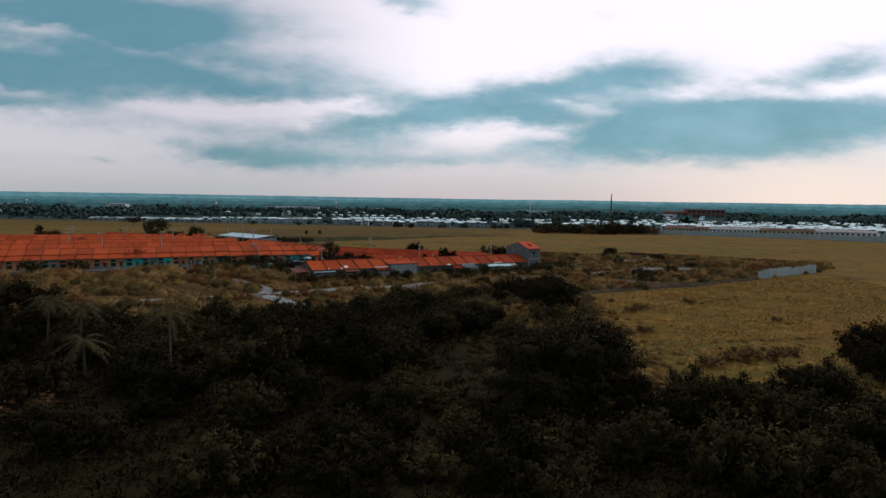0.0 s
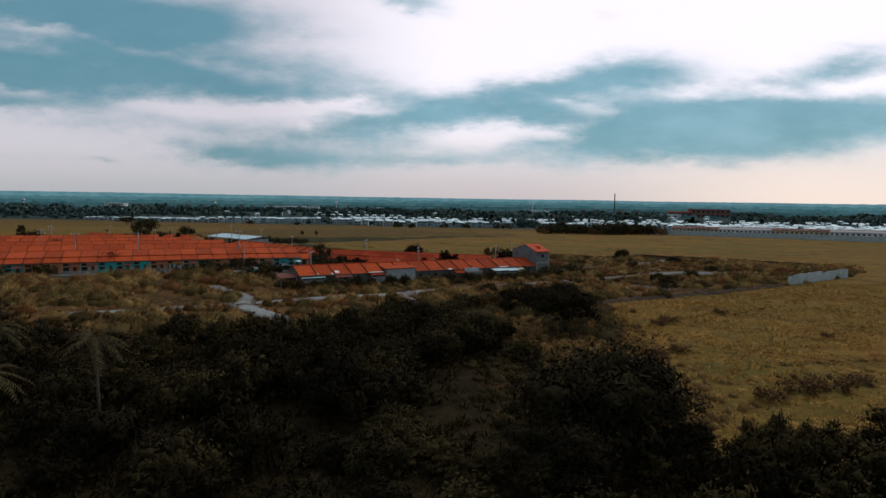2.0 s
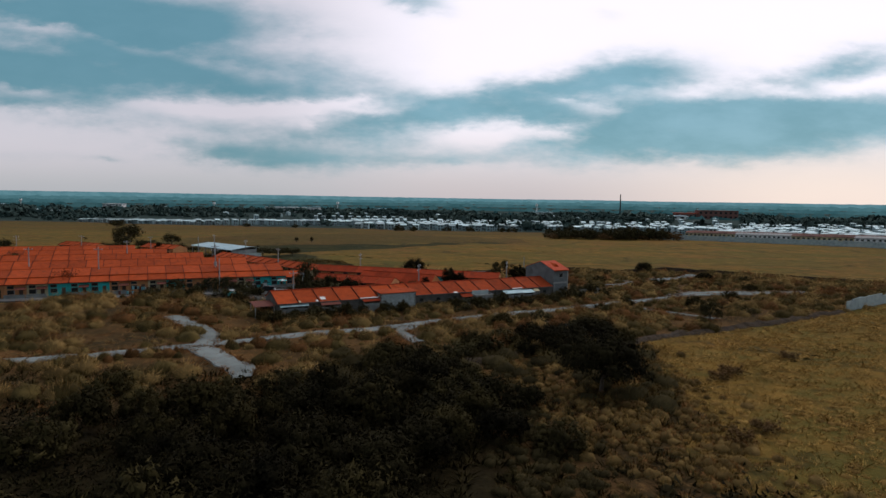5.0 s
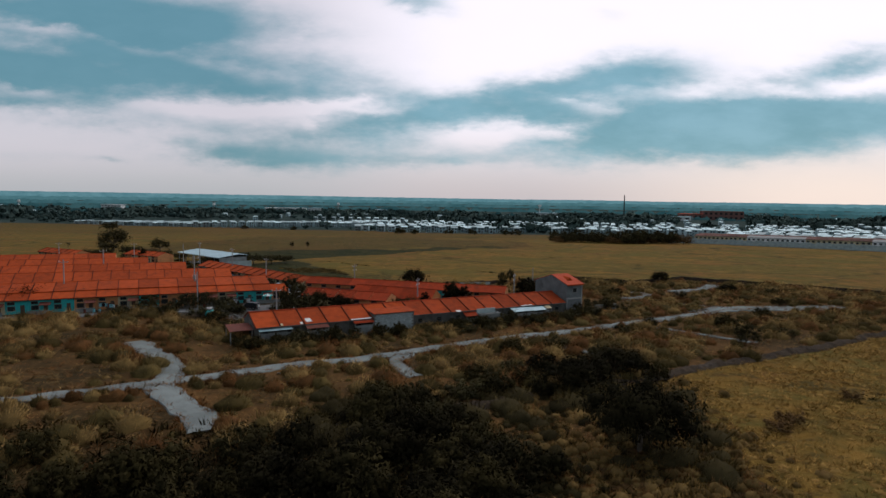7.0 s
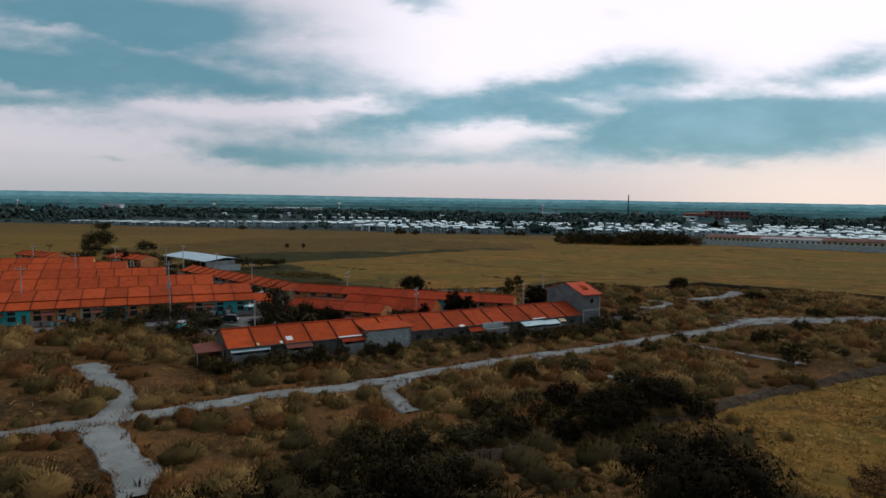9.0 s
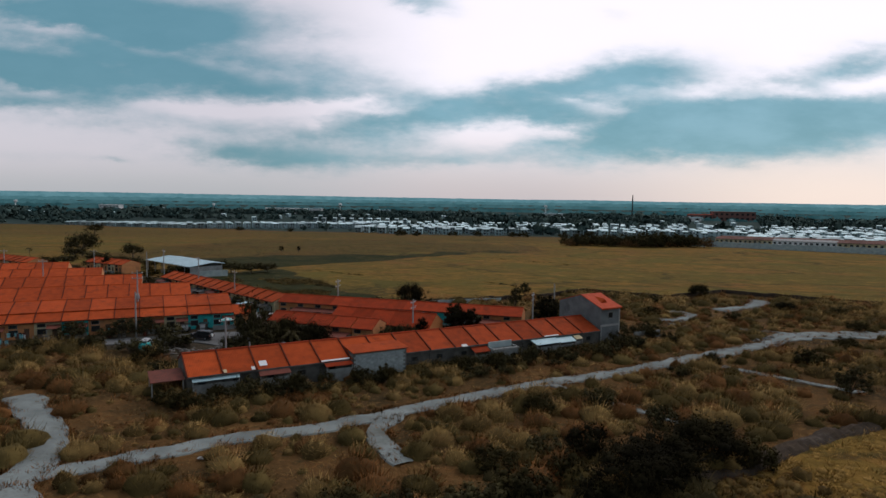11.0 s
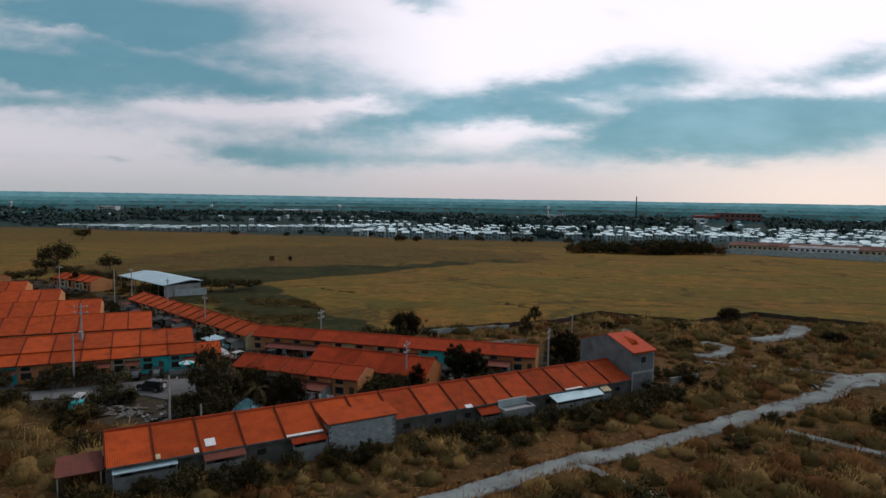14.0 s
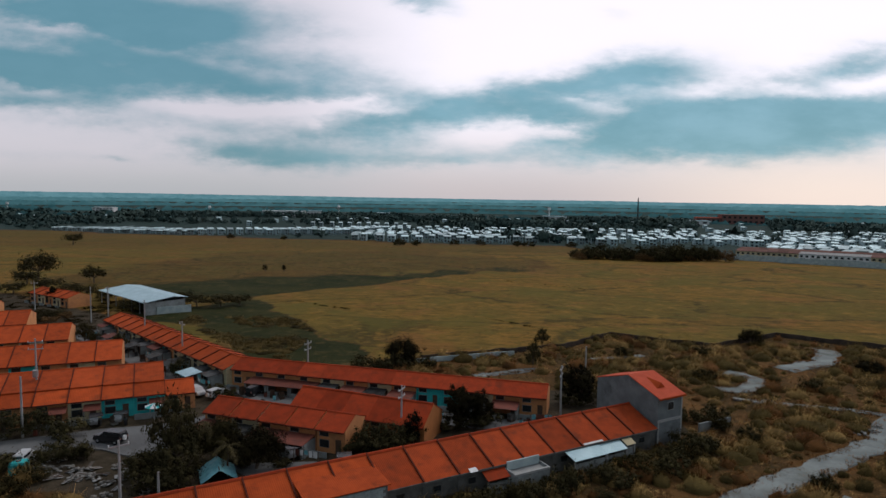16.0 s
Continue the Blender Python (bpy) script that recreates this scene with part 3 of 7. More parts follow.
    N.link(squeeze.outputs[0], border.inputs["Vector"])
    tone = N.add("ShaderNodeSeparateColor")
    N.link(plot.outputs["Color"], tone.inputs[0])
    dry = N.mix(N.math("MULTIPLY", N.ramp(tone.outputs[0], 0.45, 0.9), 0.55), dry, (0.100, 0.081, 0.020, 1))
    dry = N.mix(N.math("MULTIPLY", N.ramp(tone.outputs[1], 0.6, 1.0), 0.35), dry, (0.130, 0.062, 0.022, 1))
    line = N.math("MULTIPLY", N.ramp(border.outputs["Distance"], 0.034, 0.008), N.ramp(N.math("ADD", small, mid), 0.80, 1.02))
    dry = N.mix(N.math("MULTIPLY", line, 0.8), dry, (0.040, 0.034, 0.013, 1))
    blot = N.noise(vec, 0.22, 6, 0.72)
    dry = N.mix(N.math("MULTIPLY", N.ramp(blot, 0.52, 0.62), 0.75), dry, (0.082, 0.059, 0.015, 1))
    dry = N.mix(N.math("MULTIPLY", N.ramp(blot, 0.47, 0.36), 0.5), dry, (0.250, 0.138, 0.033, 1))
    dash = N.add("ShaderNodeMapping")
    dash.inputs["Scale"].default_value = (0.20, 0.50, 0.3)
    dash.inputs["Rotation"].default_value = (0, 0, radians(6))
    N.link(vec, dash.inputs["Vector"])
    dashes = N.noise(dash.outputs[0], 1.0, 6, 0.75)
    dry = N.mix(N.math("MULTIPLY", N.ramp(dashes, 0.53, 0.61), 0.8), dry, (0.066, 0.044, 0.014, 1))
    wide = N.noise(vec, 0.030, 6, 0.68)
    dry = N.mix(N.math("MULTIPLY", N.ramp(wide, 0.50, 0.62), 0.7), dry, (0.098, 0.082, 0.020, 1))
    dry = N.mix(N.math("MULTIPLY", N.ramp(wide, 0.45, 0.36), 0.45), dry, (0.165, 0.072, 0.026, 1))
    green = N.mix(N.ramp(mid, 0.3, 0.7), (0.016, 0.021, 0.008, 1), (0.034, 0.034, 0.012, 1))
    green = N.mix(N.math("MULTIPLY", N.ramp(lines, 0.5, 0.7), 0.6), green, (0.016, 0.018, 0.008, 1))
    green = N.mix(N.math("MULTIPLY", N.ramp(blot, 0.52, 0.66), 0.6), green, (0.080, 0.062, 0.024, 1))
    # woodland ground takes a teal tint in place of distance haze
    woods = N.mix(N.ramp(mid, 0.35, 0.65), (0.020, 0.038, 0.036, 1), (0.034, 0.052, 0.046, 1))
    soil = N.mix(N.ramp(small, 0.35, 0.65), (0.062, 0.048, 0.033, 1), (0.036, 0.030, 0.020, 1))
    edge = N.math("MULTIPLY", N.math("SUBTRACT", small, 0.5), 0.8)

    def share(s):
        return N.ramp(N.math("ADD", s, edge), 0.35, 0.65)

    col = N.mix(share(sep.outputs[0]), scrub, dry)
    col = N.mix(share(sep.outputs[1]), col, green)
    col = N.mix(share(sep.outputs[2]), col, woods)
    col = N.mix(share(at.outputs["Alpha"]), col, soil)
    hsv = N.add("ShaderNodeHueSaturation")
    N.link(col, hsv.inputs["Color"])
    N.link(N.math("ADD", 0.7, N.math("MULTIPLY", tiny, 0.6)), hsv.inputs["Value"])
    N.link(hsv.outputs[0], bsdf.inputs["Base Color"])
    bsdf.inputs["Roughness"].default_value = 0.95
    bsdf.inputs["Specular IOR Level"].default_value = 0.03
    bp = N.add("ShaderNodeBump")
    bp.inputs["Strength"].default_value = 0.8
    bp.inputs["Distance"].default_value = 0.4
    N.link(N.math("ADD", small, N.math("MULTIPLY", tiny, 0.5)), bp.inputs["Height"])
    N.link(bp.outputs[0], bsdf.inputs["Normal"])
    me.materials.append(m)
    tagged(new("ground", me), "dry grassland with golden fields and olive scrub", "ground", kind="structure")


build_ground()


def strip_mesh(name, pts, width, mat, lift=0.12, wobble=0.36, seed=0):
    """A path laid on the land, with uneven edges."""
    rng = random.Random(seed)
    fine = []
    for (ax, ay), (bx, by) in zip(pts, pts[1:]):
        n = max(2, int(math.hypot(bx - ax, by - ay) / 1.2))
        fine += [(ax + (bx - ax) * i / n, ay + (by - ay) * i / n) for i in range(n)]
    fine.append(pts[-1])
    for _ in range(3):
        fine = [fine[0]] + [((a[0] + 2 * b[0] + c[0]) / 4, (a[1] + 2 * b[1] + c[1]) / 4) for a, b, c in zip(fine, fine[1:], fine[2:])] + [fine[-1]]
    verts, faces = [], []
    for i, (x, y) in enumerate(fine):
        j, k = max(0, i - 1), min(len(fine) - 1, i + 1)
        dx, dy = fine[k][0] - fine[j][0], fine[k][1] - fine[j][1]
        n = math.hypot(dx, dy)
        nx, ny = -dy / n, dx / n
        part_w = width * (0.74 + 0.20 * ease(15, 55, x) + 0.75 * ease(69, 76, x)) if width > 4.1 and seed == 1 else width
        w0 = part_w / 2 * (1 + wobble * 1.6 * noise.noise((i * 0.31, seed, 0))) + rng.uniform(-0.1, 0.1)
        w1 = part_w / 2 * (1 + wobble * 1.6 * noise.noise((i * 0.31, seed, 9))) + rng.uniform(-0.1, 0.1)
        for s, dz in ((-w0 - 0.3, -0.35), (-w0, 0), (-w0 * 0.3, 0.04), (w1 * 0.3, 0.04), (w1, 0), (w1 + 0.3, -0.35)):
            px, py = x + nx * s, y + ny * s
            verts.append((px, py, ground_z(px, py) + lift + dz))
        if i:
            b = 6 * i
            faces += [(b - 6 + q, b - 5 + q, b + 1 + q, b + q) for q in range(5)]
    return raw_mesh(name, verts, faces, mat)


tagged(new("road", strip_mesh("road", MAIN_PATH, 4.2, M_PATH, seed=1)), "pale dusty concrete track through the tall grass", "road", kind="structure")
for k, (pts, wid) in enumerate(zip(SIDE_PATHS, TRACK_WIDTHS)):
    tagged(new("road", strip_mesh("road", pts, wid, M_PATH, 0.13 - 0.012 * k, seed=k + 2)), "pale dusty concrete side track in the grass", "road", kind="structure")


def flat_sheet(name, poly, mat, lift, label, category):
    verts = [(x, y, ground_z(x, y) + lift) for x, y in poly] + [(x, y, ground_z(x, y) - 0.3) for x, y in poly]
    n = len(poly)
    faces = [tuple(range(n))] + [(i, i + n, (i + 1) % n + n, (i + 1) % n) for i in range(n)]
    return tagged(new(name, raw_mesh(name, verts, faces, mat)), label, category, kind="structure")


# ---------------------------------------------------------------- houses
ROW_GROUP = "row houses of the village"


def house_unit(wall_mat, label, w=4.6, depth=7.4, eave=3.2, ridge=4.45, roof=None, awning=None, rear=False, seam=True):
    """One terraced unit; x along the row, front wall at y = 0 facing -y."""
    roof = roof or M_ROOF
    t = thing("row_house", label, "house", ROW_GROUP)
    half = depth / 2
    bm = bmesh.new()
    prism(bm, [(0, -0.6), (depth, -0.6), (depth, eave), (half, ridge), (0, eave)], 0.02, w - 0.02)
    part("wall", bm, wall_mat, t)
    over, th = 0.55, 0.12
    slope = (ridge - eave) / half
    bm = bmesh.new()
    z0 = eave - over * slope + 0.03
    prism(bm, [(-over, z0), (half, ridge + 0.03), (half, ridge + 0.03 + th), (-over, z0 + th)], 0.004, w - 0.004)
    part("roof", bm, roof, t)
    bm = bmesh.new()
    prism(bm, [(half, ridge + 0.03), (depth + over, z0), (depth + over, z0 + th), (half, ridge + 0.03 + th)], 0.004, w - 0.004)
    part("roof", bm, roof, t)
    bm = bmesh.new()
    prism(bm, [(half - 0.25, ridge + 0.08), (half + 0.25, ridge + 0.08), (half + 0.1, ridge + 0.26), (half - 0.1, ridge + 0.26)], 0, w)
    part("ridge_cap", bm, roof, t)
    if seam:
        bm = bmesh.new()
        prism(bm, [(-over - 0.04, z0 + th), (half, ridge + th + 0.05), (depth + over, z0 + th), (depth + over, z0 + th + 0.16), (half, ridge + th + 0.24), (-over - 0.04, z0 + th + 0.16)], -0.075, 0.075)
        part("flashing", bm, M_SEAM, t, "dark brown flashing strip")
    # brown strip paints the dark shadow line along the eave
    part("gutter", boxes((0, w, -over - 0.16, -over, z0 - 0.06, z0 + 0.08)), M_SEAM if not rear else M_CONCRETE, t, "brown strip drawn for the shadow line of the eave")
    for y in (0.0,):
        for x0, z0w, ww, hh, nm in ((0.55, eave - 1.05, 1.3, 0.6, "window"), (0.55, 0.75, 1.4, 1.0, "window")):
            win = part(nm, boxes((x0 - 0.08, x0 + ww + 0.08, y - 0.06, y + 0.04, z0w - 0.08, z0w), (x0 - 0.08, x0 + ww + 0.08, y - 0.06, y + 0.04, z0w + hh, z0w + hh + 0.08),
                                 (x0 - 0.08, x0, y - 0.06, y + 0.04, z0w, z0w + hh), (x0 + ww, x0 + ww + 0.08, y - 0.06, y + 0.04, z0w, z0w + hh)), M_JUNK, t)
            part("pane", boxes((x0, x0 + ww, y - 0.03, y + 0.02, z0w, z0w + hh)), M_GLASS, win, "dark window pane")
        part("door", boxes((3.0, 3.85, y - 0.05, y + 0.03, -0.1, 2.0)), M_DOOR, t, "dark wooden door")
    if awning == "shed":
        part("wall", boxes((0.5, 0.65, -2.9, 0, -0.3, 1.98), (3.3, 3.45, -2.9, 0, -0.3, 1.98), (0.65, 1.5, -2.9, -2.75, -0.3, 1.98)), M_BLOCK, t, "grey block walls of the front shed")
        bm = bmesh.new()
        prism(bm, [(-3.2, 1.98), (0, 2.2), (0, 2.26), (-3.2, 2.04)], 0.3, 3.7)
        part("awning", bm, M_OLD_SHEET, t, "dark weathered sheet over the shed")
        # no real door: a near-black panel paints the shade in the opening
        part("door", boxes((1.5, 3.3, -2.7, -2.62, -0.3, 1.95)), M_GLASS, t, "dark panel standing for the shaded shed interior")
    elif awning == "deep":
        bm = bmesh.new()
        prism(bm, [(-3.6, 1.9), (0, 2.2), (0, 2.26), (-3.6, 1.96)], 0.0, w)
        part("awning", bm, M_RUST, t, "rusty red carport sheet")
        for x in (0.1, w - 0.35):
            part("post", boxes((x, x + 0.25, -3.4, -3.15, -0.3, 1.93)), M_BLOCK, t)
        part("wall", boxes((w - 0.16, w - 0.02, -3.0, 0, -0.3, 1.9)), M_BLOCK, t, "grey block side wall")
        part("fence", boxes((0.4, 2.2, -3.4, -3.28, -0.3, 0.8)), M_BLOCK, t, "low grey block fence")
    elif awning:
        bm = bmesh.new()
        prism(bm, [(-2.3, 2.05), (0, 2.55), (0, 2.63), (-2.3, 2.13)], 0.3 if awning == "short" else 0.05, w - 0.05)
        part("awning", bm, M_RUST, t, "rusty red lean-to sheet")
        for x in (0.4, w - 0.4):
            part("post", boxes((x - 0.06, x + 0.06, -2.2, -2.08, -0.3, 2.1)), M_CONCRETE, t)
        part("fence", boxes((0.1, w - 0.1, -2.35, -2.25, -0.3, 0.9)), M_BLOCK, t, "low grey block fence")
    else:
        part("fence", boxes((0.1, 2.6, -1.9, -1.8, -0.4, 0.8)), M_BLOCK, t, "low grey block fence")
    return t


def lay_row(protos, x, y, angle, count, w, pick, start_right=False, step=0.0):
    """Sets units side by side from (x, y) along a bearing; with start_right the point is the row's right end."""
    d = Vector((math.cos(radians(angle)), math.sin(radians(angle)), 0))
    for i in range(count):
        k = -(i + 1) if start_right else i
        p = Vector((x, y, 0)) + d * (k * w)
        c = p + d * (w / 2)
        copy_thing(protos[pick(i)], pose(p.x, p.y, ground_z(c.x, c.y) + step, 0, 0, angle))


def drop_proto(t):
    for o in list(t.children_recursive) + [t]:
        bpy.data.objects.remove(o)


def front_unit(wall_mat, label, w=4.6, awning=False):
    """Front unit of the large block: a low front room before a broad gabled house."""
    t = thing("row_house", label, "house", ROW_GROUP)
    bm = bmesh.new()
    prism(bm, [(0, -0.6), (17.6, -0.6), (17.6, 3.3), (10.6, 5.6), (3.8, 3.9), (3.8, 4.15), (0, 3.2)], 0.02, w - 0.02)
    part("wall", bm, wall_mat, t)
    for prof in ([(-0.55, 3.1), (3.8, 4.25), (3.8, 4.37), (-0.55, 3.22)], [(3.3, 3.95), (10.6, 5.63), (10.6, 5.75), (3.3, 4.5)], [(10.6, 5.63), (18.1, 3.2), (18.1, 3.32), (10.6, 5.75)]):
        bm = bmesh.new()
        prism(bm, prof, 0.004, w - 0.004)
        part("roof", bm, M_ROOF, t)
    bm = bmesh.new()
    prism(bm, [(-0.6, 3.2), (3.3, 4.25), (3.3, 4.45), (10.6, 5.72), (18.1, 3.3), (18.1, 3.46), (10.6, 5.9), (3.2, 4.62), (3.2, 4.45), (-0.6, 3.38)], -0.075, 0.075)
    part("flashing", bm, M_SEAM, t, "dark brown flashing strip")
    bm = bmesh.new()
    prism(bm, [(10.35, 5.7), (10.85, 5.7), (10.7, 5.88), (10.5, 5.88)], 0, w)
    part("ridge_cap", bm, M_ROOF, t)
    # shadow line of the eave, put in as a brown strip
    part("gutter", boxes((0, w, -0.7, -0.55, 3.05, 3.2)), M_SEAM, t, "brown strip drawn for the shadow line of the eave")
    house_front(t, w, awning)
    return t


def house_front(t, w, awning):
    for x0, z0w, ww, hh in ((0.55, 2.15, 1.3, 0.6), (0.55, 0.75, 1.4, 1.0)):
        win = part("window", boxes((x0 - 0.08, x0 + ww + 0.08, -0.06, 0.04, z0w - 0.08, z0w), (x0 - 0.08, x0 + ww + 0.08, -0.06, 0.04, z0w + hh, z0w + hh + 0.08),
                                   (x0 - 0.08, x0, -0.06, 0.04, z0w, z0w + hh), (x0 + ww, x0 + ww + 0.08, -0.06, 0.04, z0w, z0w + hh)), M_JUNK, t)
        part("pane", boxes((x0, x0 + ww, -0.03, 0.02, z0w, z0w + hh)), M_GLASS, win, "dark window pane")
    part("door", boxes((3.0, 3.85, -0.05, 0.03, -0.1, 2.0)), M_DOOR, t, "dark wooden door")
    if awning:
        bm = bmesh.new()
        prism(bm, [(-2.3, 2.05), (0, 2.45), (0, 2.52), (-2.3, 2.12)], 2.2, w - 0.05)
        part("awning", bm, M_RUST, t, "rusty red lean-to sheet")
        part("post", boxes((2.3, 2.42, -2.2, -2.08, -0.3, 2.1)), M_CONCRETE, t)
        part("fence", boxes((0.1, w - 0.1, -2.45, -2.33, -0.3, 0.9)), M_BLOCK, t, "low grey block fence")


FRONT = [front_unit(M_PEACH, "peach row house under an orange roof"), front_unit(M_TEAL, "turquoise row house under an orange roof", awning=True),
         front_unit(M_CREAM, "cream row house under an orange roof", awning=True), front_unit(M_PEACH, "peach row house with a rusty lean-to", awning=True),
         front_unit(M_TEAL, "turquoise row house under an orange roof")]
DEEP = [house_unit(M_PEACH, "peach row house under a broad orange roof", depth=14.6, eave=3.9, ridge=5.9), house_unit(M_CREAM, "cream row house under a broad orange roof", depth=14.6, eave=3.9, ridge=5.9),
        house_unit(M_TEAL, "turquoise row house under a broad orange roof", depth=14.6, eave=3.9, ridge=5.9)]
ANG = 25.8
for k, (off, cnt) in enumerate(zip((0.0, 24.1, 47.1, 70.0, 92.7), (22, 22, 21, 19, 17))):
    q = Vector((-43.4, 229.1)) + Vector((-0.787, 0.618)) * (off / 0.90)
    order = [1, 4, 2, 3, 0, 0, 1, 2, 0, 3, 4] if k == 0 else [0, 1, 0, 2, 0, 1, 1]
    if k == 0:
        q -= 4.6 * Vector((math.cos(radians(ANG)), math.sin(radians(ANG))))
    lay_row(FRONT if k == 0 else DEEP, q.x, q.y, ANG, cnt, 4.6, lambda i, o=order: o[i % len(o)], start_right=True)
# a smaller unit closes the first block
SMALL = [house_unit(M_PEACH, "small peach row house at the block end", eave=2.75, ridge=3.9)]
q = Vector((-43.4, 229.1)) - 4.6 * Vector((math.cos(radians(ANG)), math.sin(radians(ANG))))
lay_row(SMALL, q.x - 0.3, q.y + 0.7, ANG, 1, 4.6, lambda i: 0)
LEFT = FRONT + DEEP + SMALL
SIDE = [house_unit(M_PEACH, "peach row house with a grey front shed", w=4.72, awning="shed"), house_unit(M_CREAM, "cream row house beside the street", w=4.72),
        house_unit(M_TEAL, "turquoise row house with a rusty carport", w=4.72, awning="short"), house_unit(M_CREAM, "cream row house with a grey front shed", w=4.72, awning="shed")]
lay_row(SIDE, -91.2, 287.9, -43.3, 14, 4.72, lambda i: (2, 0, 1, 3, 1, 0, 3)[i % 7])
BACK = [house_unit(M_PEACH, "peach row house under a weathered red roof", w=4.52, depth=6.4, eave=3.4, ridge=4.6, roof=M_ROOF_DULL, seam=False),
        house_unit(M_PEACH, "peach row house with a rusty lean-to", w=4.52, depth=6.4, eave=3.4, ridge=4.6, roof=M_ROOF_DULL, awning="deep", seam=False),
        house_unit(M_TEAL, "turquoise row house under a weathered red roof", w=4.52, depth=6.4, eave=3.4, ridge=4.6, roof=M_ROOF_DULL, seam=False),
        house_unit(M_CREAM, "cream row house with a grey front shed", w=4.52, depth=6.4, eave=3.4, ridge=4.6, roof=M_ROOF_DULL, awning="shed", seam=False),
        house_unit(M_PEACH, "peach end house under a weathered red roof", w=4.52, depth=6.4, eave=3.4, ridge=4.6, roof=M_ROOF_DULL, seam=False)]
lay_row(BACK, -42.0, 242.7, -13.1, 13, 4.52, lambda i: (0, 1, 1, 1, 3, 1, 3, 1, 2, 2, 3, 1, 0)[i])
lay_row(BACK, -37.5, 218.4, -17.0, 5, 4.7, lambda i: (1, 3, 1, 1, 4)[i])
MID = [house_unit(M_ORANGE, "orange row house under a broad weathered roof", w=4.5, depth=7.4, ridge=5.2, roof=M_ROOF_DULL, seam=False)]
lay_row(MID, -25.7, 222.3, -19.0, 5, 4.5, lambda i: 0)
for p in LEFT + SIDE + BACK + MID:
    drop_proto(p)


def rear_unit(label, w=4.82, roof=None):
    """Terraced unit of the nearest row, seen from its low rear; rear wall at y = 0."""
    t = thing("row_house", label, "house", "row houses beside the track")
    bm = bmesh.new()
    prism(bm, [(0.3, -0.6), (9.2, -0.6), (9.2, 3.5), (5.6, 5.05), (0.3, 3.0)], 0.02, w - 0.02)
    part("wall", bm, M_REAR, t)
    bm = bmesh.new()
    prism(bm, [(-0.1, 2.95), (5.6, 5.08), (5.6, 5.2), (-0.1, 3.07)], 0.004, w - 0.004)
    part("roof", bm, roof or M_ROOF, t)
    bm = bmesh.new()
    prism(bm, [(5.6, 5.08), (9.8, 3.3), (9.8, 3.42), (5.6, 5.2)], 0.004, w - 0.004)
    part("roof", bm, roof or M_ROOF, t)
    bm = bmesh.new()
    prism(bm, [(-0.16, 3.05), (5.6, 5.2), (9.8, 3.42), (9.8, 3.60), (5.6, 5.42), (-0.16, 3.27)], -0.085, 0.085)
    part("flashing", bm, M_SEAM, t, "dark brown firewall strip between roofs")
    bm = bmesh.new()
    prism(bm, [(5.35, 5.16), (5.85, 5.16), (5.7, 5.36), (5.5, 5.36)], 0, w)
    part("ridge_cap", bm, M_ROOF_DULL, t)
    part("fascia", boxes((0.02, w - 0.02, -0.2, -0.1, 2.82, 3.06)), M_REAR, t, "stained board under the eave")
    win = part("window", boxes((1.4, 2.6, 0.24, 0.34, 1.3, 1.38), (1.4, 2.6, 0.24, 0.34, 2.1, 2.18), (1.4, 1.48, 0.24, 0.34, 1.38, 2.1), (2.52, 2.6, 0.24, 0.34, 1.38, 2.1)), M_REAR, t)
    part("pane", boxes((1.48, 2.52, 0.27, 0.33, 1.38, 2.1)), M_GLASS, win, "dark window pane")
    return t


A_ANG = 30.56
NEAR = [rear_unit("grey block row house under a bright orange roof"), rear_unit("grey block row house under a weathered red-orange roof", roof=M_ROOF_AGED)]
lay_row(NEAR, -36.9, 177.8, A_ANG, 16, 4.82, lambda i: int(i > 6))
for p in NEAR:
    drop_proto(p)


def local(angle, ox, oy):
    """A frame that runs along a row from (ox, oy)."""
    d = Vector((math.cos(radians(angle)), math.sin(radians(angle))))
    n = Vector((-d.y, d.x))

    def at(u, v):
        p = Vector((ox, oy)) + d * u + n * v
        return p.x, p.y

    return at


ROW_A = local(A_ANG, -36.9, 177.8)
ROW_LEN = 16 * 4.82


def at_row(t, u, v, turn=0.0):
    x, y = ROW_A(u, v)
    t.matrix_basis = pose(x, y, ground_z(x, y), 0, 0, A_ANG + turn)
    return t


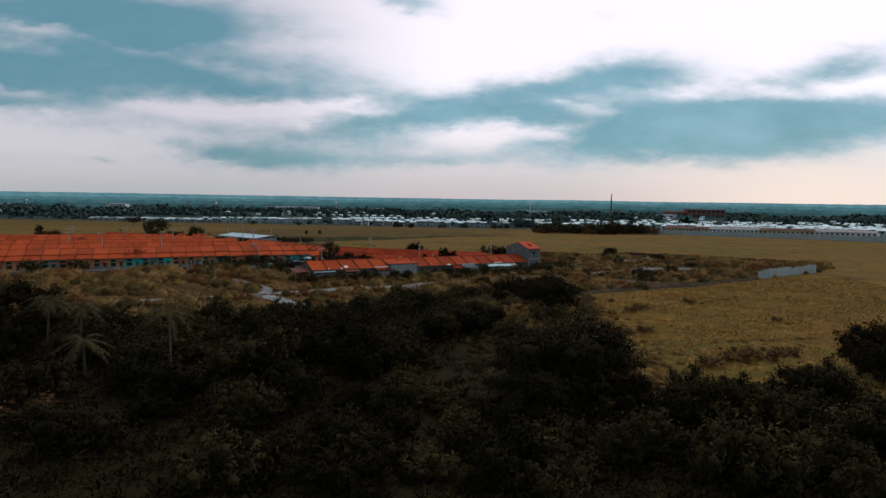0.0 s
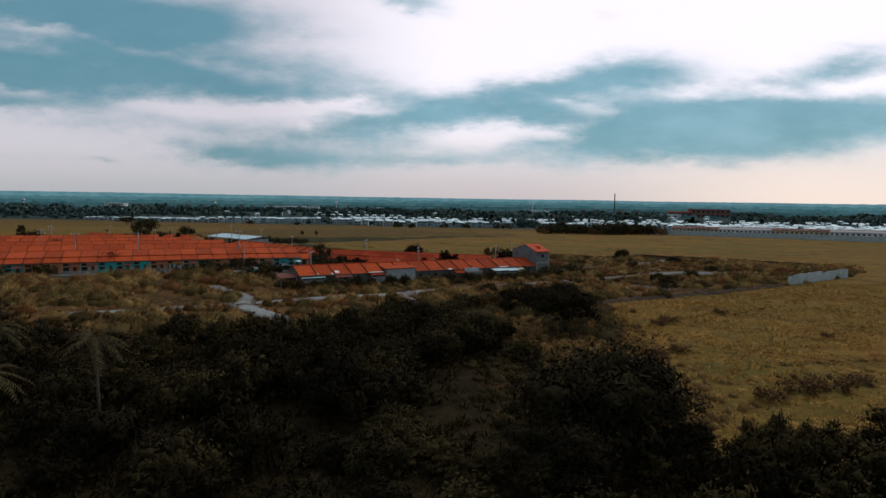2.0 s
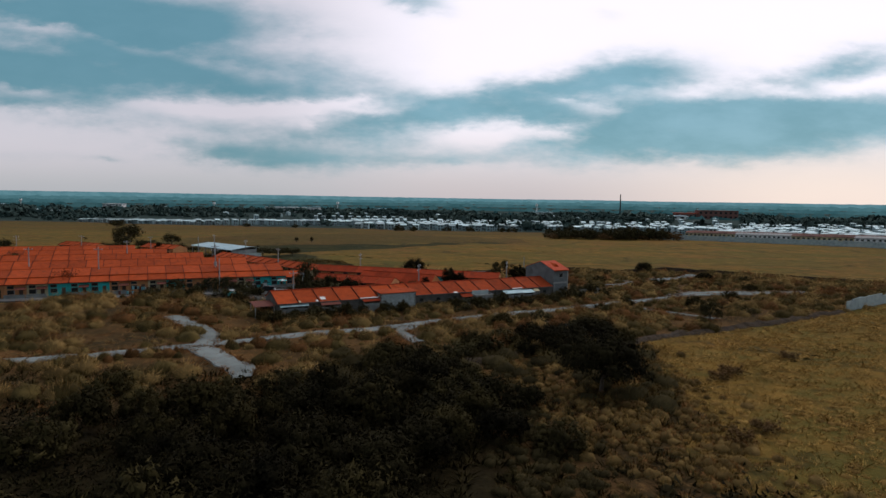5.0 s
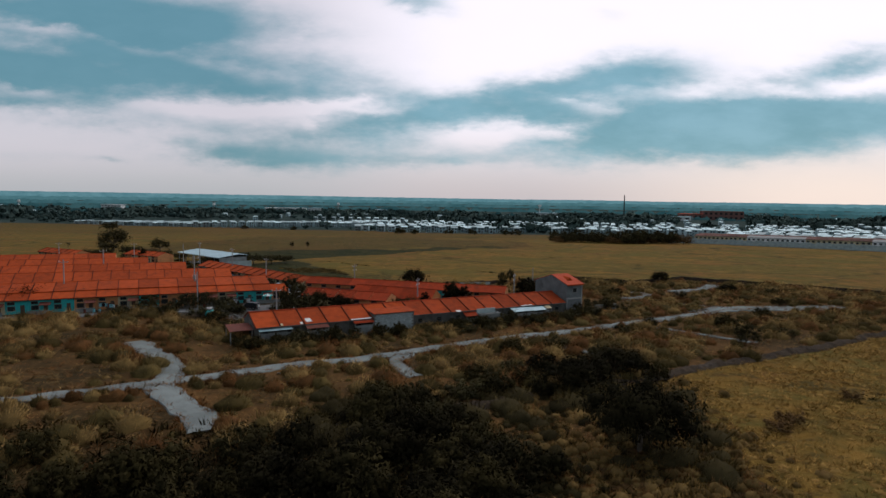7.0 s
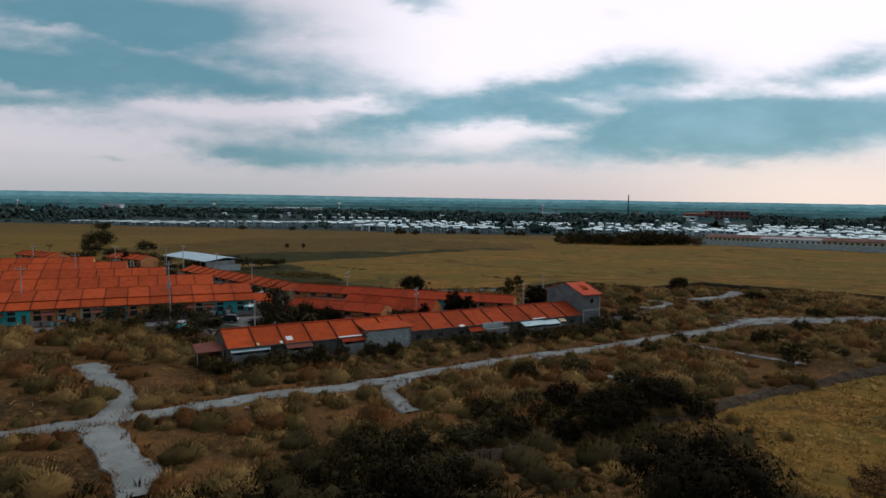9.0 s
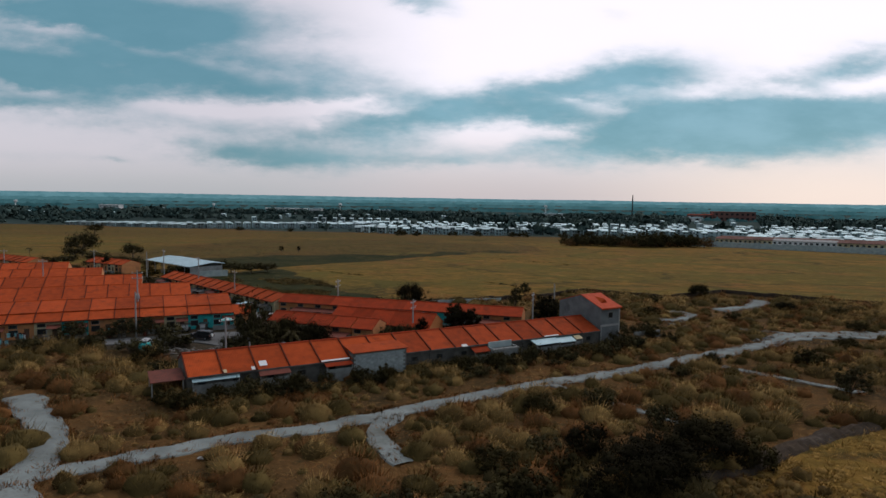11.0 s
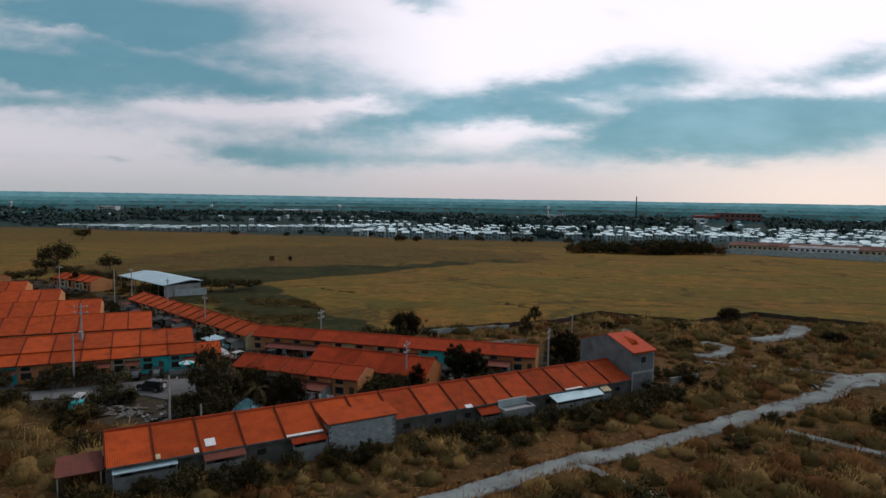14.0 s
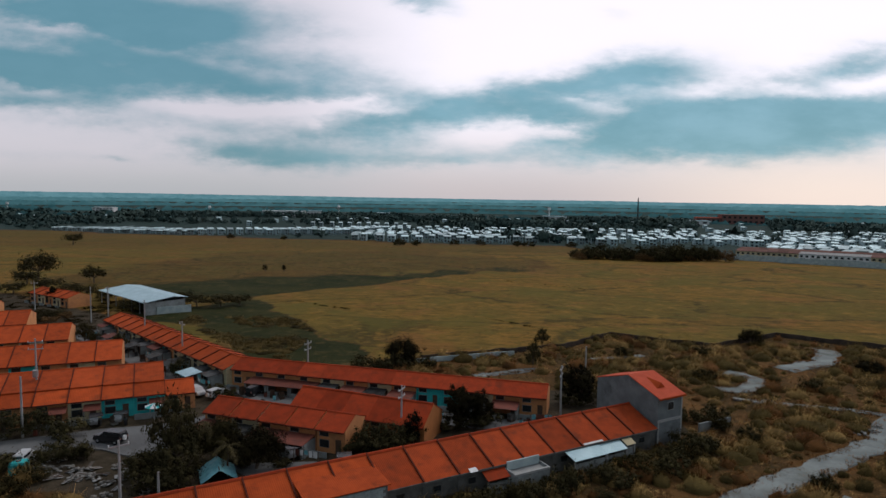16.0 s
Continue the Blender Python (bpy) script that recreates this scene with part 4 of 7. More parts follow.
# grey two-storey house that closes the row
def tower_house():
    t = thing("two_storey_house", "unpainted grey block house with a pale red gable roof", "house")
    w, dep, eave, ridge, rn = 4.9, 12.6, 7.5, 9.4, 5.8
    back = eave - 0.2
    bm = bmesh.new()
    prism(bm, [(0, -0.6), (dep, -0.6), (dep, back), (rn, ridge), (0, eave)], 0.0, w)
    part("wall", bm, M_TOWER, t)
    s = (ridge - eave) / rn
    bm = bmesh.new()
    prism(bm, [(-0.5, eave - 0.5 * s + 0.03), (rn, ridge + 0.03), (rn, ridge + 0.15), (-0.5, eave - 0.5 * s + 0.15)], -0.25, w + 0.35)
    part("roof", bm, M_ROOF_PINK, t)
    bm = bmesh.new()
    prism(bm, [(rn, ridge + 0.03), (dep + 0.3, back - 0.05), (dep + 0.3, back + 0.07), (rn, ridge + 0.15)], -0.05, w + 0.35)
    part("roof", bm, M_ROOF_PINK, t)
    bm = bmesh.new()
    prism(bm, [(-0.58, eave - 0.5 * s - 0.1), (-0.5, eave - 0.5 * s - 0.1), (-0.5, eave - 0.5 * s + 0.17), (-0.58, eave - 0.5 * s + 0.17)], -0.25, w + 0.35)
    part("fascia", bm, M_ROOF, t)
    bm = bmesh.new()
    vs = [bm.verts.new(p) for p in ((1.4, 1.7, eave + 1.7 * s), (3.4, 1.7, eave + 1.7 * s), (2.4, 1.7, eave + 1.7 * s + 0.95), (2.4, 4.6, eave + 4.6 * s + 0.16))]
    bm.faces.new((vs[0], vs[1], vs[2]))
    bm.faces.new((vs[1], vs[3], vs[2]))
    bm.faces.new((vs[0], vs[2], vs[3]))
    bm.faces.new((vs[0], vs[3], vs[1]))
    part("dormer", bm, M_ROOF, t, "small triangular roof vent")
    part("band", boxes((-0.06, w + 0.06, -0.08, 0.0, 3.7, 4.1)), M_CONCRETE, t, "pale concrete beam")
    win = part("window", boxes((1.9, 3.3, -0.06, 0.03, 5.3, 5.38), (1.9, 3.3, -0.06, 0.03, 6.5, 6.58), (1.9, 1.98, -0.06, 0.03, 5.38, 6.5), (3.22, 3.3, -0.06, 0.03, 5.38, 6.5)), M_CONCRETE, t)
    part("pane", boxes((1.98, 2.58, -0.03, 0.02, 5.38, 6.5)), M_GLASS, win, "dark window pane")
    part("pane", boxes((2.62, 3.22, -0.03, 0.02, 5.38, 6.5)), M_GLASS, win, "dark window pane")
    part("post", boxes((w, w + 0.3, 0.0, 0.3, -0.5, eave - 0.3)), M_CONCRETE, t)
    part("post", boxes((-0.0, 0.3, -0.05, 0.0, -0.5, 3.7)), M_CONCRETE, t)
    return at_row(t, ROW_LEN + 0.35, 0.3)


tower_house()


def block_extension():
    """Unplastered block room built onto the rear of the row, of single blocks."""
    t = thing("block_extension", "unplastered hollow block room with a flat red roof", "extension")
    w, dep, h = 9.3, 3.6, 4.0
    wall = part("wall", boxes((0.05, w - 0.05, 0.05, dep, -0.5, h - 0.05)), M_MORTAR, t)
    bm = bmesh.new()
    prism(bm, [(-0.25, h + 0.02), (dep + 2.0, h + 0.5), (dep + 2.0, h + 0.6), (-0.25, h + 0.12)], -0.2, w + 0.25)
    part("roof", bm, M_ROOF, t, "flat orange sheet roof")
    win = part("window", boxes((-0.05, 0.02, 0.8, 2.0, 2.6, 3.5)), M_CONCRETE, t)
    part("pane", boxes((-0.07, -0.04, 0.9, 1.9, 2.7, 3.4)), M_GLASS, win, "dark window pane")
    bw, bh = 0.62, 0.33
    shared = mesh_of(boxes((0.012, bw - 0.012, 0.0, 0.10, 0.012, bh - 0.012)), "brick")
    shared.materials.append(M_BRICK)
    rows = int((h + 0.2) / bh)
    for j in range(rows):
        z = -0.2 + j * bh
        x = 0.03 - (bw / 2 if j % 2 else 0)
        while x < w - 0.2:
            if x > -0.05 and x + bw <= w + 0.02:
                b = part("brick", shared, None, wall)
                b.location = (x, -0.02 + 0.012 * ((j * 7 + int(x * 5)) % 3), z)
            x += bw
    return at_row(t, 5 * 4.82 + 0.4, -0.6)


block_extension()


def lean_to(u, v, w, dep, zlo, zhi, mat, label):
    t = thing("lean_to", label, "lean-to")
    bm = bmesh.new()
    prism(bm, [(-dep, zlo), (0, zhi), (0, zhi + 0.07), (-dep, zlo + 0.07)], 0, w)
    part("roof", bm, mat, t)
    for x in (0.12, w - 0.12):
        part("post", boxes((x - 0.06, x + 0.06, -dep + 0.1, -dep + 0.22, -0.6, zlo + 0.02)), M_CONCRETE, t)
    part("wall", boxes((0.2, w - 0.2, -dep + 0.3, -dep + 0.42, -0.6, zlo - 0.5)), M_BLOCK, t)
    return at_row(t, u, v)


lean_to(59.6, 0.2, 5.8, 2.4, 2.2, 2.85, M_SHEET, "pale blue metal lean-to against the row")
lean_to(65.5, 0.2, 4.0, 1.9, 2.0, 2.75, M_SHEET, "pale blue metal lean-to against the row")
room = thing("block_room", "roofless grey block room with a pale parapet", "extension")
for dims, m in (((0, 5.4, -2.2, -2.0, -0.6, 2.2), M_BLOCK), ((0, 0.2, -2.0, 0.2, -0.6, 2.5), M_BLOCK), ((5.2, 5.4, -2.0, 0.2, -0.6, 2.5), M_BLOCK), ((0.2, 5.2, -0.3, -0.1, 2.2, 3.3), M_PALEWALL), ((-0.05, 5.45, -2.25, -1.95, 2.2, 2.45), M_CONCRETE)):
    part("wall", boxes(dims), m, room)
part("slab", boxes((0.2, 5.2, -2.0, 0.2, 2.0, 2.1)), M_CONCRETE, room)
win = part("window", boxes((1.6, 2.5, -2.24, -2.18, 0.9, 1.7)), M_CONCRETE, room)
part("pane", boxes((1.7, 2.4, -2.26, -2.23, 1.0, 1.6)), M_GLASS, win)
at_row(room, 50.0, 0.0)
lean_to(46.6, 0.2, 3.3, 1.7, 2.0, 2.7, M_ROOF_DULL, "rusty sheet lean-to against the row")
lean_to(69.9, 0.2, 1.7, 1.4, 2.2, 2.8, M_CREAM, "small cream sheet lean-to")
lean_to(9.8, 0.2, 4.6, 1.4, 2.3, 2.9, M_RUST, "rusty sheet lean-to against the row")
lean_to(19.8, 0.2, 4.4, 1.5, 2.5, 2.95, M_ROOF_DULL, "dull red lean-to against the row")
lean_to(0.6, 0.1, 6.5, 0.7, 2.35, 2.65, M_SHEET, "pale tattered sheet awning under the eave")
side = thing("carport", "weathered red sheet carport beside the end house", "carport")
bm = bmesh.new()
prism(bm, [(0.6, 2.6), (5.0, 3.2), (5.0, 3.28), (0.6, 2.68)], -4.6, -0.15)
part("roof", bm, M_RUST, side)
for px, py in ((-4.4, 0.8), (-4.4, 4.8), (-0.4, 0.8)):
    part("post", boxes((px - 0.07, px + 0.07, py - 0.07, py + 0.07, -0.5, 2.65 + 0.12 * (py - 0.8))), M_CONCRETE, side)
at_row(side, 0, 0)


def loose_sheet(u, v, z, w, dep, mat, label, tilt):
    t = thing("loose_sheet", label, "roof sheet")
    part("sheet", boxes((0, w, 0, dep, 0, 0.05)), mat, t)
    x, y = ROW_A(u, v)
    t.matrix_basis = pose(x, y, ground_z(x, y) + z, 0, 0, A_ANG) @ pose(0, 0, 0, tilt, 0, 0)


loose_sheet(10.2, 0.6, 3.36, 1.15, 1.3, M_WHITE, "white translucent sheet patch on the orange roof", 20.5)
loose_sheet(19.4, -0.12, 3.12, 4.6, 0.35, M_WHITE, "white flashing sheet along the eave", 20.5)
loose_sheet(63.0, -0.16, 3.12, 3.4, 0.3, M_WHITE, "white flashing sheet along the eave", 20.5)
loose_sheet(8.9, -0.1, 3.12, 0.5, 0.8, M_WHITE, "pale scrap sheet at the eave", 20.5)
loose_sheet(4.9, -0.1, 3.12, 0.5, 0.8, M_CREAM, "pale scrap sheet at the eave", 20.5)
loose_sheet(44.8, -0.35, 3.02, 1.1, 0.7, M_WHITE, "bent pale sheet at the eave", 20.5)

# ---------------------------------------------------------------- the big shed and a few houses beyond
shed = thing("metal_shed", "large open shed with a pale blue metal roof", "shed")
bm = bmesh.new()
prism(bm, [(-0.6, 4.0), (8.5, 5.1), (8.5, 5.25), (-0.6, 4.15)], -0.5, 35)
part("roof", bm, M_SHEET, shed)
bm = bmesh.new()
prism(bm, [(8.5, 5.1), (13.0, 4.5), (13.0, 4.65), (8.5, 5.25)], -0.5, 35)
part("roof", bm, M_SHEET, shed)
part("wall", boxes((0, 34.5, 12.0, 12.2, -1.5, 4.4)), M_BLOCK, shed)
part("wall", boxes((34.3, 34.5, 0, 12.0, -1.5, 3.95)), M_BLOCK, shed)
for k in range(6):
    part("post", boxes((k * 6, k * 6 + 0.25, 0, 0.25, -1.5, 4.1)), M_STEEL, shed)
shed.matrix_basis = pose(-118.5, 334.5, ground_z(-105, 330), 0, 0, -41)
shed_wall = part("compound_wall", boxes((0, 10, 0, 0.2, -1, 2.2)), M_PALEWALL)
shed_wall.matrix_basis = pose(-90, 314, ground_z(-90, 314), 0, 0, 38)
tagged(shed_wall, "low pale compound wall beside the shed", "wall")

FAR_ROW = [house_unit(M_PEACH, "peach row house at the village edge"), house_unit(M_CREAM, "cream row house at the village edge")]
lay_row(FAR_ROW, -122.0, 322.0, -30.0, 5, 4.6, lambda i: i % 2, start_right=True)
lay_row(FAR_ROW, -160.0, 326.0, -30.0, 6, 4.6, lambda i: i % 2, start_right=True)
for p in FAR_ROW:
    drop_proto(p)


# ---------------------------------------------------------------- walls in the grass
def boundary_wall(name, pts, h, mat, label, seed, thick=0.25):
    """A block wall along a line, its top broken here and there."""
    rng = random.Random(seed)
    bm = bmesh.new()
    for (ax, ay), (bx, by) in zip(pts, pts[1:]):
        n = max(1, int(math.hypot(bx - ax, by - ay) / 3))
        for i in range(n):
            x0, y0, x1, y1 = [a + (b - a) * q / n for a, b, q in ((ax, bx, i), (ay, by, i), (ax, bx, i + 1), (ay, by, i + 1))]
            dx, dy = x1 - x0, y1 - y0
            m = math.hypot(dx, dy)
            nx, ny = -dy / m * thick / 2, dx / m * thick / 2
            top = h + rng.choice((0, 0, 0, -0.1, -0.22, 0.1)) * h / 1.6
            z0, z1 = ground_z(x0, y0), ground_z(x1, y1)
            c = [bm.verts.new(p) for p in ((x0 - nx, y0 - ny, z0 - 0.6), (x1 - nx, y1 - ny, z1 - 0.6), (x1 + nx, y1 + ny, z1 - 0.6), (x0 + nx, y0 + ny, z0 - 0.6),
                                           (x0 - nx, y0 - ny, z0 + top), (x1 - nx, y1 - ny, z1 + top), (x1 + nx, y1 + ny, z1 + top), (x0 + nx, y0 + ny, z0 + top))]
            for f in ((4, 5, 6, 7), (0, 1, 5, 4), (1, 2, 6, 5), (2, 3, 7, 6), (3, 0, 4, 7)):
                bm.faces.new([c[q] for q in f])
    ob = part(name, bm, mat)
    tagged(ob, label, "wall", kind="structure")


boundary_wall("boundary_wall", FAR_WALL, 1.3, M_DARKWALL, "dark brown block wall along the golden field", 3)
boundary_wall("boundary_wall", PALE_WALL, 2.9, M_PALEWALL, "pale grey-blue block wall in the field corner", 5)
def earth_bank(pts, width, height):
    """A rough low bank of dark earth and stones."""
    fine, verts, faces = [], [], []
    for (ax, ay), (bx, by) in zip(pts, pts[1:]):
        n = int(math.hypot(bx - ax, by - ay) / 0.7)
        fine += [(ax + (bx - ax) * i / n, ay + (by - ay) * i / n, -(by - ay), bx - ax) for i in range(n)]
    m = 9
    for i, (x, y, nx, ny) in enumerate(fine):
        k = math.hypot(nx, ny)
        sway = 0.9 * noise.noise((x * 0.12, y * 0.12, 1))
        for j in range(m):
            q = (j / (m - 1) * 2 - 1) * width / 2 + sway
            px, py = x + nx / k * q, y + ny / k * q
            up = height * (1 - (j / (m - 1) * 2 - 1) ** 2) * (1 + 0.9 * noise.noise((px * 0.35, py * 0.35, 6))) + 0.22 * noise.noise((px * 1.6, py * 1.6, 2))
            verts.append((px, py, ground_z(px, py) + up - 0.12))
        if i:
            b = i * m
            faces += [(b - m + j, b - m + j + 1, b + j + 1, b + j) for j in range(m - 1)]
    tagged(new("earth_bank", raw_mesh("earth_bank", verts, faces, M_EARTH)), "rough dark earth bank between scrub and field", "bank", kind="structure")


earth_bank(BANK, 3.0, 0.75)
boundary_wall("boundary_wall", [(38.5, 224.5), (45, 228.2)], 1.4, M_BLOCK, "short unplastered block wall", 8)
boundary_wall("boundary_wall", [(-12, 262), (6, 269.5), (14, 273)], 1.1, M_PALEWALL, "low pale wall behind the houses", 9)


# ---------------------------------------------------------------- poles
def utility_pole(x, y, h, arms=1, box_at=0.0, turn=0.0):
    t = thing("utility_pole", "tall grey concrete utility pole with cross-arm", "utility pole", "utility poles")
    bm = bmesh.new()
    tube(bm, (0, 0, -0.6), (0, 0, h), 0.19, 0.12, 8)
    part("pole", bm, M_POLE, t)
    for k in range(arms):
        part("cross_arm", boxes((-1.1, 1.1, -0.06, 0.06, h - 0.7 - 1.1 * k, h - 0.56 - 1.1 * k)), M_STEEL, t)
        for q in (-1.0, 0.0, 1.0):
            bm = bmesh.new()
            tube(bm, (q, 0, h - 0.58 - 1.1 * k), (q, 0, h - 0.3 - 1.1 * k), 0.07, 0.05, 6)
            part("insulator", bm, M_WHITE, t)
    if box_at:
        bm = bmesh.new()
        tube(bm, (0.0, -0.55, box_at - 0.55), (0.0, -0.55, box_at + 0.55), 0.42, 0.42, 10)
        part("transformer", bm, M_STEEL, t, "pale grey transformer can")
    t.matrix_basis = pose(x, y, ground_z(x, y), 0, 0, turn)
    return t


POLES = [(-67.7, 225.6, 12.0, 2, 6.4, 20), (-37.1, 193.5, 8.6, 1, 0, 40), (-34.0, 196.0, 4.0, 0, 0, 0), (-95.5, 214, 11.5, 1, 0, 20), (-62.6, 214.6, 9.0, 0, 0, 20), (-74.9, 276, 10.5, 1, 0, -40), (-92.1, 291, 11.5, 1, 0, -40), (-27.7, 243.0, 9.0, 2, 0, 70), (-7.9, 217.0, 8.5, 2, 0, 70), (17.8, 231.0, 8.5, 2, 0, 70), (-102, 300, 10.0, 0, 0, -40)]
POLES += [(24.6, 244, 9.0, 0, 0, 60), (-58.0, 258, 9.0, 1, 0, -40), (-120, 222, 10.5, 1, 0, 20), (-112, 262, 10.5, 1, 0, 20), (-130, 318, 9.0, 1, 0, 0), (-150, 300, 10.0, 1, 0, 0), (-170, 290, 10.0, 2, 0, 20), (-140, 236, 11.0, 2, 0, 20)]
for p in POLES:
    utility_pole(*p)


# ---------------------------------------------------------------- plants
def loose_triangles(name, v, mat, soft=None):
    """One mesh of separate triangles; soft: a shading normal for each or for each corner, so that a clump is lit as one rounded mass."""
    n = len(v)
    me = bpy.data.meshes.new(name)
    me.vertices.add(3 * n)
    me.vertices.foreach_set("co", v.reshape(-1))
    me.loops.add(3 * n)
    me.loops.foreach_set("vertex_index", np.arange(3 * n))
    me.polygons.add(n)
    me.polygons.foreach_set("loop_start", np.arange(0, 3 * n, 3))
    me.polygons.foreach_set("loop_total", np.full(n, 3))
    me.update(calc_edges=True)
    if soft is not None:
        q = np.repeat(soft, 3, axis=0) if soft.ndim == 2 else soft.reshape(-1, 3)
        q = q / (np.linalg.norm(q, axis=1)[:, None] + 1e-9)
        me.polygons.foreach_set("use_smooth", np.ones(n, dtype=bool))
        me.normals_split_custom_set_from_vertices(q.tolist())
    me.materials.append(mat)
    return me


def leaf_mesh(name, centres, normals, sizes, mat, seed, slim=0.42, soft=None, heart=None, upright=0.0):
    """Many small pointed leaves; heart: packed foliage behind them, as triangles and corner normals."""
    r = np.random.RandomState(seed)
    n = len(centres)
    c, nn, s = np.array(centres), np.array(normals), np.array(sizes)[:, None]
    a = r.normal(scale=0.55, size=(n, 3)) + np.array((0, 0, upright))
    a -= nn * np.sum(a * nn, axis=1)[:, None]
    a /= np.linalg.norm(a, axis=1)[:, None] + 1e-9
    b = np.cross(nn, a)
    b /= np.linalg.norm(b, axis=1)[:, None] + 1e-9
    droop = nn * s * 0.18
    v = np.empty((n, 3, 3))
    v[:, 0], v[:, 1], v[:, 2] = c - a * s * 0.8 + b * s * slim, c - a * s * 0.6 - b * s * slim - droop, c + a * s - droop
    if heart is not None:
        v, soft = np.concatenate([v, heart[0]]), np.concatenate([np.repeat(soft[:, None], 3, axis=1), heart[1]])
    return loose_triangles(name, v, mat, soft)


def plant(name, label, category, seed, h, r, leaves, size, mat, trunk_h=0.35, lobes=11, flat=0.75):
    """A tree or bush: tapered stems with limbs and a crown of leafy lobes of uneven outline."""
    rg = np.random.RandomState(seed)
    t = thing(name, label, category)
    blobs = []
    for i in range(int(lobes * 2.3)):
        a, d = rg.uniform(0, 2 * math.pi), r * math.sqrt(rg.uniform(0, 1)) * (0.78 if i % 5 else 1.02)
        z = h * (trunk_h + (1 - trunk_h) * (0.18 + (0.62 if i % 4 else 0.80) * rg.uniform() * (1 - 0.5 * (d / r) ** 2)))
        lr = r * (rg.uniform(0.12, 0.32) if i % 5 else rg.uniform(0.07, 0.15))
        blobs.append((np.array((d * math.cos(a), d * math.sin(a), min(z, h * (1.0 if i % 4 else 1.14) - lr * flat))), lr))
    bm = bmesh.new()
    base = Vector((0, 0, -0.3))
    fork = Vector((rg.uniform(-0.2, 0.2), rg.uniform(-0.2, 0.2), max(0.5, h * trunk_h)))
    tr = 0.035 * h + 0.05
    tube(bm, base, fork, tr, tr * 0.7, 7)
    for c, lr in blobs[:13 if h > 5 else 5]:
        midp = fork.lerp(Vector(c), 0.5) + Vector((0, 0, 0.05 * h))
        tube(bm, fork, midp, tr * 0.45, tr * 0.28, 4)
        tube(bm, midp, Vector(c), tr * 0.28, tr * 0.08, 4)
    part("trunk", bm, M_BARK, t, "grey-brown trunk with limbs")
    bm = bmesh.new()
    for c, lr in blobs:
        if lr < 0.14 * r:
            continue
        for v in bmesh.ops.create_icosphere(bm, subdivisions=1, radius=0.40 * lr)["verts"]:
            v.co = Vector((v.co.x, v.co.y, v.co.z * flat)) * (1 + 0.6 * noise.noise(v.co * 1.9 / lr + Vector(c))) + Vector(c)
            v.co.z = max(v.co.z, 0.05)
    bm.normal_update()
    heart = (np.array([[v.co[:] for v in f.verts] for f in bm.faces]), np.array([[(v.normal + Vector((0, 0, 0.2)))[:] for v in f.verts] for f in bm.faces]))
    bm.free()
    cs, ns, ss, fs = [], [], [], []
    weights = np.array([lr ** 2 for _, lr in blobs])
    counts = (leaves * weights / weights.sum()).astype(int)
    for (c, lr), k in zip(blobs, counts):
        v = rg.normal(size=(k, 3))
        v /= np.linalg.norm(v, axis=1)[:, None]
        rad = lr * (0.50 + 0.68 * rg.uniform(size=(k, 1)) ** 0.8) * (1 + 0.22 * np.sin(5 * v[:, :1] + 4 * v[:, 1:2] + seed))
        p = c + v * rad * np.array((1, 1, flat)) + np.array((0, 0, 0.9 * lr)) * np.maximum(0, rg.uniform(size=(k, 1)) - 0.86) / 0.14
        p[:, 2] = np.maximum(p[:, 2], 0.1)
        cs.append(p)
        ns.append(v + rg.normal(scale=0.42, size=(k, 3)) + np.array((0, 0, 0.25)))
        ss.append(size * rg.uniform(0.6, 1.4, size=k))
        fs.append(v + rg.normal(scale=0.10, size=(k, 3)) + np.array((0, 0, 0.25)) + 0.45 * (p - np.array((0, 0, 0.4 * h))) / max(r, h))
    ns = np.concatenate(ns)
    ns /= np.linalg.norm(ns, axis=1)[:, None]
    part("crown", leaf_mesh("crown", np.concatenate(cs), ns, np.concatenate(ss), mat, seed, 0.34, np.concatenate(fs), heart, 0.8), None, t)
    return t


def palm(seed, h):
    rg = random.Random(seed)
    t = thing("coconut_palm", "drooping coconut palm with a slim brown trunk", "palm", "palms in the thicket")
    bm = bmesh.new()
    p = Vector((0, 0, -0.3))
    for k in range(5):
        q = p + Vector((rg.uniform(-0.1, 0.15), rg.uniform(-0.1, 0.1), (h + 0.3) / 5))
        tube(bm, p, q, 0.19 - 0.012 * k, 0.18 - 0.012 * k, 8)
        p = q
    part("trunk", bm, M_BARK, t, "brown ringed palm trunk")
    for k in range(17):
        a = k * 2.4 + rg.uniform(-0.2, 0.2)
        up = rg.uniform(-0.25, 1.0)
        length = rg.uniform(3.2, 4.4)
        verts, faces, pts = [], [], []
        for i in range(9):
            u = i / 8
            out = length * u * math.cos(up * (1 - 0.3 * u)) * 0.95
            pts.append(Vector((out * math.cos(a), out * math.sin(a), length * (math.sin(up) * u - (0.55 + 0.3 * up) * u * u))))
        sidev = Vector((-math.sin(a), math.cos(a), 0))
        for i in range(8):
            c0, c1 = pts[i], pts[i + 1]
            for s in (-1, 1):
                for q in (0.0, 0.5):
                    c = c0.lerp(c1, q)
                    ln = 0.75 * math.sin(math.pi * (0.12 + 0.85 * (i + q) / 8)) + 0.1
                    tip = c + sidev * s * ln * 0.8 + (c1 - c0).normalized() * ln * 0.5 + Vector((0, 0, -0.35 * ln))
                    b = len(verts)
                    verts += [c, c + (c1 - c0) * 0.34, tip]
                    faces.append((b, b + 1, b + 2))
        part("frond", raw_mesh("frond", [v + p for v in verts], faces, M_PALM), None, t)
    return t


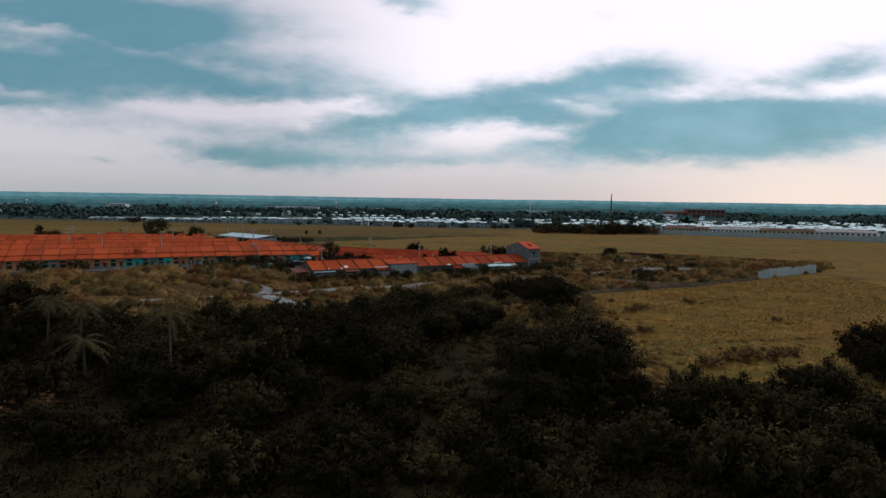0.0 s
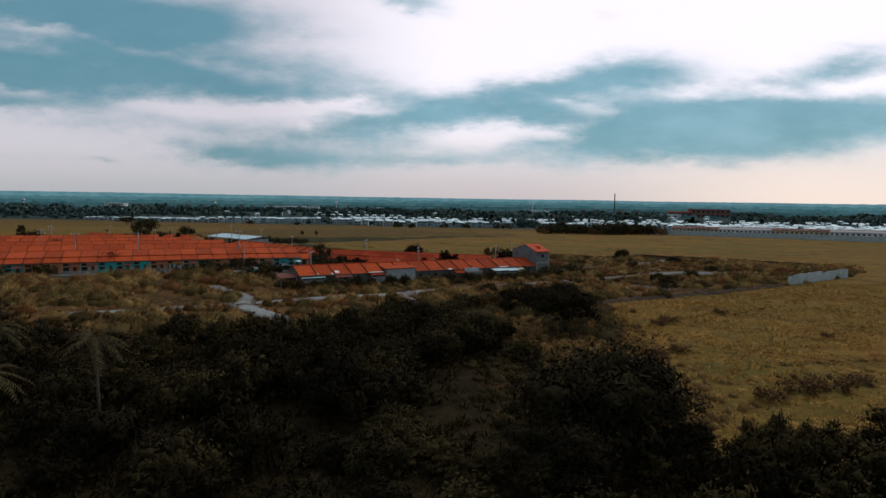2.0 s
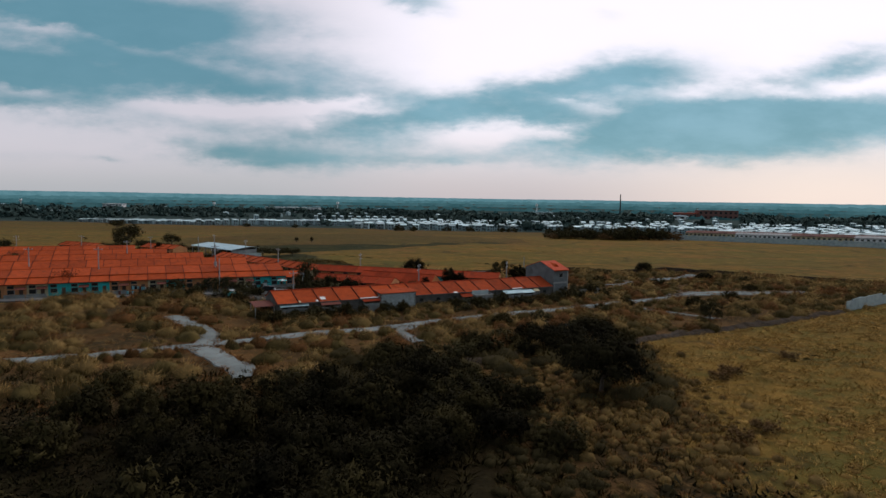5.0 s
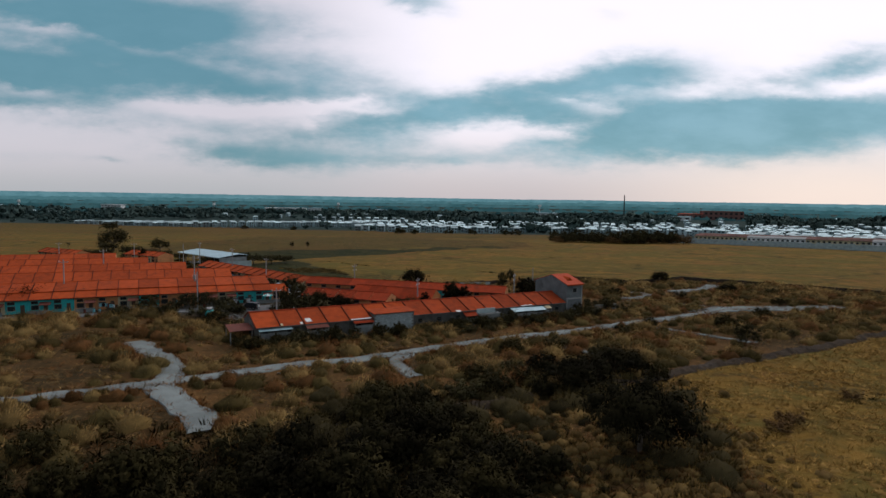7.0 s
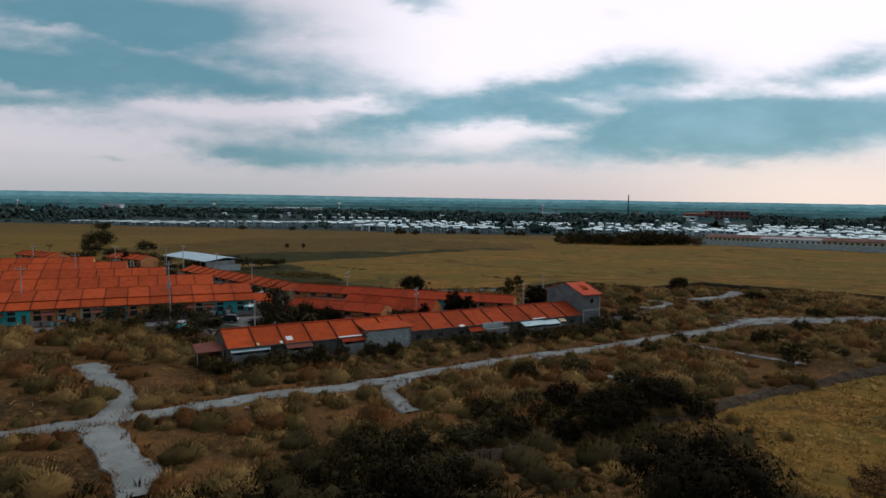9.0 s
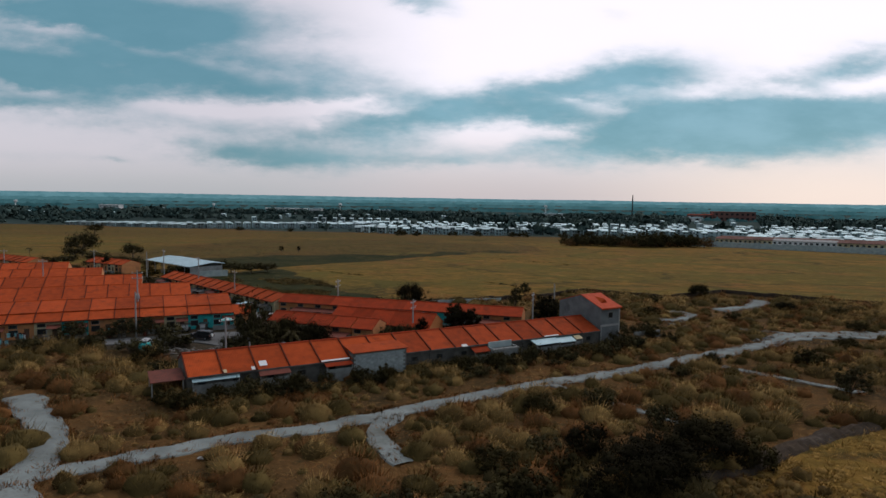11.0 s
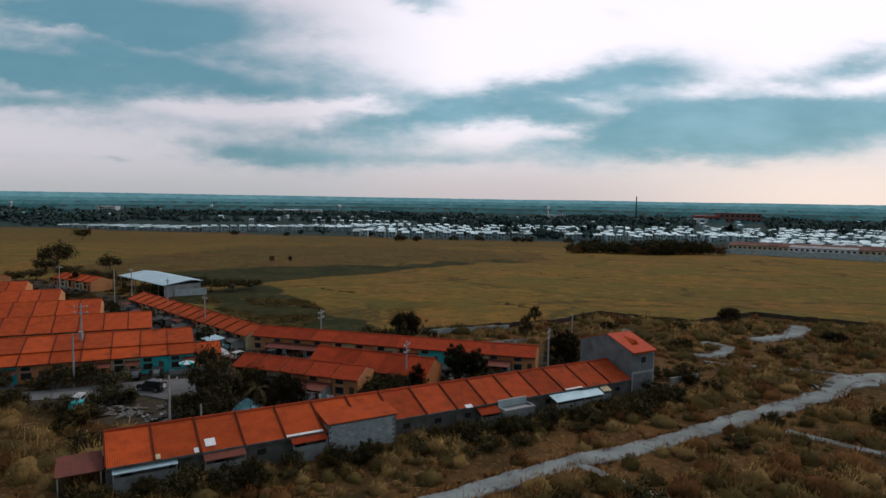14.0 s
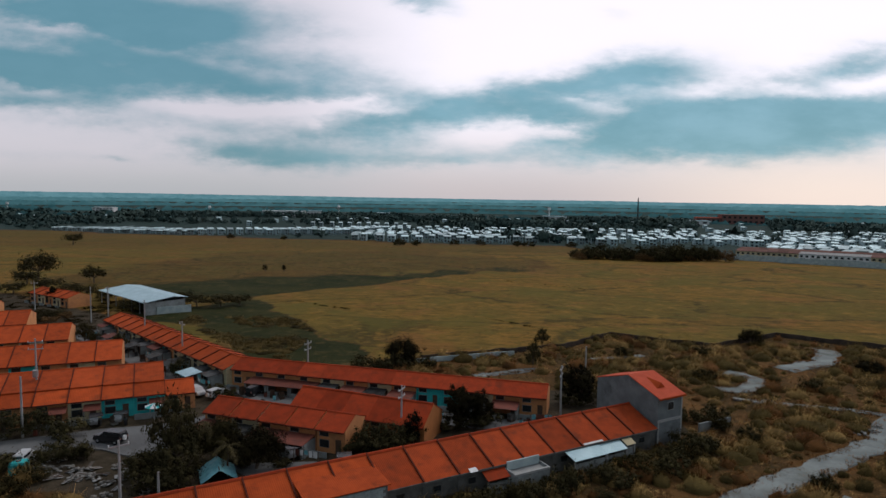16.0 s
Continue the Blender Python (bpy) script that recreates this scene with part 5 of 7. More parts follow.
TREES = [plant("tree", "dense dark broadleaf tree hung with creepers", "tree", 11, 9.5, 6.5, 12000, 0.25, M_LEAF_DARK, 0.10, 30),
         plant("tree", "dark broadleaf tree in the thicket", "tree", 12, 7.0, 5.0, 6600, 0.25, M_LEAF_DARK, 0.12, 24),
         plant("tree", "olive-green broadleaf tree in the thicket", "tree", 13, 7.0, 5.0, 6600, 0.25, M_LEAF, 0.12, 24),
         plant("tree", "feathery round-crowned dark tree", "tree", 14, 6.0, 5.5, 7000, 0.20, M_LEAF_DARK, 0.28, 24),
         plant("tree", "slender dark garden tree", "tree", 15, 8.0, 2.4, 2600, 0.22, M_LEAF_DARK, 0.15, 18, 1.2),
         # the paler leaf colour stands in for haze on this far tree
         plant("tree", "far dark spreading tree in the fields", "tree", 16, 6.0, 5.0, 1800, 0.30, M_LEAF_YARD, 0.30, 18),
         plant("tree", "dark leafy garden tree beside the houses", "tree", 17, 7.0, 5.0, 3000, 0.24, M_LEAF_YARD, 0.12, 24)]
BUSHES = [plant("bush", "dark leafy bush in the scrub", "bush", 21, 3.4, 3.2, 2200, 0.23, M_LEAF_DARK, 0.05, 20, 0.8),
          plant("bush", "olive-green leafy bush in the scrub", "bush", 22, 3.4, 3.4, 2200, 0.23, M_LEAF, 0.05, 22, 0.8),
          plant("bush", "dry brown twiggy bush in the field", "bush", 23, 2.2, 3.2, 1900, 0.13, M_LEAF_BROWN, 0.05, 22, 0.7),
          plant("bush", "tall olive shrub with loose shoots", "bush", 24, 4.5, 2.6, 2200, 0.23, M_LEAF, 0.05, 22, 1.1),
          # far bush, likewise with haze put into its paler leaf colour
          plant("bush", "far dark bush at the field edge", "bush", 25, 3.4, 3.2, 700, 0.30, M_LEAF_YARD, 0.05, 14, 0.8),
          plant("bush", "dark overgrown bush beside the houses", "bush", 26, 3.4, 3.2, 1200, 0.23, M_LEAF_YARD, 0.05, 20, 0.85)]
PALMS = [palm(31, 9.0), palm(32, 5.0), palm(33, 8.2)]
rng = random.Random(9)


def grow(proto, x, y, scale=1.0, tall=1.0):
    m = Matrix.LocRotScale((x, y, ground_z(x, y) - 0.05), Euler((0, 0, rng.uniform(0, 6.28))), (scale, scale, scale * tall))
    return copy_thing(proto, m)


THICKET_TREES = [(0, 15.0, 74.0, 1.35, 1.2), (0, 18.5, 79.0, 1.1, 1.0), (0, 10.0, 67.0, 0.8, 0.7), (1, 22.5, 70.0, 0.8, 0.7), (1, -9.0, 82.0, 1.05, 1.05), (2, -7.0, 89.0, 1.0, 0.95), (1, -14.0, 89.0, 1.0, 1.0), (1, -19.5, 95.0, 1.0, 0.9), (1, -8.0, 98.0, 1.1, 0.9), (1, -4.0, 103.0, 0.9, 0.8), (2, -1.0, 109.0, 0.9, 0.7),
                 (1, -13.0, 105.0, 0.9, 0.8), (1, -26.0, 99.0, 0.8, 0.8), (3, 21.5, 129.0, 1.3, 1.45), (1, 63.0, 91.0, 1.0, 1.15), (1, 60.0, 84.0, 0.9, 0.9), (0, 45.0, 74.0, 0.75, 0.6), (1, -78.0, 119.0, 1.2, 1.1), (1, -84.0, 112.0, 1.2, 1.1), (2, -66.0, 104.0, 1.0, 0.8)]
SCRUB_TREES = [(3, 18.0, 152.5, 0.95, 0.8), (3, 27.5, 160.0, 1.0, 0.85), (3, 22.5, 157.0, 0.9, 0.75), (1, 61.0, 187.5, 0.62, 0.68), (3, 78.0, 291.0, 0.7, 0.7), (3, 90.0, 262.0, 0.7, 0.55)]
VILLAGE_TREES = [(3, -101.0, 208.0, 0.9, 0.9), (1, -64.5, 214.0, 0.6, 0.6), (1, -72.5, 210.0, 0.6, 0.6), (1, -36.5, 206.0, 0.78, 1.5), (1, -34.0, 201.0, 0.7, 0.8), (2, -31.5, 208.0, 0.75, 0.95), (1, -38.5, 201.5, 0.6, 0.6),
                 (1, -26.0, 207.0, 0.55, 0.75), (4, 0.5, 223.0, 1.0, 0.95), (4, 2.5, 224.0, 0.9, 0.75), (4, 21.5, 238.0, 1.25, 0.95), (4, 24.0, 240.0, 1.0, 0.8), (3, -11.0, 259.0, 0.85, 1.05), (1, 17.0, 262.0, 0.4, 0.9), (1, -143.0, 249.0, 1.0, 1.0), (1, 22.0, 284.0, 0.45, 0.7), (1, -54.0, 247.0, 0.45, 0.6)]
VILLAGE_TREES_TOO = [(1, -20.0, 226.0, 0.35, 0.5), (1, -61.0, 215.5, 0.55, 0.6), (1, -38.5, 212.0, 0.6, 0.7), (3, -26.0, 206.3, 0.75, 0.9), (1, -12.5, 213.0, 0.5, 0.6), (1, -9.0, 213.6, 0.55, 0.65),
                     (4, -6.0, 215.0, 0.8, 0.7), (4, 1.0, 223.0, 1.2, 0.85), (4, 4.0, 224.8, 1.1, 0.75), (4, 22.6, 237.0, 1.3, 0.8), (1, -89.0, 275.0, 0.5, 0.75), (1, -76.0, 266.0, 0.5, 0.7)]
FIELD_TREES = [(3, -178.0, 392.0, 1.75, 2.0), (1, -150.0, 385.0, 1.1, 1.2), (4, -95.0, 440.0, 0.6, 0.45), (4, -86.0, 442.0, 0.6, 0.45), (1, -312.0, 637.0, 1.8, 1.6), (1, -120.0, 340.0, 0.8, 0.6), (4, -132.0, 330.0, 1.0, 0.8), (1, -160.0, 340.0, 0.9, 0.8),
               (1, -205.0, 330.0, 1.2, 1.0), (4, -230.0, 360.0, 1.2, 1.0), (3, -99.0, 317.0, 0.9, 0.7), (1, -94.5, 317.5, 0.7, 0.6), (1, -90.0, 331.0, 1.0, 0.8), (3, -84.0, 329.0, 1.0, 0.7), (1, -77.0, 331.0, 1.1, 0.7), (1, -72.0, 335.0, 0.9, 0.6), (1, -160.0, 351.0, 1.0, 0.7), (3, -152.0, 358.0, 1.2, 0.9)]
FIELD_TREES_TOO = [(1, -140.0, 352.0, 1.0, 0.7), (1, -130.0, 346.0, 0.9, 0.7), (3, -172.0, 376.0, 1.3, 1.0), (1, -128.0, 332.0, 0.9, 0.6), (1, -142.0, 338.0, 0.9, 0.6)]
for k, x, y, s, tl in THICKET_TREES + SCRUB_TREES + VILLAGE_TREES + VILLAGE_TREES_TOO + FIELD_TREES + FIELD_TREES_TOO:
    grow(TREES[5 if y > 300 and k < 4 else 6 if y > 170 and k < 2 else k], x, y, s, tl / s)

THICKET_BUSHES = [(1, 28, 53, 1.4), (1, 20, 58, 1.2), (3, 35, 54, 1.2), (0, 6, 52, 1.3), (3, 35, 72, 1.1), (1, 40, 60, 1.3), (1, 47, 58, 1.3), (0, 44, 66, 1.2), (1, 12, 60, 1.0), (3, 2, 60, 1.0),
                  (1, -18, 51, 1.4), (0, -33, 57, 1.4), (1, -27, 84, 1.3), (0, -31, 106, 1.1), (1, -40, 103, 1.2), (1, -41, 86, 1.3), (3, -52, 86, 1.3), (0, -46, 70, 1.4), (0, -30, 70, 1.4), (1, -20, 64, 1.3),
                  (0, -10, 60, 1.2), (3, -5, 68, 1.2), (1, -55, 100, 1.2), (0, -12, 119, 1.2), (1, -22, 126, 1.1)]
THICKET_BUSHES_TOO = [(0, -2, 131, 1.1), (1, 3, 127, 1.2), (0, -8, 127, 1.2), (0, -17, 118, 1.2), (1, -28, 118, 1.2), (0, -3, 143, 0.8), (1, -10, 136, 0.9), (0, 10, 122, 0.9), (1, -36, 116, 1.0), (1, -44, 124, 0.9),
                      (0, 6, 112, 1.2), (1, 12, 108, 1.0), (2, -47, 72, 1.3), (2, -51, 67, 1.3), (2, -44, 66, 1.1), (2, 45, 141, 0.8), (2, 42, 138, 0.7), (2, 46, 96, 1.1), (2, 51, 97, 1.0), (2, 56, 100, 0.8),
                      (2, 40, 92, 0.8), (2, 38, 116, 0.7), (2, 33, 112, 0.7), (2, 70, 130, 0.5)]
SCRUB_BUSHES = [(0, 14, 150, 0.8), (1, 33, 160, 0.9), (2, 60, 152, 0.6), (1, 65, 206, 0.9), (0, 74, 196, 0.7), (1, 80, 220, 0.8), (0, 38, 196, 0.7), (1, 47, 205, 0.6), (0, 20, 178, 0.9), (1, 12, 176, 0.8),
                (0, 27, 172, 0.8), (1, 95, 240, 0.8), (0, 70, 250, 0.8), (1, 52, 256, 0.8), (0, 35, 250, 0.8), (1, 40, 275, 0.8), (0, 60, 278, 0.8), (0, 104, 262, 0.9), (1, 42, 226, 0.7),
                (0, 45, 221, 0.7), (0, 36, 219, 0.6), (0, -30, 178, 0.7), (0, -22, 181, 0.7), (0, -12, 188, 0.7)]
VILLAGE_BUSHES = [(1, 31, 213, 0.6), (0, -33, 175, 0.6), (0, -5, 192, 0.6), (0, 3, 197, 0.6), (0, 12, 202, 0.6), (0, 19, 206, 0.7), (0, 26, 210, 0.7), (1, -39, 176, 0.7), (0, -40, 183, 0.7), (0, -46, 190, 0.8),
                  (1, -52, 196, 0.8), (0, -58, 203, 0.9), (1, -66, 205, 0.8), (0, -74, 200, 0.8), (0, -110, 190, 1.1), (0, -120, 184, 1.2)]
FIELD_BUSHES = [(0, -50, 700, 2.2), (0, -35, 706, 2.0), (0, 0, 730, 1.8), (0, 25, 735, 2.0), (0, 60, 725, 2.0), (0, 70, 720, 2.2), (0, 110, 720, 2.0), (0, -240, 800, 1.8), (0, -180, 790, 1.6)]
YARD_BUSHES = [(5, -55.9, 214.5, 1.0), (5, -53.5, 207.2, 0.8), (5, -51.4, 207.4, 0.9), (5, -49.8, 207.6, 0.55), (5, -53.4, 202.4, 0.6), (5, -51.4, 201.4, 0.5), (5, -67.5, 212.5, 0.7), (5, -35.6, 199.0, 1.1), (5, -33.8, 199.5, 1.0), (5, -38.0, 203.0, 1.0), (5, -39.5, 206.0, 0.8), (5, -39.6, 214.3, 0.8), (5, -36.8, 213.6, 0.9), (5, -34.5, 214.6, 0.8), (5, -28.2, 207.0, 0.6), (5, -23.0, 206.9, 0.5), (5, -14.6, 212.8, 0.8), (5, -12.0, 212.0, 0.9), (5, -10.0, 212.2, 0.9)]
LANE_BUSHES = [(5, -7.4, 213.4, 0.9), (5, -0.9, 222.4, 0.8), (5, 3.2, 223.2, 0.8), (5, 5.6, 225.2, 0.7), (5, 20.5, 236.4, 0.9), (5, 24.8, 236.8, 0.9), (5, 38.6, 229.6, 0.8), (5, 41.0, 229.0, 0.8), (5, 43.6, 229.8, 0.8), (5, 33.6, 216.2, 0.9), (5, 35.8, 216.0, 0.9), (5, -18.9, 256.5, 1.0), (5, -16.3, 254.6, 1.0), (5, -13.4, 254.8, 1.1), (5, -9.8, 256.2, 1.0), (5, -6.0, 258.5, 0.8), (5, -88.0, 277.5, 0.7), (5, -77.5, 267.5, 0.7), (5, -43.8, 238.4, 0.6), (5, -40.0, 234.0, 0.7), (5, -30.0, 196.0, 0.8), (5, -25.5, 197.0, 0.7)]
for k, x, y, s in THICKET_BUSHES + THICKET_BUSHES_TOO + SCRUB_BUSHES + VILLAGE_BUSHES + FIELD_BUSHES + YARD_BUSHES + LANE_BUSHES:
    grow(BUSHES[4 if y > 300 else 5 if y > 165 and k == 0 else k], x, y, s, rng.uniform(0.85, 1.15))
for k in range(46):
    px, py = ROW_A(-3 + 1.85 * k + rng.uniform(-1.2, 1.2), rng.uniform(-5.2, -1.8))
    if rng.random() < 0.88:
        grow(BUSHES[rng.choice((5, 5, 5, 1, 3))], px, py, rng.uniform(0.35, 0.8), rng.uniform(0.65, 1.45))
for k in range(16):
    grow(BUSHES[rng.choice((4, 4, 2))], rng.uniform(-150, -100), rng.uniform(296, 314), rng.uniform(0.5, 0.95), rng.uniform(0.6, 1.0))
for k in range(9):
    px, py = ROW_A(40 + 4.6 * k + rng.uniform(-1.0, 1.0), rng.uniform(-9.5, -4.5))
    grow(BUSHES[rng.choice((5, 5, 1))], px, py, rng.uniform(0.5, 0.85), rng.uniform(0.6, 1.1))
for k in range(46):
    grow(BUSHES[2 if k % 3 == 0 else 4], 86 + 2.2 * k + rng.uniform(-3, 3), 566 + 7 * math.sin(0.2 * k) + rng.uniform(-5, 12), rng.uniform(1.9, 3.0) * (0.7 + 0.3 * ease(0, 12, k)), rng.uniform(0.95, 1.35))
BANK_BUSHES = [(1, -10.2, 146.4, 0.87), (5, -5.0, 145.1, 0.94), (0, -12.7, 136.1, 0.78), (1, -8.1, 135.3, 0.97), (5, -2.1, 136.9, 1.07), (1, 4.6, 157.9, 0.84), (5, 10.3, 161.3, 0.86), (0, 15.8, 161.7, 1.08), (1, 11.9, 156.3, 0.84), (5, 2.1, 147.2, 1.08), (1, 6.9, 150.2, 1.07), (5, 14.0, 151.6, 0.82), (0, 1.2, 135.9, 1.0)]
NEAR_BUSHES = [(0, -9.0, 70.8, 1.04), (0, -4.5, 62.3, 0.95), (1, -1.2, 71.3, 1.05), (0, -5.0, 55.4, 1.04), (1, -0.8, 53.3, 0.9), (0, 3.3, 58.4, 0.88), (1, 2.6, 68.6, 1.02), (1, -9.5, 57.8, 0.96), (0, 4.9, 51.4, 0.89), (0, 8.8, 63.1, 1.15), (1, -4.2, 77.6, 1.1), (0, -10.2, 50.7, 0.86), (0, -6.3, 49.8, 0.92), (0, 10.6, 51.6, 1.13), (5, 9.4, 56.1, 0.99)]
for k, x, y, s in BANK_BUSHES + NEAR_BUSHES:
    grow(BUSHES[k], x, y, s, rng.uniform(0.7, 1.0))
THICKETS = [([(-36, 84), (-4, 80), (0, 100), (6, 118), (5, 136), (-8, 144), (-22, 136), (-38, 120)], 40, (1, 0, 0, 3, 0)),
            ([(4, 46), (60, 46), (66, 70), (30, 78), (12, 66)], 30, (1, 3, 1, 0, 1)),
            ([(-95, 74), (-40, 42), (-8, 46), (-10, 72), (-36, 84), (-40, 112), (-60, 118), (-92, 125)], 48, (0, 0, 0, 3, 0))]
fill = {}
for poly, count, kinds in THICKETS:
    xs, ys = [p[0] for p in poly], [p[1] for p in poly]
    while count:
        x, y = rng.uniform(min(xs), max(xs)), rng.uniform(min(ys), max(ys))
        if inside(x, y, poly):
            sc, tall = rng.uniform(0.8, 1.4), rng.uniform(0.8, 1.3)
            m = Matrix.LocRotScale((x, y, ground_z(x, y) - 0.05), Euler((0, 0, rng.uniform(0, 6.28))), (sc, sc, sc * tall))
            fill.setdefault(kinds[count % 5], []).append(m)
            count -= 1


def mass(proto, places, label):
    """Leafy growth of many tangled bushes, one mesh."""
    src = [o for o in proto.children if o.name.startswith("crown")][0].data
    co, nv = np.empty(len(src.vertices) * 3), np.empty(len(src.loops) * 3)
    src.vertices.foreach_get("co", co)
    src.corner_normals.foreach_get("vector", nv)
    co = np.c_[co.reshape(-1, 3), np.ones(len(src.vertices))]
    v = np.concatenate([co @ np.array(m).T for m in places])[:, :3]
    soft = np.concatenate([nv.reshape(-1, 3) @ np.array(m.to_3x3().inverted()) for m in places])
    me = loose_triangles("thicket_growth", v.reshape(-1, 3, 3), src.materials[0], soft.reshape(-1, 3, 3))
    tagged(new("thicket_growth", me), label, "shrubs", kind="stuff")


for k, places in sorted(fill.items()):
    mass(BUSHES[k], places, "tangled dark leafy growth of the thicket" if k == 0 else "tangled olive leafy growth of the thicket")
for k, x, y, s in ((0, -34.5, 79.5, 1.0), (2, -50, 86, 1.0), (2, -57, 90, 1.0), (1, -46, 80, 1.0), (1, -33, 209, 0.9), (1, -29, 204, 0.8), (0, -190, 372, 0.55)):
    grow(PALMS[k], x, y, s)
for p in TREES + BUSHES + PALMS:
    drop_proto(p)


def blades(name, spots, count, mat, label, category, seed, width=0.16, lean=1.0):
    """Domed clumps of slim blades; a spot is (x, y, height, spread)."""
    rg = np.random.RandomState(seed)
    n = len(spots) * count
    sp = np.repeat(np.array(spots), count, axis=0)
    gz = np.repeat(np.array([ground_z(x, y) for x, y, _, _ in spots]), count)
    a = rg.uniform(0, 2 * math.pi, n)
    q = np.sqrt(rg.uniform(0, 1, n))
    base = np.stack([sp[:, 0] + np.cos(a) * q * sp[:, 3] * 0.45, sp[:, 1] + np.sin(a) * q * sp[:, 3] * 0.45, gz - 0.1], 1)
    b = a + rg.normal(scale=0.6, size=n)
    out = q * sp[:, 3] * rg.uniform(0.5, 1.1, n) * lean
    hh = sp[:, 2] * rg.uniform(0.6, 1.1, n) * np.sqrt(np.maximum(0.06, 1.1 - q * q))
    dirv = np.stack([np.cos(b), np.sin(b), np.zeros(n)], 1)
    c = rg.uniform(0, 2 * math.pi, n)
    w = np.stack([np.cos(c), np.sin(c), np.zeros(n)], 1) * (width * rg.uniform(0.6, 1.4, n))[:, None]
    tip = base + dirv * out[:, None] + np.stack([np.zeros(n), np.zeros(n), hh], 1)
    v = np.empty((n, 3, 3))
    v[:, 0], v[:, 1], v[:, 2] = base - w, base + w, tip
    soft = dirv * (0.9 * q)[:, None] + np.array((0, 0, 0.9)) + rg.normal(scale=0.22, size=(n, 3))
    me = loose_triangles(name, v, mat, soft)
    tagged(new(name, me), label, category, kind="stuff")


ALL_PATHS = [(MAIN_PATH, 1.95)] + [(p, w / 2 + 0.2) for p, w in zip(SIDE_PATHS, TRACK_WIDTHS)]


def open_scrub(x, y):
    z = zones(x, y)
    return max(z) < 0.3 and all(near_line(x, y, p) > w + 0.6 * noise.noise((x * 0.3, y * 0.3, 9.0)) for p, w in ALL_PATHS)


CLEARING = [(-74, 157), (-57, 146), (-51, 157), (-66, 167)]
rng = random.Random(17)
tuft, low, grid = [], [], {}
tries = 0
while len(tuft) < 3300 and tries < 90000:
    tries += 1
    x, y = rng.uniform(-125, 165), rng.uniform(122, 302)
    if not open_scrub(x, y) or inside(x, y, CLEARING):
        continue
    d = noise.noise((x * 0.045, y * 0.045, 1.0)) + 0.5 * noise.noise((x * 0.15, y * 0.15, 2.0))
    if d < rng.uniform(-0.6, 0.2):
        continue
    r = rng.choice((0.7, 0.9, 1.2, 1.5, 1.9, 2.3, 2.7)) * (1.0 + 0.35 * d)
    if r > 1.3 and near_line(x, y, [ROW_A(-4, -7), ROW_A(82, -7)]) < 7:
        r *= 0.8
    if any(near_line(x, y, p) < w / 2 + 0.7 * r for p, w in zip(SIDE_PATHS[4:], TRACK_WIDTHS[4:])):
        continue
    if near_line(x, y, MAIN_PATH) < 1.5 + 0.5 * ease(15, 55, x) + 0.85 * r:
        continue
    key = (int(x // 2.4), int(y // 2.4))
    if grid.get(key, 0) >= 1 + (r < 0.95):
        continue
    grid[key] = grid.get(key, 0) + 1
    tuft.append((x, y, min(2.7, r * rng.uniform(0.85, 1.2)), r * 1.1))
    for _ in range(rng.choice((0, 0, 1, 1))):
        qx, qy, qr = x + rng.uniform(-2.6, 2.6), y + rng.uniform(-2.6, 2.6), rng.uniform(0.4, 0.8)
        if open_scrub(qx, qy):
            tuft.append((qx, qy, qr, qr * 1.1))


# tall growth on the near side of the track
for (ax, ay), (bx, by) in zip(MAIN_PATH, MAIN_PATH[1:]):
    m = math.hypot(bx - ax, by - ay)
    for k in range(int(m * 0.9)):
        u, off = rng.random(), rng.uniform(2.7, 6.5)
        x, y = ax + (bx - ax) * u + (by - ay) / m * off, ay + (by - ay) * u - (bx - ax) / m * off
        if bx < 60 and open_scrub(x, y) and not inside(x, y, CLEARING) and noise.noise((x * 0.09, y * 0.09, 21.0)) > -0.12:
            r = rng.uniform(1.0, 1.6)
            if all(near_line(x, y, p) > w / 2 + r for p, w in zip(SIDE_PATHS, TRACK_WIDTHS)):
                tuft.append((x, y, r * rng.uniform(1.2, 1.6), r))


# tall growth along the rear of the first row
for k in range(120):
    x, y = ROW_A(rng.uniform(-5, 84), rng.uniform(-8.5, -1.6))
    if open_scrub(x, y):
        r = rng.uniform(0.8, 1.6)
        tuft.append((x, y, r * rng.uniform(1.0, 1.5), r))


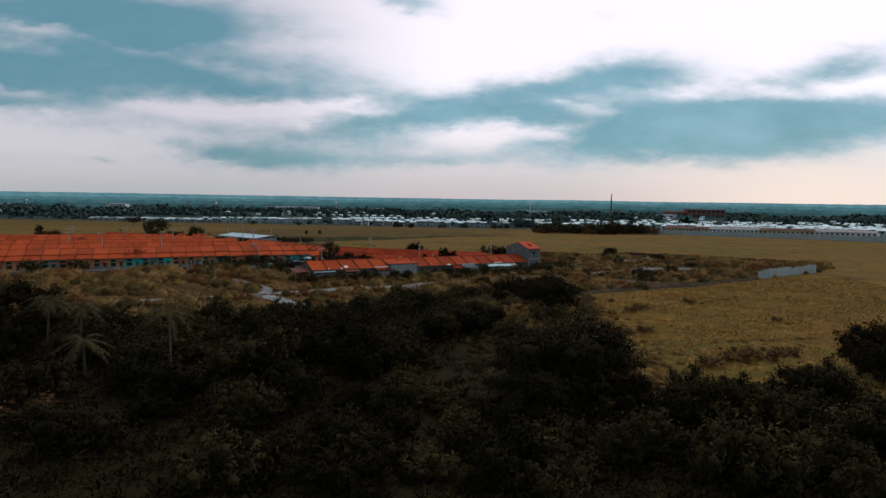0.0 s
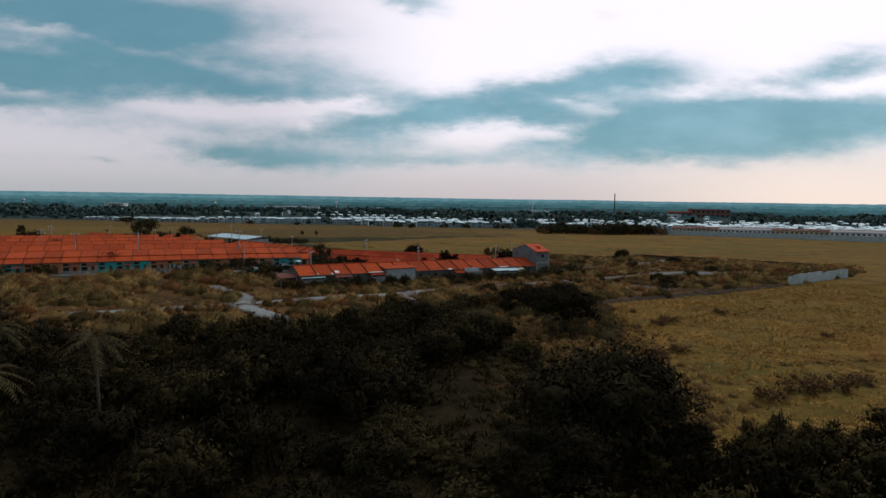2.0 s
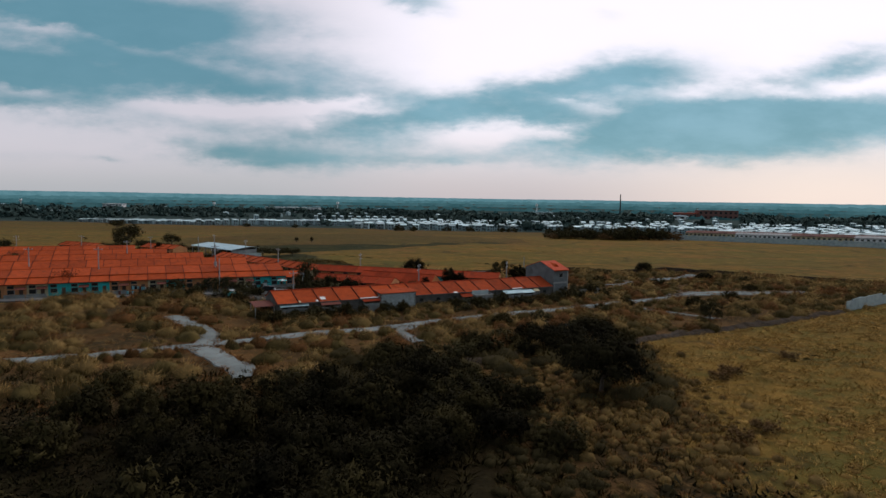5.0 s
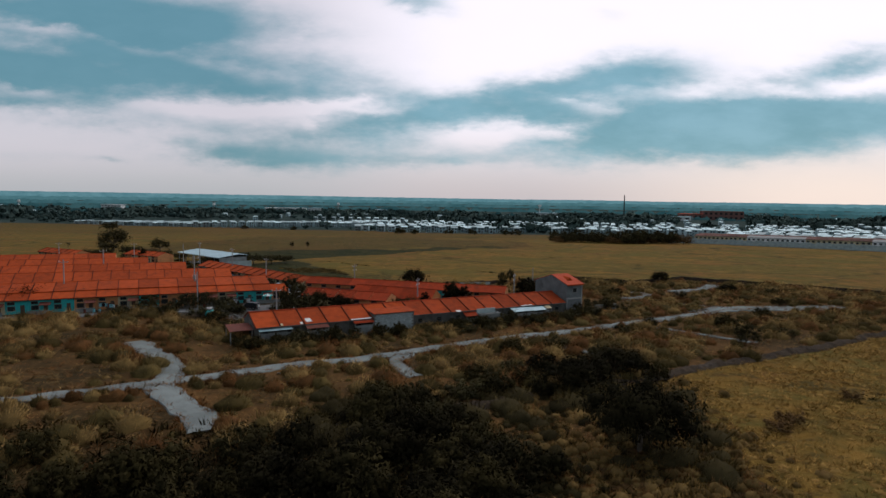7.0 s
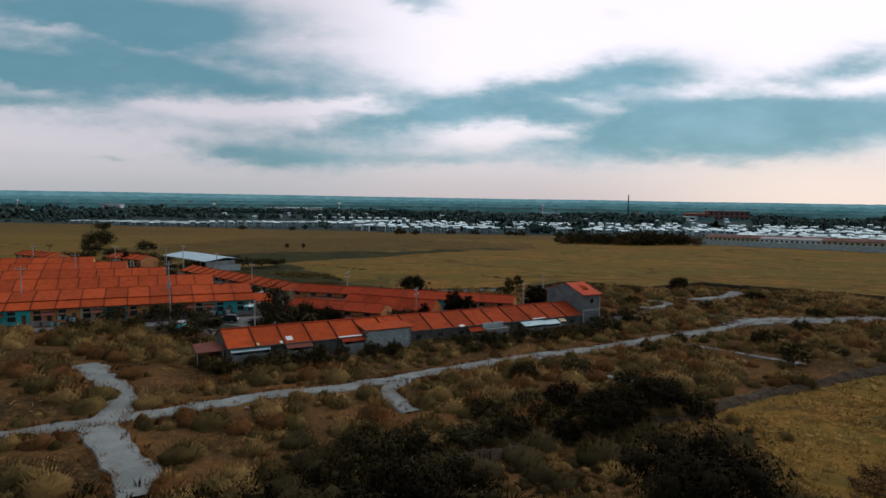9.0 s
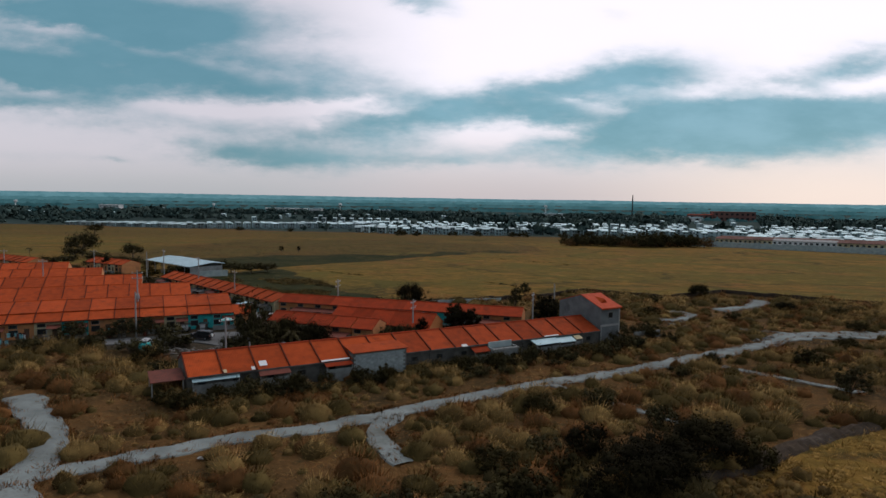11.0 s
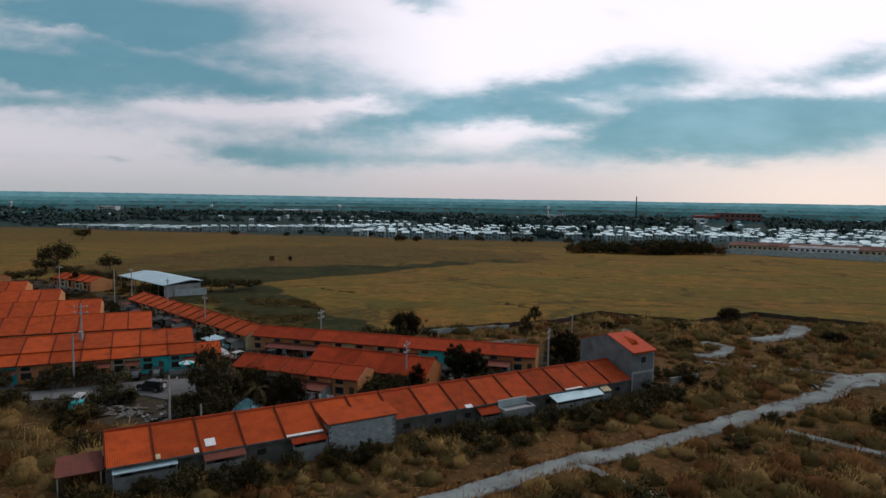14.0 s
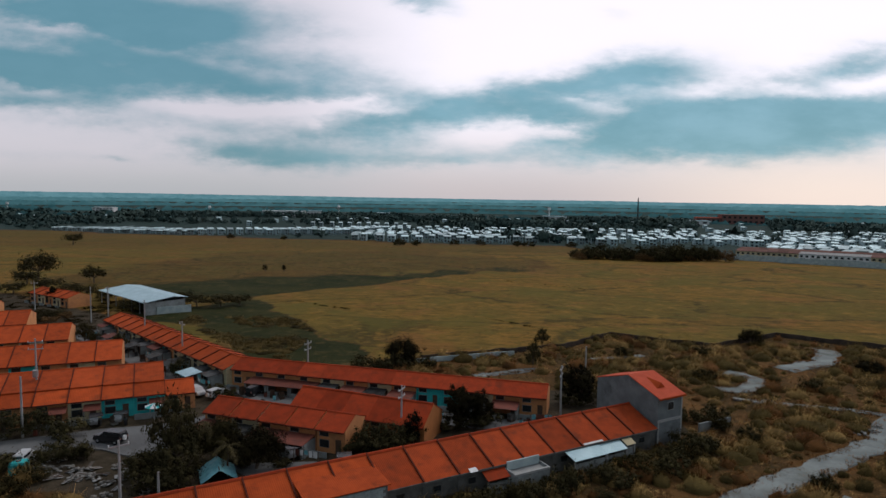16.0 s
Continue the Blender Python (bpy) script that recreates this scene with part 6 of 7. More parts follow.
def domes(name, spots, hairs, mat, label, seed, heart_mat=None):
    """Domed tussocks: a rounded heart of packed stems, coloured darker for inner shade, with slim blades standing out
    of it.
    """
    rg = np.random.RandomState(seed)
    sp = np.array(spots)
    gz = np.array([ground_z(x, y) for x, y, _, _ in spots])
    m, (rings, segs) = len(sp), (4, 9) if hairs > 150 else (3, 7)
    verts, faces = [], []
    for i in range(m):
        b = len(verts)
        for j in range(rings):
            e = (j / (rings - 0.55)) * math.pi / 2
            for k in range(segs):
                f = 2 * math.pi * (k + 0.5 * (j % 2)) / segs
                w = 0.88 + 0.40 * noise.noise((sp[i, 0] + 1.3 * math.cos(f), sp[i, 1] + 1.3 * math.sin(f), e))
                verts.append((sp[i, 0] + sp[i, 3] * 0.86 * w * math.cos(e) * math.cos(f), sp[i, 1] + sp[i, 3] * 0.86 * w * math.cos(e) * math.sin(f), gz[i] - 0.15 + sp[i, 2] * 0.68 * w * math.sin(e)))
        for j in range(rings - 1):
            for k in range(segs):
                faces.append((b + j * segs + k, b + j * segs + (k + 1) % segs, b + (j + 1) * segs + (k + 1) % segs, b + (j + 1) * segs + k))
        faces.append(tuple(b + (rings - 1) * segs + k for k in range(segs)))
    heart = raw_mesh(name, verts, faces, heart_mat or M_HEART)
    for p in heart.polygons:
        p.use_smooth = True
    tagged(new("grass_heart", heart), "brown tussock hearts, inner shade put into the colour", "grass", kind="stuff")
    n = m * hairs
    r = np.repeat(sp, hairs, axis=0)
    z0 = np.repeat(gz, hairs)
    f, e = rg.uniform(0, 2 * math.pi, n), np.arcsin(rg.uniform(0.02, 1.0, n))
    nrm = np.stack([np.cos(e) * np.cos(f), np.cos(e) * np.sin(f), np.sin(e)], 1)
    base = np.stack([r[:, 0], r[:, 1], z0 - 0.15], 1) + nrm * np.stack([r[:, 3], r[:, 3], r[:, 2]], 1) * rg.uniform(0.56, 0.80, (n, 1))
    way = nrm * np.array((0.75, 0.75, 0.6)) + np.array((0.10, -0.05, 0.38)) + rg.normal(scale=0.30, size=(n, 3))
    tip = base + way * (0.27 * r[:, 3] * rg.uniform(0.5, 1.5, n) + 0.12)[:, None]
    c = rg.uniform(0, 2 * math.pi, n)
    w = np.stack([np.cos(c), np.sin(c), np.zeros(n)], 1) * (0.018 * rg.uniform(0.6, 1.5, n) * (0.7 + 0.3 * r[:, 3]))[:, None]
    v = np.empty((n, 3, 3))
    v[:, 0], v[:, 1], v[:, 2] = base - w, base + w, tip
    soft = nrm + np.array((0, 0, 0.15)) + rg.normal(scale=0.2, size=(n, 3))
    me = loose_triangles(name, v, mat, soft)
    tagged(new(name, me), label, "grass", kind="stuff")


def weedy(q):
    """The low ground before the bank, under coarse dark weeds."""
    return q[1] < 150 + 0.25 * q[0] + 9 * noise.noise((q[0] * 0.06, q[1] * 0.06, 8.0)) and q[0] > -18


kinds = ((M_TUSSOCK, "tall domed tan grass tussocks in the scrub"), (M_TUSSOCK_OLIVE, "tall domed olive grass tussocks in the scrub"), (M_TUSSOCK_RUST, "rusty brown dry grass tussocks in the scrub"))
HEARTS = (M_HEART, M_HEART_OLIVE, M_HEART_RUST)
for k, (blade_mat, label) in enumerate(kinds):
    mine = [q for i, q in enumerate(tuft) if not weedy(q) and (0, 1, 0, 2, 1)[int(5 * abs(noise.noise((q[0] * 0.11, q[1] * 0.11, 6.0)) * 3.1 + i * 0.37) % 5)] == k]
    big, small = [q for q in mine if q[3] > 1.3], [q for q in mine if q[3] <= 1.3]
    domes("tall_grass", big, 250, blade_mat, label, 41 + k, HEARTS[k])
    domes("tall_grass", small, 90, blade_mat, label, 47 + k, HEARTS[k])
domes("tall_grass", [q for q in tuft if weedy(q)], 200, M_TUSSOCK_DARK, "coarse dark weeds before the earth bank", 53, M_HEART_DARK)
while len(low) < 8200:
    x, y = rng.uniform(-120, 160), rng.uniform(112, 300)
    if open_scrub(x, y):
        low.append((x, y, rng.uniform(0.2, 0.6), rng.uniform(0.8, 1.7)))
blades("short_grass", low[:5200], 14, M_TUSSOCK_RUST, "short rusty dry grass in the scrub", "grass", 42, 0.035, 1.4)
blades("short_grass", low[5200:], 14, M_TUSSOCK, "short tan dry grass in the scrub", "grass", 142, 0.035, 1.4)
verge = []
for pts, wide in ALL_PATHS:
    for (ax, ay), (bx, by) in zip(pts, pts[1:]):
        m = math.hypot(bx - ax, by - ay)
        for k in range(int(m * 5)):
            u, off = rng.random(), rng.choice((-1, 1)) * (wide - 0.35 + rng.gauss(0.0, 0.45))
            verge.append((ax + (bx - ax) * u - (by - ay) / m * off, ay + (by - ay) * u + (bx - ax) / m * off, rng.uniform(0.25, 0.9), rng.uniform(0.4, 1.1)))
blades("verge_grass", verge, 22, M_TUSSOCK_RUST, "dry grass along the edges of the tracks", "grass", 143, 0.05, 1.3)
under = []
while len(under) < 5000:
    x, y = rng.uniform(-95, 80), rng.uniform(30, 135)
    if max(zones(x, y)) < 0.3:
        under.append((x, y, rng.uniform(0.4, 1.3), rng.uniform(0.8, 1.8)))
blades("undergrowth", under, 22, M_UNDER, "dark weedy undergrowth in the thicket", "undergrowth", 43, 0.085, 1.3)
def shrub_layer():
    """Low leafy cover between the trees of the thicket."""
    rg = np.random.RandomState(61)
    cs = []
    polys = [t[0] for t in THICKETS]
    while len(cs) < 60000:
        x, y = rg.uniform(-95, 70), rg.uniform(42, 146)
        if not any(inside(x, y, p) for p in polys):
            continue
        top = max(0.15, 1.1 + 1.3 * noise.noise((x * 0.3, y * 0.3, 12.0)) + 0.6 * noise.noise((x * 0.9, y * 0.9, 3.0)))
        cs.append((x, y, ground_z(x, y) + top * (1 - 0.6 * rg.uniform() ** 2)))
    n = rg.normal(size=(len(cs), 3)) + np.array((0, 0, 0.9))
    n /= np.linalg.norm(n, axis=1)[:, None]
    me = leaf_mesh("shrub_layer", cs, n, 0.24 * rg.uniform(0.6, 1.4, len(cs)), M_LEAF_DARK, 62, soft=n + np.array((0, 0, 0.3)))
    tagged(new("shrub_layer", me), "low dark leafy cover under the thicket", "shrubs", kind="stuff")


shrub_layer()
# coarse hummocky grass between the thicket and the golden field
meadow, hummock = [], []
while len(meadow) < 1500:
    x, y = rng.uniform(3, 42), rng.uniform(82, 158)
    if beyond(x, y, FIELD_SIDE) or x > 34 + 0.06 * (y - 120) + rng.gauss(0, 3) or rng.random() > ease(2, 12, x):
        continue
    r = rng.choice((0.5, 0.6, 0.8, 1.0, 1.2)) * (1 + 0.4 * noise.noise((x * 0.15, y * 0.15, 4.0)))
    meadow.append((x, y, r * rng.uniform(0.9, 1.3), r))
for k, (blade_mat, label) in enumerate(((M_TUSSOCK_RUST, "rusty coarse grass beside the golden field"), (M_MEADOW, "dull golden coarse grass beside the field"), (M_TUSSOCK_DARK, "dark olive coarse grass near the thicket"))):
    mine = [q for i, q in enumerate(meadow) if (2 if q[0] + 0.25 * (q[1] - 110) < 12 + 3 * (i % 3) else (0, 1, 1)[int(3 * abs(noise.noise((q[0] * 0.1, q[1] * 0.1, 16.0)) * 2.3 + i * 0.21) % 3)]) == k]
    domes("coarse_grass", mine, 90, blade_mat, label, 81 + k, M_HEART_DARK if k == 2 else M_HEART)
while len(hummock) < 2600:
    x, y = rng.uniform(24, 112), rng.uniform(74, 205)
    if zones(x, y)[0] > 0.5 and noise.noise((x * 0.09, y * 0.16, 14.0)) > rng.uniform(-0.5, 0.4):
        r = rng.uniform(0.45, 0.95)
        hummock.append((x, y, r * rng.uniform(0.35, 0.6), r))
domes("field_hummock", hummock, 40, M_STRAW, "low golden hummocks of field grass", 91, M_MEADOW)
straw = []
while len(straw) < 11000:
    x, y = rng.uniform(18, 135), rng.uniform(60, 215)
    if zones(x, y)[0] > 0.5 and y < 210:
        s = 1 + 0.7 * noise.noise((x * 0.12, y * 0.3, 7.0))
        straw.append((x, y, rng.uniform(0.35, 0.7) * s, rng.uniform(0.6, 1.2) * s))
blades("field_grass", straw, 12, M_STRAW, "golden dry grass of the field", "grass", 44, 0.04, 1.7)

# ---------------------------------------------------------------- far settlement
FAR_GROUP = "white houses of the far settlement"


def far_house(label, w, dep, h, kind_roof):
    t = thing("white_house", label, "house", FAR_GROUP)
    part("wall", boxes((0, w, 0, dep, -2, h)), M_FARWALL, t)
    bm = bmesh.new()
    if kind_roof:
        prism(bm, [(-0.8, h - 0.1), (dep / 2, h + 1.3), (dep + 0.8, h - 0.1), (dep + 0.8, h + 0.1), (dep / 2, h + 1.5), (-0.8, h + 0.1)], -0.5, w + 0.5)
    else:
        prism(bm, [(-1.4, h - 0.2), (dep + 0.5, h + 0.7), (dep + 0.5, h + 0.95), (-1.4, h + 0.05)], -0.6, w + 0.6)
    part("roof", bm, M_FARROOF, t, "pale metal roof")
    for x in (0.12 * w, 0.60 * w):
        part("window", boxes((x, x + 0.26 * w, -0.06, 0.05, h * 0.60, h * 0.84)), M_GLASS, t)
    part("window", boxes((0.14 * w, 0.42 * w, -0.06, 0.05, h * 0.12, h * 0.36)), M_GLASS, t)
    part("door", boxes((0.62 * w, 0.78 * w, -0.06, 0.05, -0.2, h * 0.36)), M_DOOR, t)
    part("wall", boxes((-0.1, w * 0.45, -0.9, 0.0, h * 0.40, h * 0.50)), M_CONCRETE, t, "grey canopy slab")
    return t


WHITES = [far_house("white two-storey house with pale roof", 7.4, 8, 6.4, 0), far_house("white gabled house with pale roof", 7.0, 8, 5.6, 1), far_house("narrow white two-storey house", 5.6, 9, 7.2, 0)]
rng = random.Random(23)


def place_far(k, x, y, ang, tall=1.0):
    copy_thing(WHITES[k], pose(x, y, ground_z(x, y), 0, 0, ang) @ Matrix.Diagonal((1, 1, tall, 1)))


REAR = []
for j in range(11):
    y0 = 788 + j * 33
    for i in range(21):
        x = -128 + i * 14.5 + rng.uniform(-2, 2) + 6 * (j % 2) + 0.12 * (y0 - 788)
        if rng.random() < 0.9:
            spot = (x, y0 + rng.uniform(-3, 3) + 26 * ease(-60, -128, x), rng.uniform(-5, 3))
            if j < 5:
                place_far(rng.choice((0, 0, 1, 2)), *spot)
            else:
                REAR.append(spot)
for j in range(4):
    for i in range(21):
        spot = (-326 + i * 9.8 + 12 * j, 862 + i * 6.9 + j * 34, 26 + rng.uniform(-4, 4))
        if j < 2:
            place_far(rng.choice((0, 2, 2)), *spot)
        else:
            REAR.append(spot)
for j in range(3):
    for i in range(24 - 3 * j):
        place_far((1, 0, 2)[i % 3], -535 + i * 9.2 + 30 * j, 958 - i * 3.8 + 21 * j + rng.uniform(-4, 4), -20, 0.72)
for i in range(11):
    place_far(2, -240 + i * 15.5, 1180 + rng.uniform(-8, 8), 0)
for j in range(7):
    for i in range(16):
        x, y = local(-44.4, 214, 606)(i * 13.5 - 6 * j, 58 + j * 21)
        spot = (x + rng.uniform(-3, 3), y + rng.uniform(-3, 3), -44 + rng.uniform(-6, 6))
        if j < 4:
            place_far(rng.choice((0, 1, 1, 2)), *spot)
        else:
            REAR.append(spot)
for j in range(11):
    y0 = 800 + j * 34
    for i in range(46):
        x = 150 + 0.25 * (y0 - 800) + i * 14 + rng.uniform(-3, 3)
        if x < 0.70 * y0 and rng.random() < 0.78 and i % 7 != (j // 2) % 7:
            REAR.append((x, y0 + rng.uniform(-4, 4), rng.uniform(-16, 4)))
for k in range(60):
    y = rng.uniform(1180, 1610)
    REAR.append((rng.uniform(-0.75, 0.75) * y, y, rng.uniform(-30, 30)))
verts, faces, tints = [], [], []
for x, y, ang in REAR:
    at, z, w, dep, h = local(ang, x, y), ground_z(x, y), rng.uniform(5.5, 9), 8.0, rng.uniform(5, 7.4)
    b = len(verts)
    for v, zz in ((0, -2), (dep, -2), (dep, h), (-1.0, h - 0.2), (dep + 0.5, h + 0.8)):
        for u in (0, w):
            verts.append((*at(u, v), z + zz))
    verts += [(*at(0, 0), z + h), (*at(w, 0), z + h)]
    faces += [(b, b + 1, b + 11, b + 10), (b + 1, b + 3, b + 5, b + 11), (b + 2, b, b + 10, b + 4), (b + 6, b + 7, b + 9, b + 8)]
    tints += [0, 0, 0, 1]
    for u0, v0, z0 in ((0.12, -0.06, 0.58), (0.60, -0.06, 0.58), (0.14, -0.06, 0.12), (0.62, -0.06, 0.02)):
        c = len(verts)
        verts += [(*at(w * (u0 + du), v0), z + h * (z0 + dz)) for du, dz in ((0, 0), (0.26, 0), (0.26, 0.26), (0, 0.26))]
        faces.append((c, c + 1, c + 2, c + 3))
        tints.append(2)
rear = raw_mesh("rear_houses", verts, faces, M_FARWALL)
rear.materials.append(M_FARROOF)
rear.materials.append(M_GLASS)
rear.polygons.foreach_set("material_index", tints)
tagged(new("rear_houses", rear), "crowded pale houses deep in the far settlement", "houses", kind="stuff")
for p in WHITES:
    drop_proto(p)


def terrace(label):
    t = thing("terrace_house", label, "house", "terraced houses behind the wall")
    part("wall", boxes((0, 7.0, 0, 8, -2, 6.2)), M_CREAM if "cream" in label else M_WHITE, t)
    bm = bmesh.new()
    prism(bm, [(-0.7, 6.1), (4, 7.4), (8.7, 6.1), (8.7, 6.3), (4, 7.6), (-0.7, 6.3)], -0.05, 7.05)
    part("roof", bm, M_TERRACE_ROOF if "red" in label else M_CONCRETE, t)
    for x in (0.8, 4.2):
        part("window", boxes((x, x + 1.8, -0.06, 0.05, 3.9, 5.3)), M_GLASS, t)
    part("door", boxes((4.4, 5.6, -0.06, 0.05, -0.2, 2.2)), M_DOOR, t)
    return t


TERR = [terrace("cream terraced house with a dull red roof"), terrace("white terraced house with a grey roof")]
for i in range(72):
    q = local(-44.4, 206, 596)((i % 24) * 7.1 - 5 * (i // 24), 6 + 17 * (i // 24))
    copy_thing(TERR[(i // 6) % 2 if i < 24 else 0], pose(q[0], q[1], ground_z(*q), 0, 0, -44.4))
for p in TERR:
    drop_proto(p)
boundary_wall("boundary_wall", [(200, 592), (250, 543), (300, 494), (360, 435), (430, 366)], 4.2, M_PALEWALL, "long pale grey wall before the terraces", 12, 0.4)


# ---------------------------------------------------------------- far landmarks
def slab_building(name, label, x, y, w, dep, h, wall_mat, roof_mat, floors, bays, ang=0):
    t = thing(name, label, "building")
    part("wall", boxes((0, w, 0, dep, -4, h)), wall_mat, t)
    part("roof", boxes((-1, w + 1, -1, dep + 1, h, h + 1.2)), roof_mat, t)
    for f in range(floors):
        for b in range(bays):
            x0 = (b + 0.25) * w / bays
            part("window", boxes((x0, x0 + 0.5 * w / bays, -0.15, 0.1, (f + 0.3) * h / floors, (f + 0.75) * h / floors)), M_GLASS, t)
    t.matrix_basis = pose(x, y, ground_z(x, y), 0, 0, ang)


slab_building("red_building", "large brick-red building with a flat dark roof", 600, 1555, 90, 36, 20, M_BRICKRED, M_TERRACE_ROOF, 2, 8, -8)
slab_building("red_building", "lower red annex with a pink roof", 548, 1562, 50, 30, 13, M_BRICKRED, M_ROOF_PINK, 1, 5, -8)
slab_building("white_building", "white block far off among trees", -848, 1594, 48, 22, 14, M_WHITE, M_WHITE, 3, 6)
slab_building("white_building", "long white block far off among trees", -449, 1600, 96, 26, 12, M_WHITE, M_WHITE, 2, 9)
slab_building("white_building", "long pale block far off among trees", -45, 1600, 88, 26, 8, M_WHITE, M_SHEET, 1, 9)
for k, (x, y, w, h) in enumerate(((-1130, 1590, 30, 10), (-845, 1600, 34, 9), (-730, 1600, 27, 9), (209, 1600, 52, 9), (480, 1500, 70, 8), (-185, 1600, 32, 11), (630, 1600, 44, 9), (-344, 1600, 29, 13))):
    slab_building("white_building", "small pale building far off among trees", x, y, w, 20, h, M_WHITE, M_SHEET, 1, 4)
for x, y, h in ((-1050, 1595, 20), (-270, 1600, 24), (221, 1605, 27), (-574, 1600, 18)):
    t = thing("water_tower", "white water tower far off", "water tower")
    bm = bmesh.new()
    tube(bm, (0, 0, -4), (0, 0, h), 2.2, 1.8, 8)
    part("shaft", bm, M_WHITE, t)
    bm = bmesh.new()
    tube(bm, (0, 0, h), (0, 0, h + 3), 2.0, 7.0, 12)
    tube(bm, (0, 0, h + 3), (0, 0, h + 8), 7.0, 5.0, 12)
    part("tank", bm, M_WHITE, t)
    t.matrix_basis = pose(x, y, ground_z(x, y)) @ Matrix.Diagonal((0.55, 0.55, 0.85, 1.0))
mast = thing("radio_mast", "tall thin dark lattice radio mast", "mast")
bm = bmesh.new()
for a in range(3):
    c, s = math.cos(a * 2.094), math.sin(a * 2.094)
    tube(bm, (1.8 * c, 1.8 * s, -4), (0.7 * c, 0.7 * s, 56), 0.7, 0.55, 5)
part("leg", bm, M_WIRE, mast)
bm = bmesh.new()
for k in range(18):
    z, r = k * 3, 1.8 - 1.1 * k / 18
    for a in range(3):
        c, s, c2, s2 = math.cos(a * 2.094), math.sin(a * 2.094), math.cos((a + 1) * 2.094), math.sin((a + 1) * 2.094)
        tube(bm, (r * c, r * s, z), (r * c2, r * s2, z + 3), 0.18, 0.18, 4)
part("lattice", bm, M_WIRE, mast)
mast.matrix_basis = pose(425, 1600, ground_z(425, 1600))


def far_woods():
    """Countless far trees, each a ragged tuft of leaf clumps."""
    rg = np.random.RandomState(77)
    cs, ns, ss, fs = [], [], [], []
    made = 0
    while made < 4300:
        y = 640 + 980 * rg.uniform()
        x = rg.uniform(-0.82, 0.82) * y
        if not zones(x, y)[2]:
            continue
        if y < 800 and x > 0 or (y > 1150 and 0.345 < x / y < 0.45):
            continue
        if x < -150 and y < 1300 and rg.uniform() < (0.92 if y < 1120 else 0.5):
            continue
        town = (60 < x < 780 and y < 1190) or (-150 < x < 330 and 775 < y < 1170) or (-560 < x < -60 and 850 < y < 1210) or (x > 190 and abs(y - 596 + 0.98 * (x - 206) - 110) < 140 and x < 560)
        if town and rg.uniform() < 0.945:
            continue
        if noise.noise((x * 0.004, y * 0.004, 4.0)) < rg.uniform(-0.35, 0.1):
            continue
        h = rg.choice((4, 5, 6, 7, 9, 13)) * rg.uniform(0.8, 1.2) * (1 + 0.35 * noise.noise((x * 0.01, y * 0.01, 8.0)))
        r = h * rg.uniform(0.5, 0.9)
        k = 40
        v = rg.normal(size=(k, 3))
        v /= np.linalg.norm(v, axis=1)[:, None]
        p = np.array((x, y, ground_z(x, y) + h * 0.55)) + v * np.array((r, r, h * 0.45)) * rg.uniform(0.5, 1.0, size=(k, 1))
        cs.append(p)
        ns.append(v + rg.normal(scale=0.5, size=(k, 3)))
        fs.append(v + np.array((0, 0, 0.3)))
        ss.append(r * rg.uniform(0.24, 0.50, size=k))
        made += 1
    n = np.concatenate(ns)
    n /= np.linalg.norm(n, axis=1)[:, None]
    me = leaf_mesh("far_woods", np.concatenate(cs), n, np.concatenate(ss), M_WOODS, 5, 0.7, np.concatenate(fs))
    tagged(new("far_woods", me), "distant dark tree belts tinted teal with painted haze", "woods", kind="stuff")


far_woods()


def far_ridge(dist, low, high, rough, dark, light, label, tilt=0.0):
    """A line of woods or hills, its haze painted as a glowing colour, so far off that it does not shift."""
    verts, faces = [], []
    n = 1500
    for i in range(n + 1):
        a = radians(-50 + 100 * i / n)
        x, y = dist * math.sin(a), dist * math.cos(a)
        h = low + (high - low) * (0.5 + 0.5 * noise.noise((i * 0.006, dist, 0))) + rough * noise.noise((i * 0.11, dist, 5)) + 0.6 * rough * max(-0.2, noise.noise((i * 0.45, dist, 9))) + tilt * ease(10, -40, math.degrees(a))
        verts += [(x, y, -40), (x, y, h)]
        if i:
            faces.append((2 * i - 2, 2 * i, 2 * i + 1, 2 * i - 1))
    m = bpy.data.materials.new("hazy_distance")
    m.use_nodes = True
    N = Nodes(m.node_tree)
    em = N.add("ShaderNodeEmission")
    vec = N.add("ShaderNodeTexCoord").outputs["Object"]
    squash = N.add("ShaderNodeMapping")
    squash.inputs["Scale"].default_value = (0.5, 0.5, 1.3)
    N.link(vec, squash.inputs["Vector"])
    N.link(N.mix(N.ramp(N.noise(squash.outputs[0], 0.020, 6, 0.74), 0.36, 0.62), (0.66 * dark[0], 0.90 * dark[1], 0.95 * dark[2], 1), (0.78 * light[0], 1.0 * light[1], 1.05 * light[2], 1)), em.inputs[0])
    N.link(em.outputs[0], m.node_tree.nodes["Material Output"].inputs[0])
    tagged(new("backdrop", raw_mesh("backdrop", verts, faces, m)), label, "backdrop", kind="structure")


# each farther belt glows paler, haze being put into its colour
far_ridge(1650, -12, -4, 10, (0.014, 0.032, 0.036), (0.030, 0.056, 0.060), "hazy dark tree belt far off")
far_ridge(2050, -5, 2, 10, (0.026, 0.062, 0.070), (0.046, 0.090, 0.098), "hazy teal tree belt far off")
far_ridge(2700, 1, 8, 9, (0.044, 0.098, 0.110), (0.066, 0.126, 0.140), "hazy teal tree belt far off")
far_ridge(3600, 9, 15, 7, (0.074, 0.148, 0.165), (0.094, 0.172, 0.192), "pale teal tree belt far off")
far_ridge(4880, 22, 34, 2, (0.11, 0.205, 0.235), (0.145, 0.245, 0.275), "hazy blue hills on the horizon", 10)


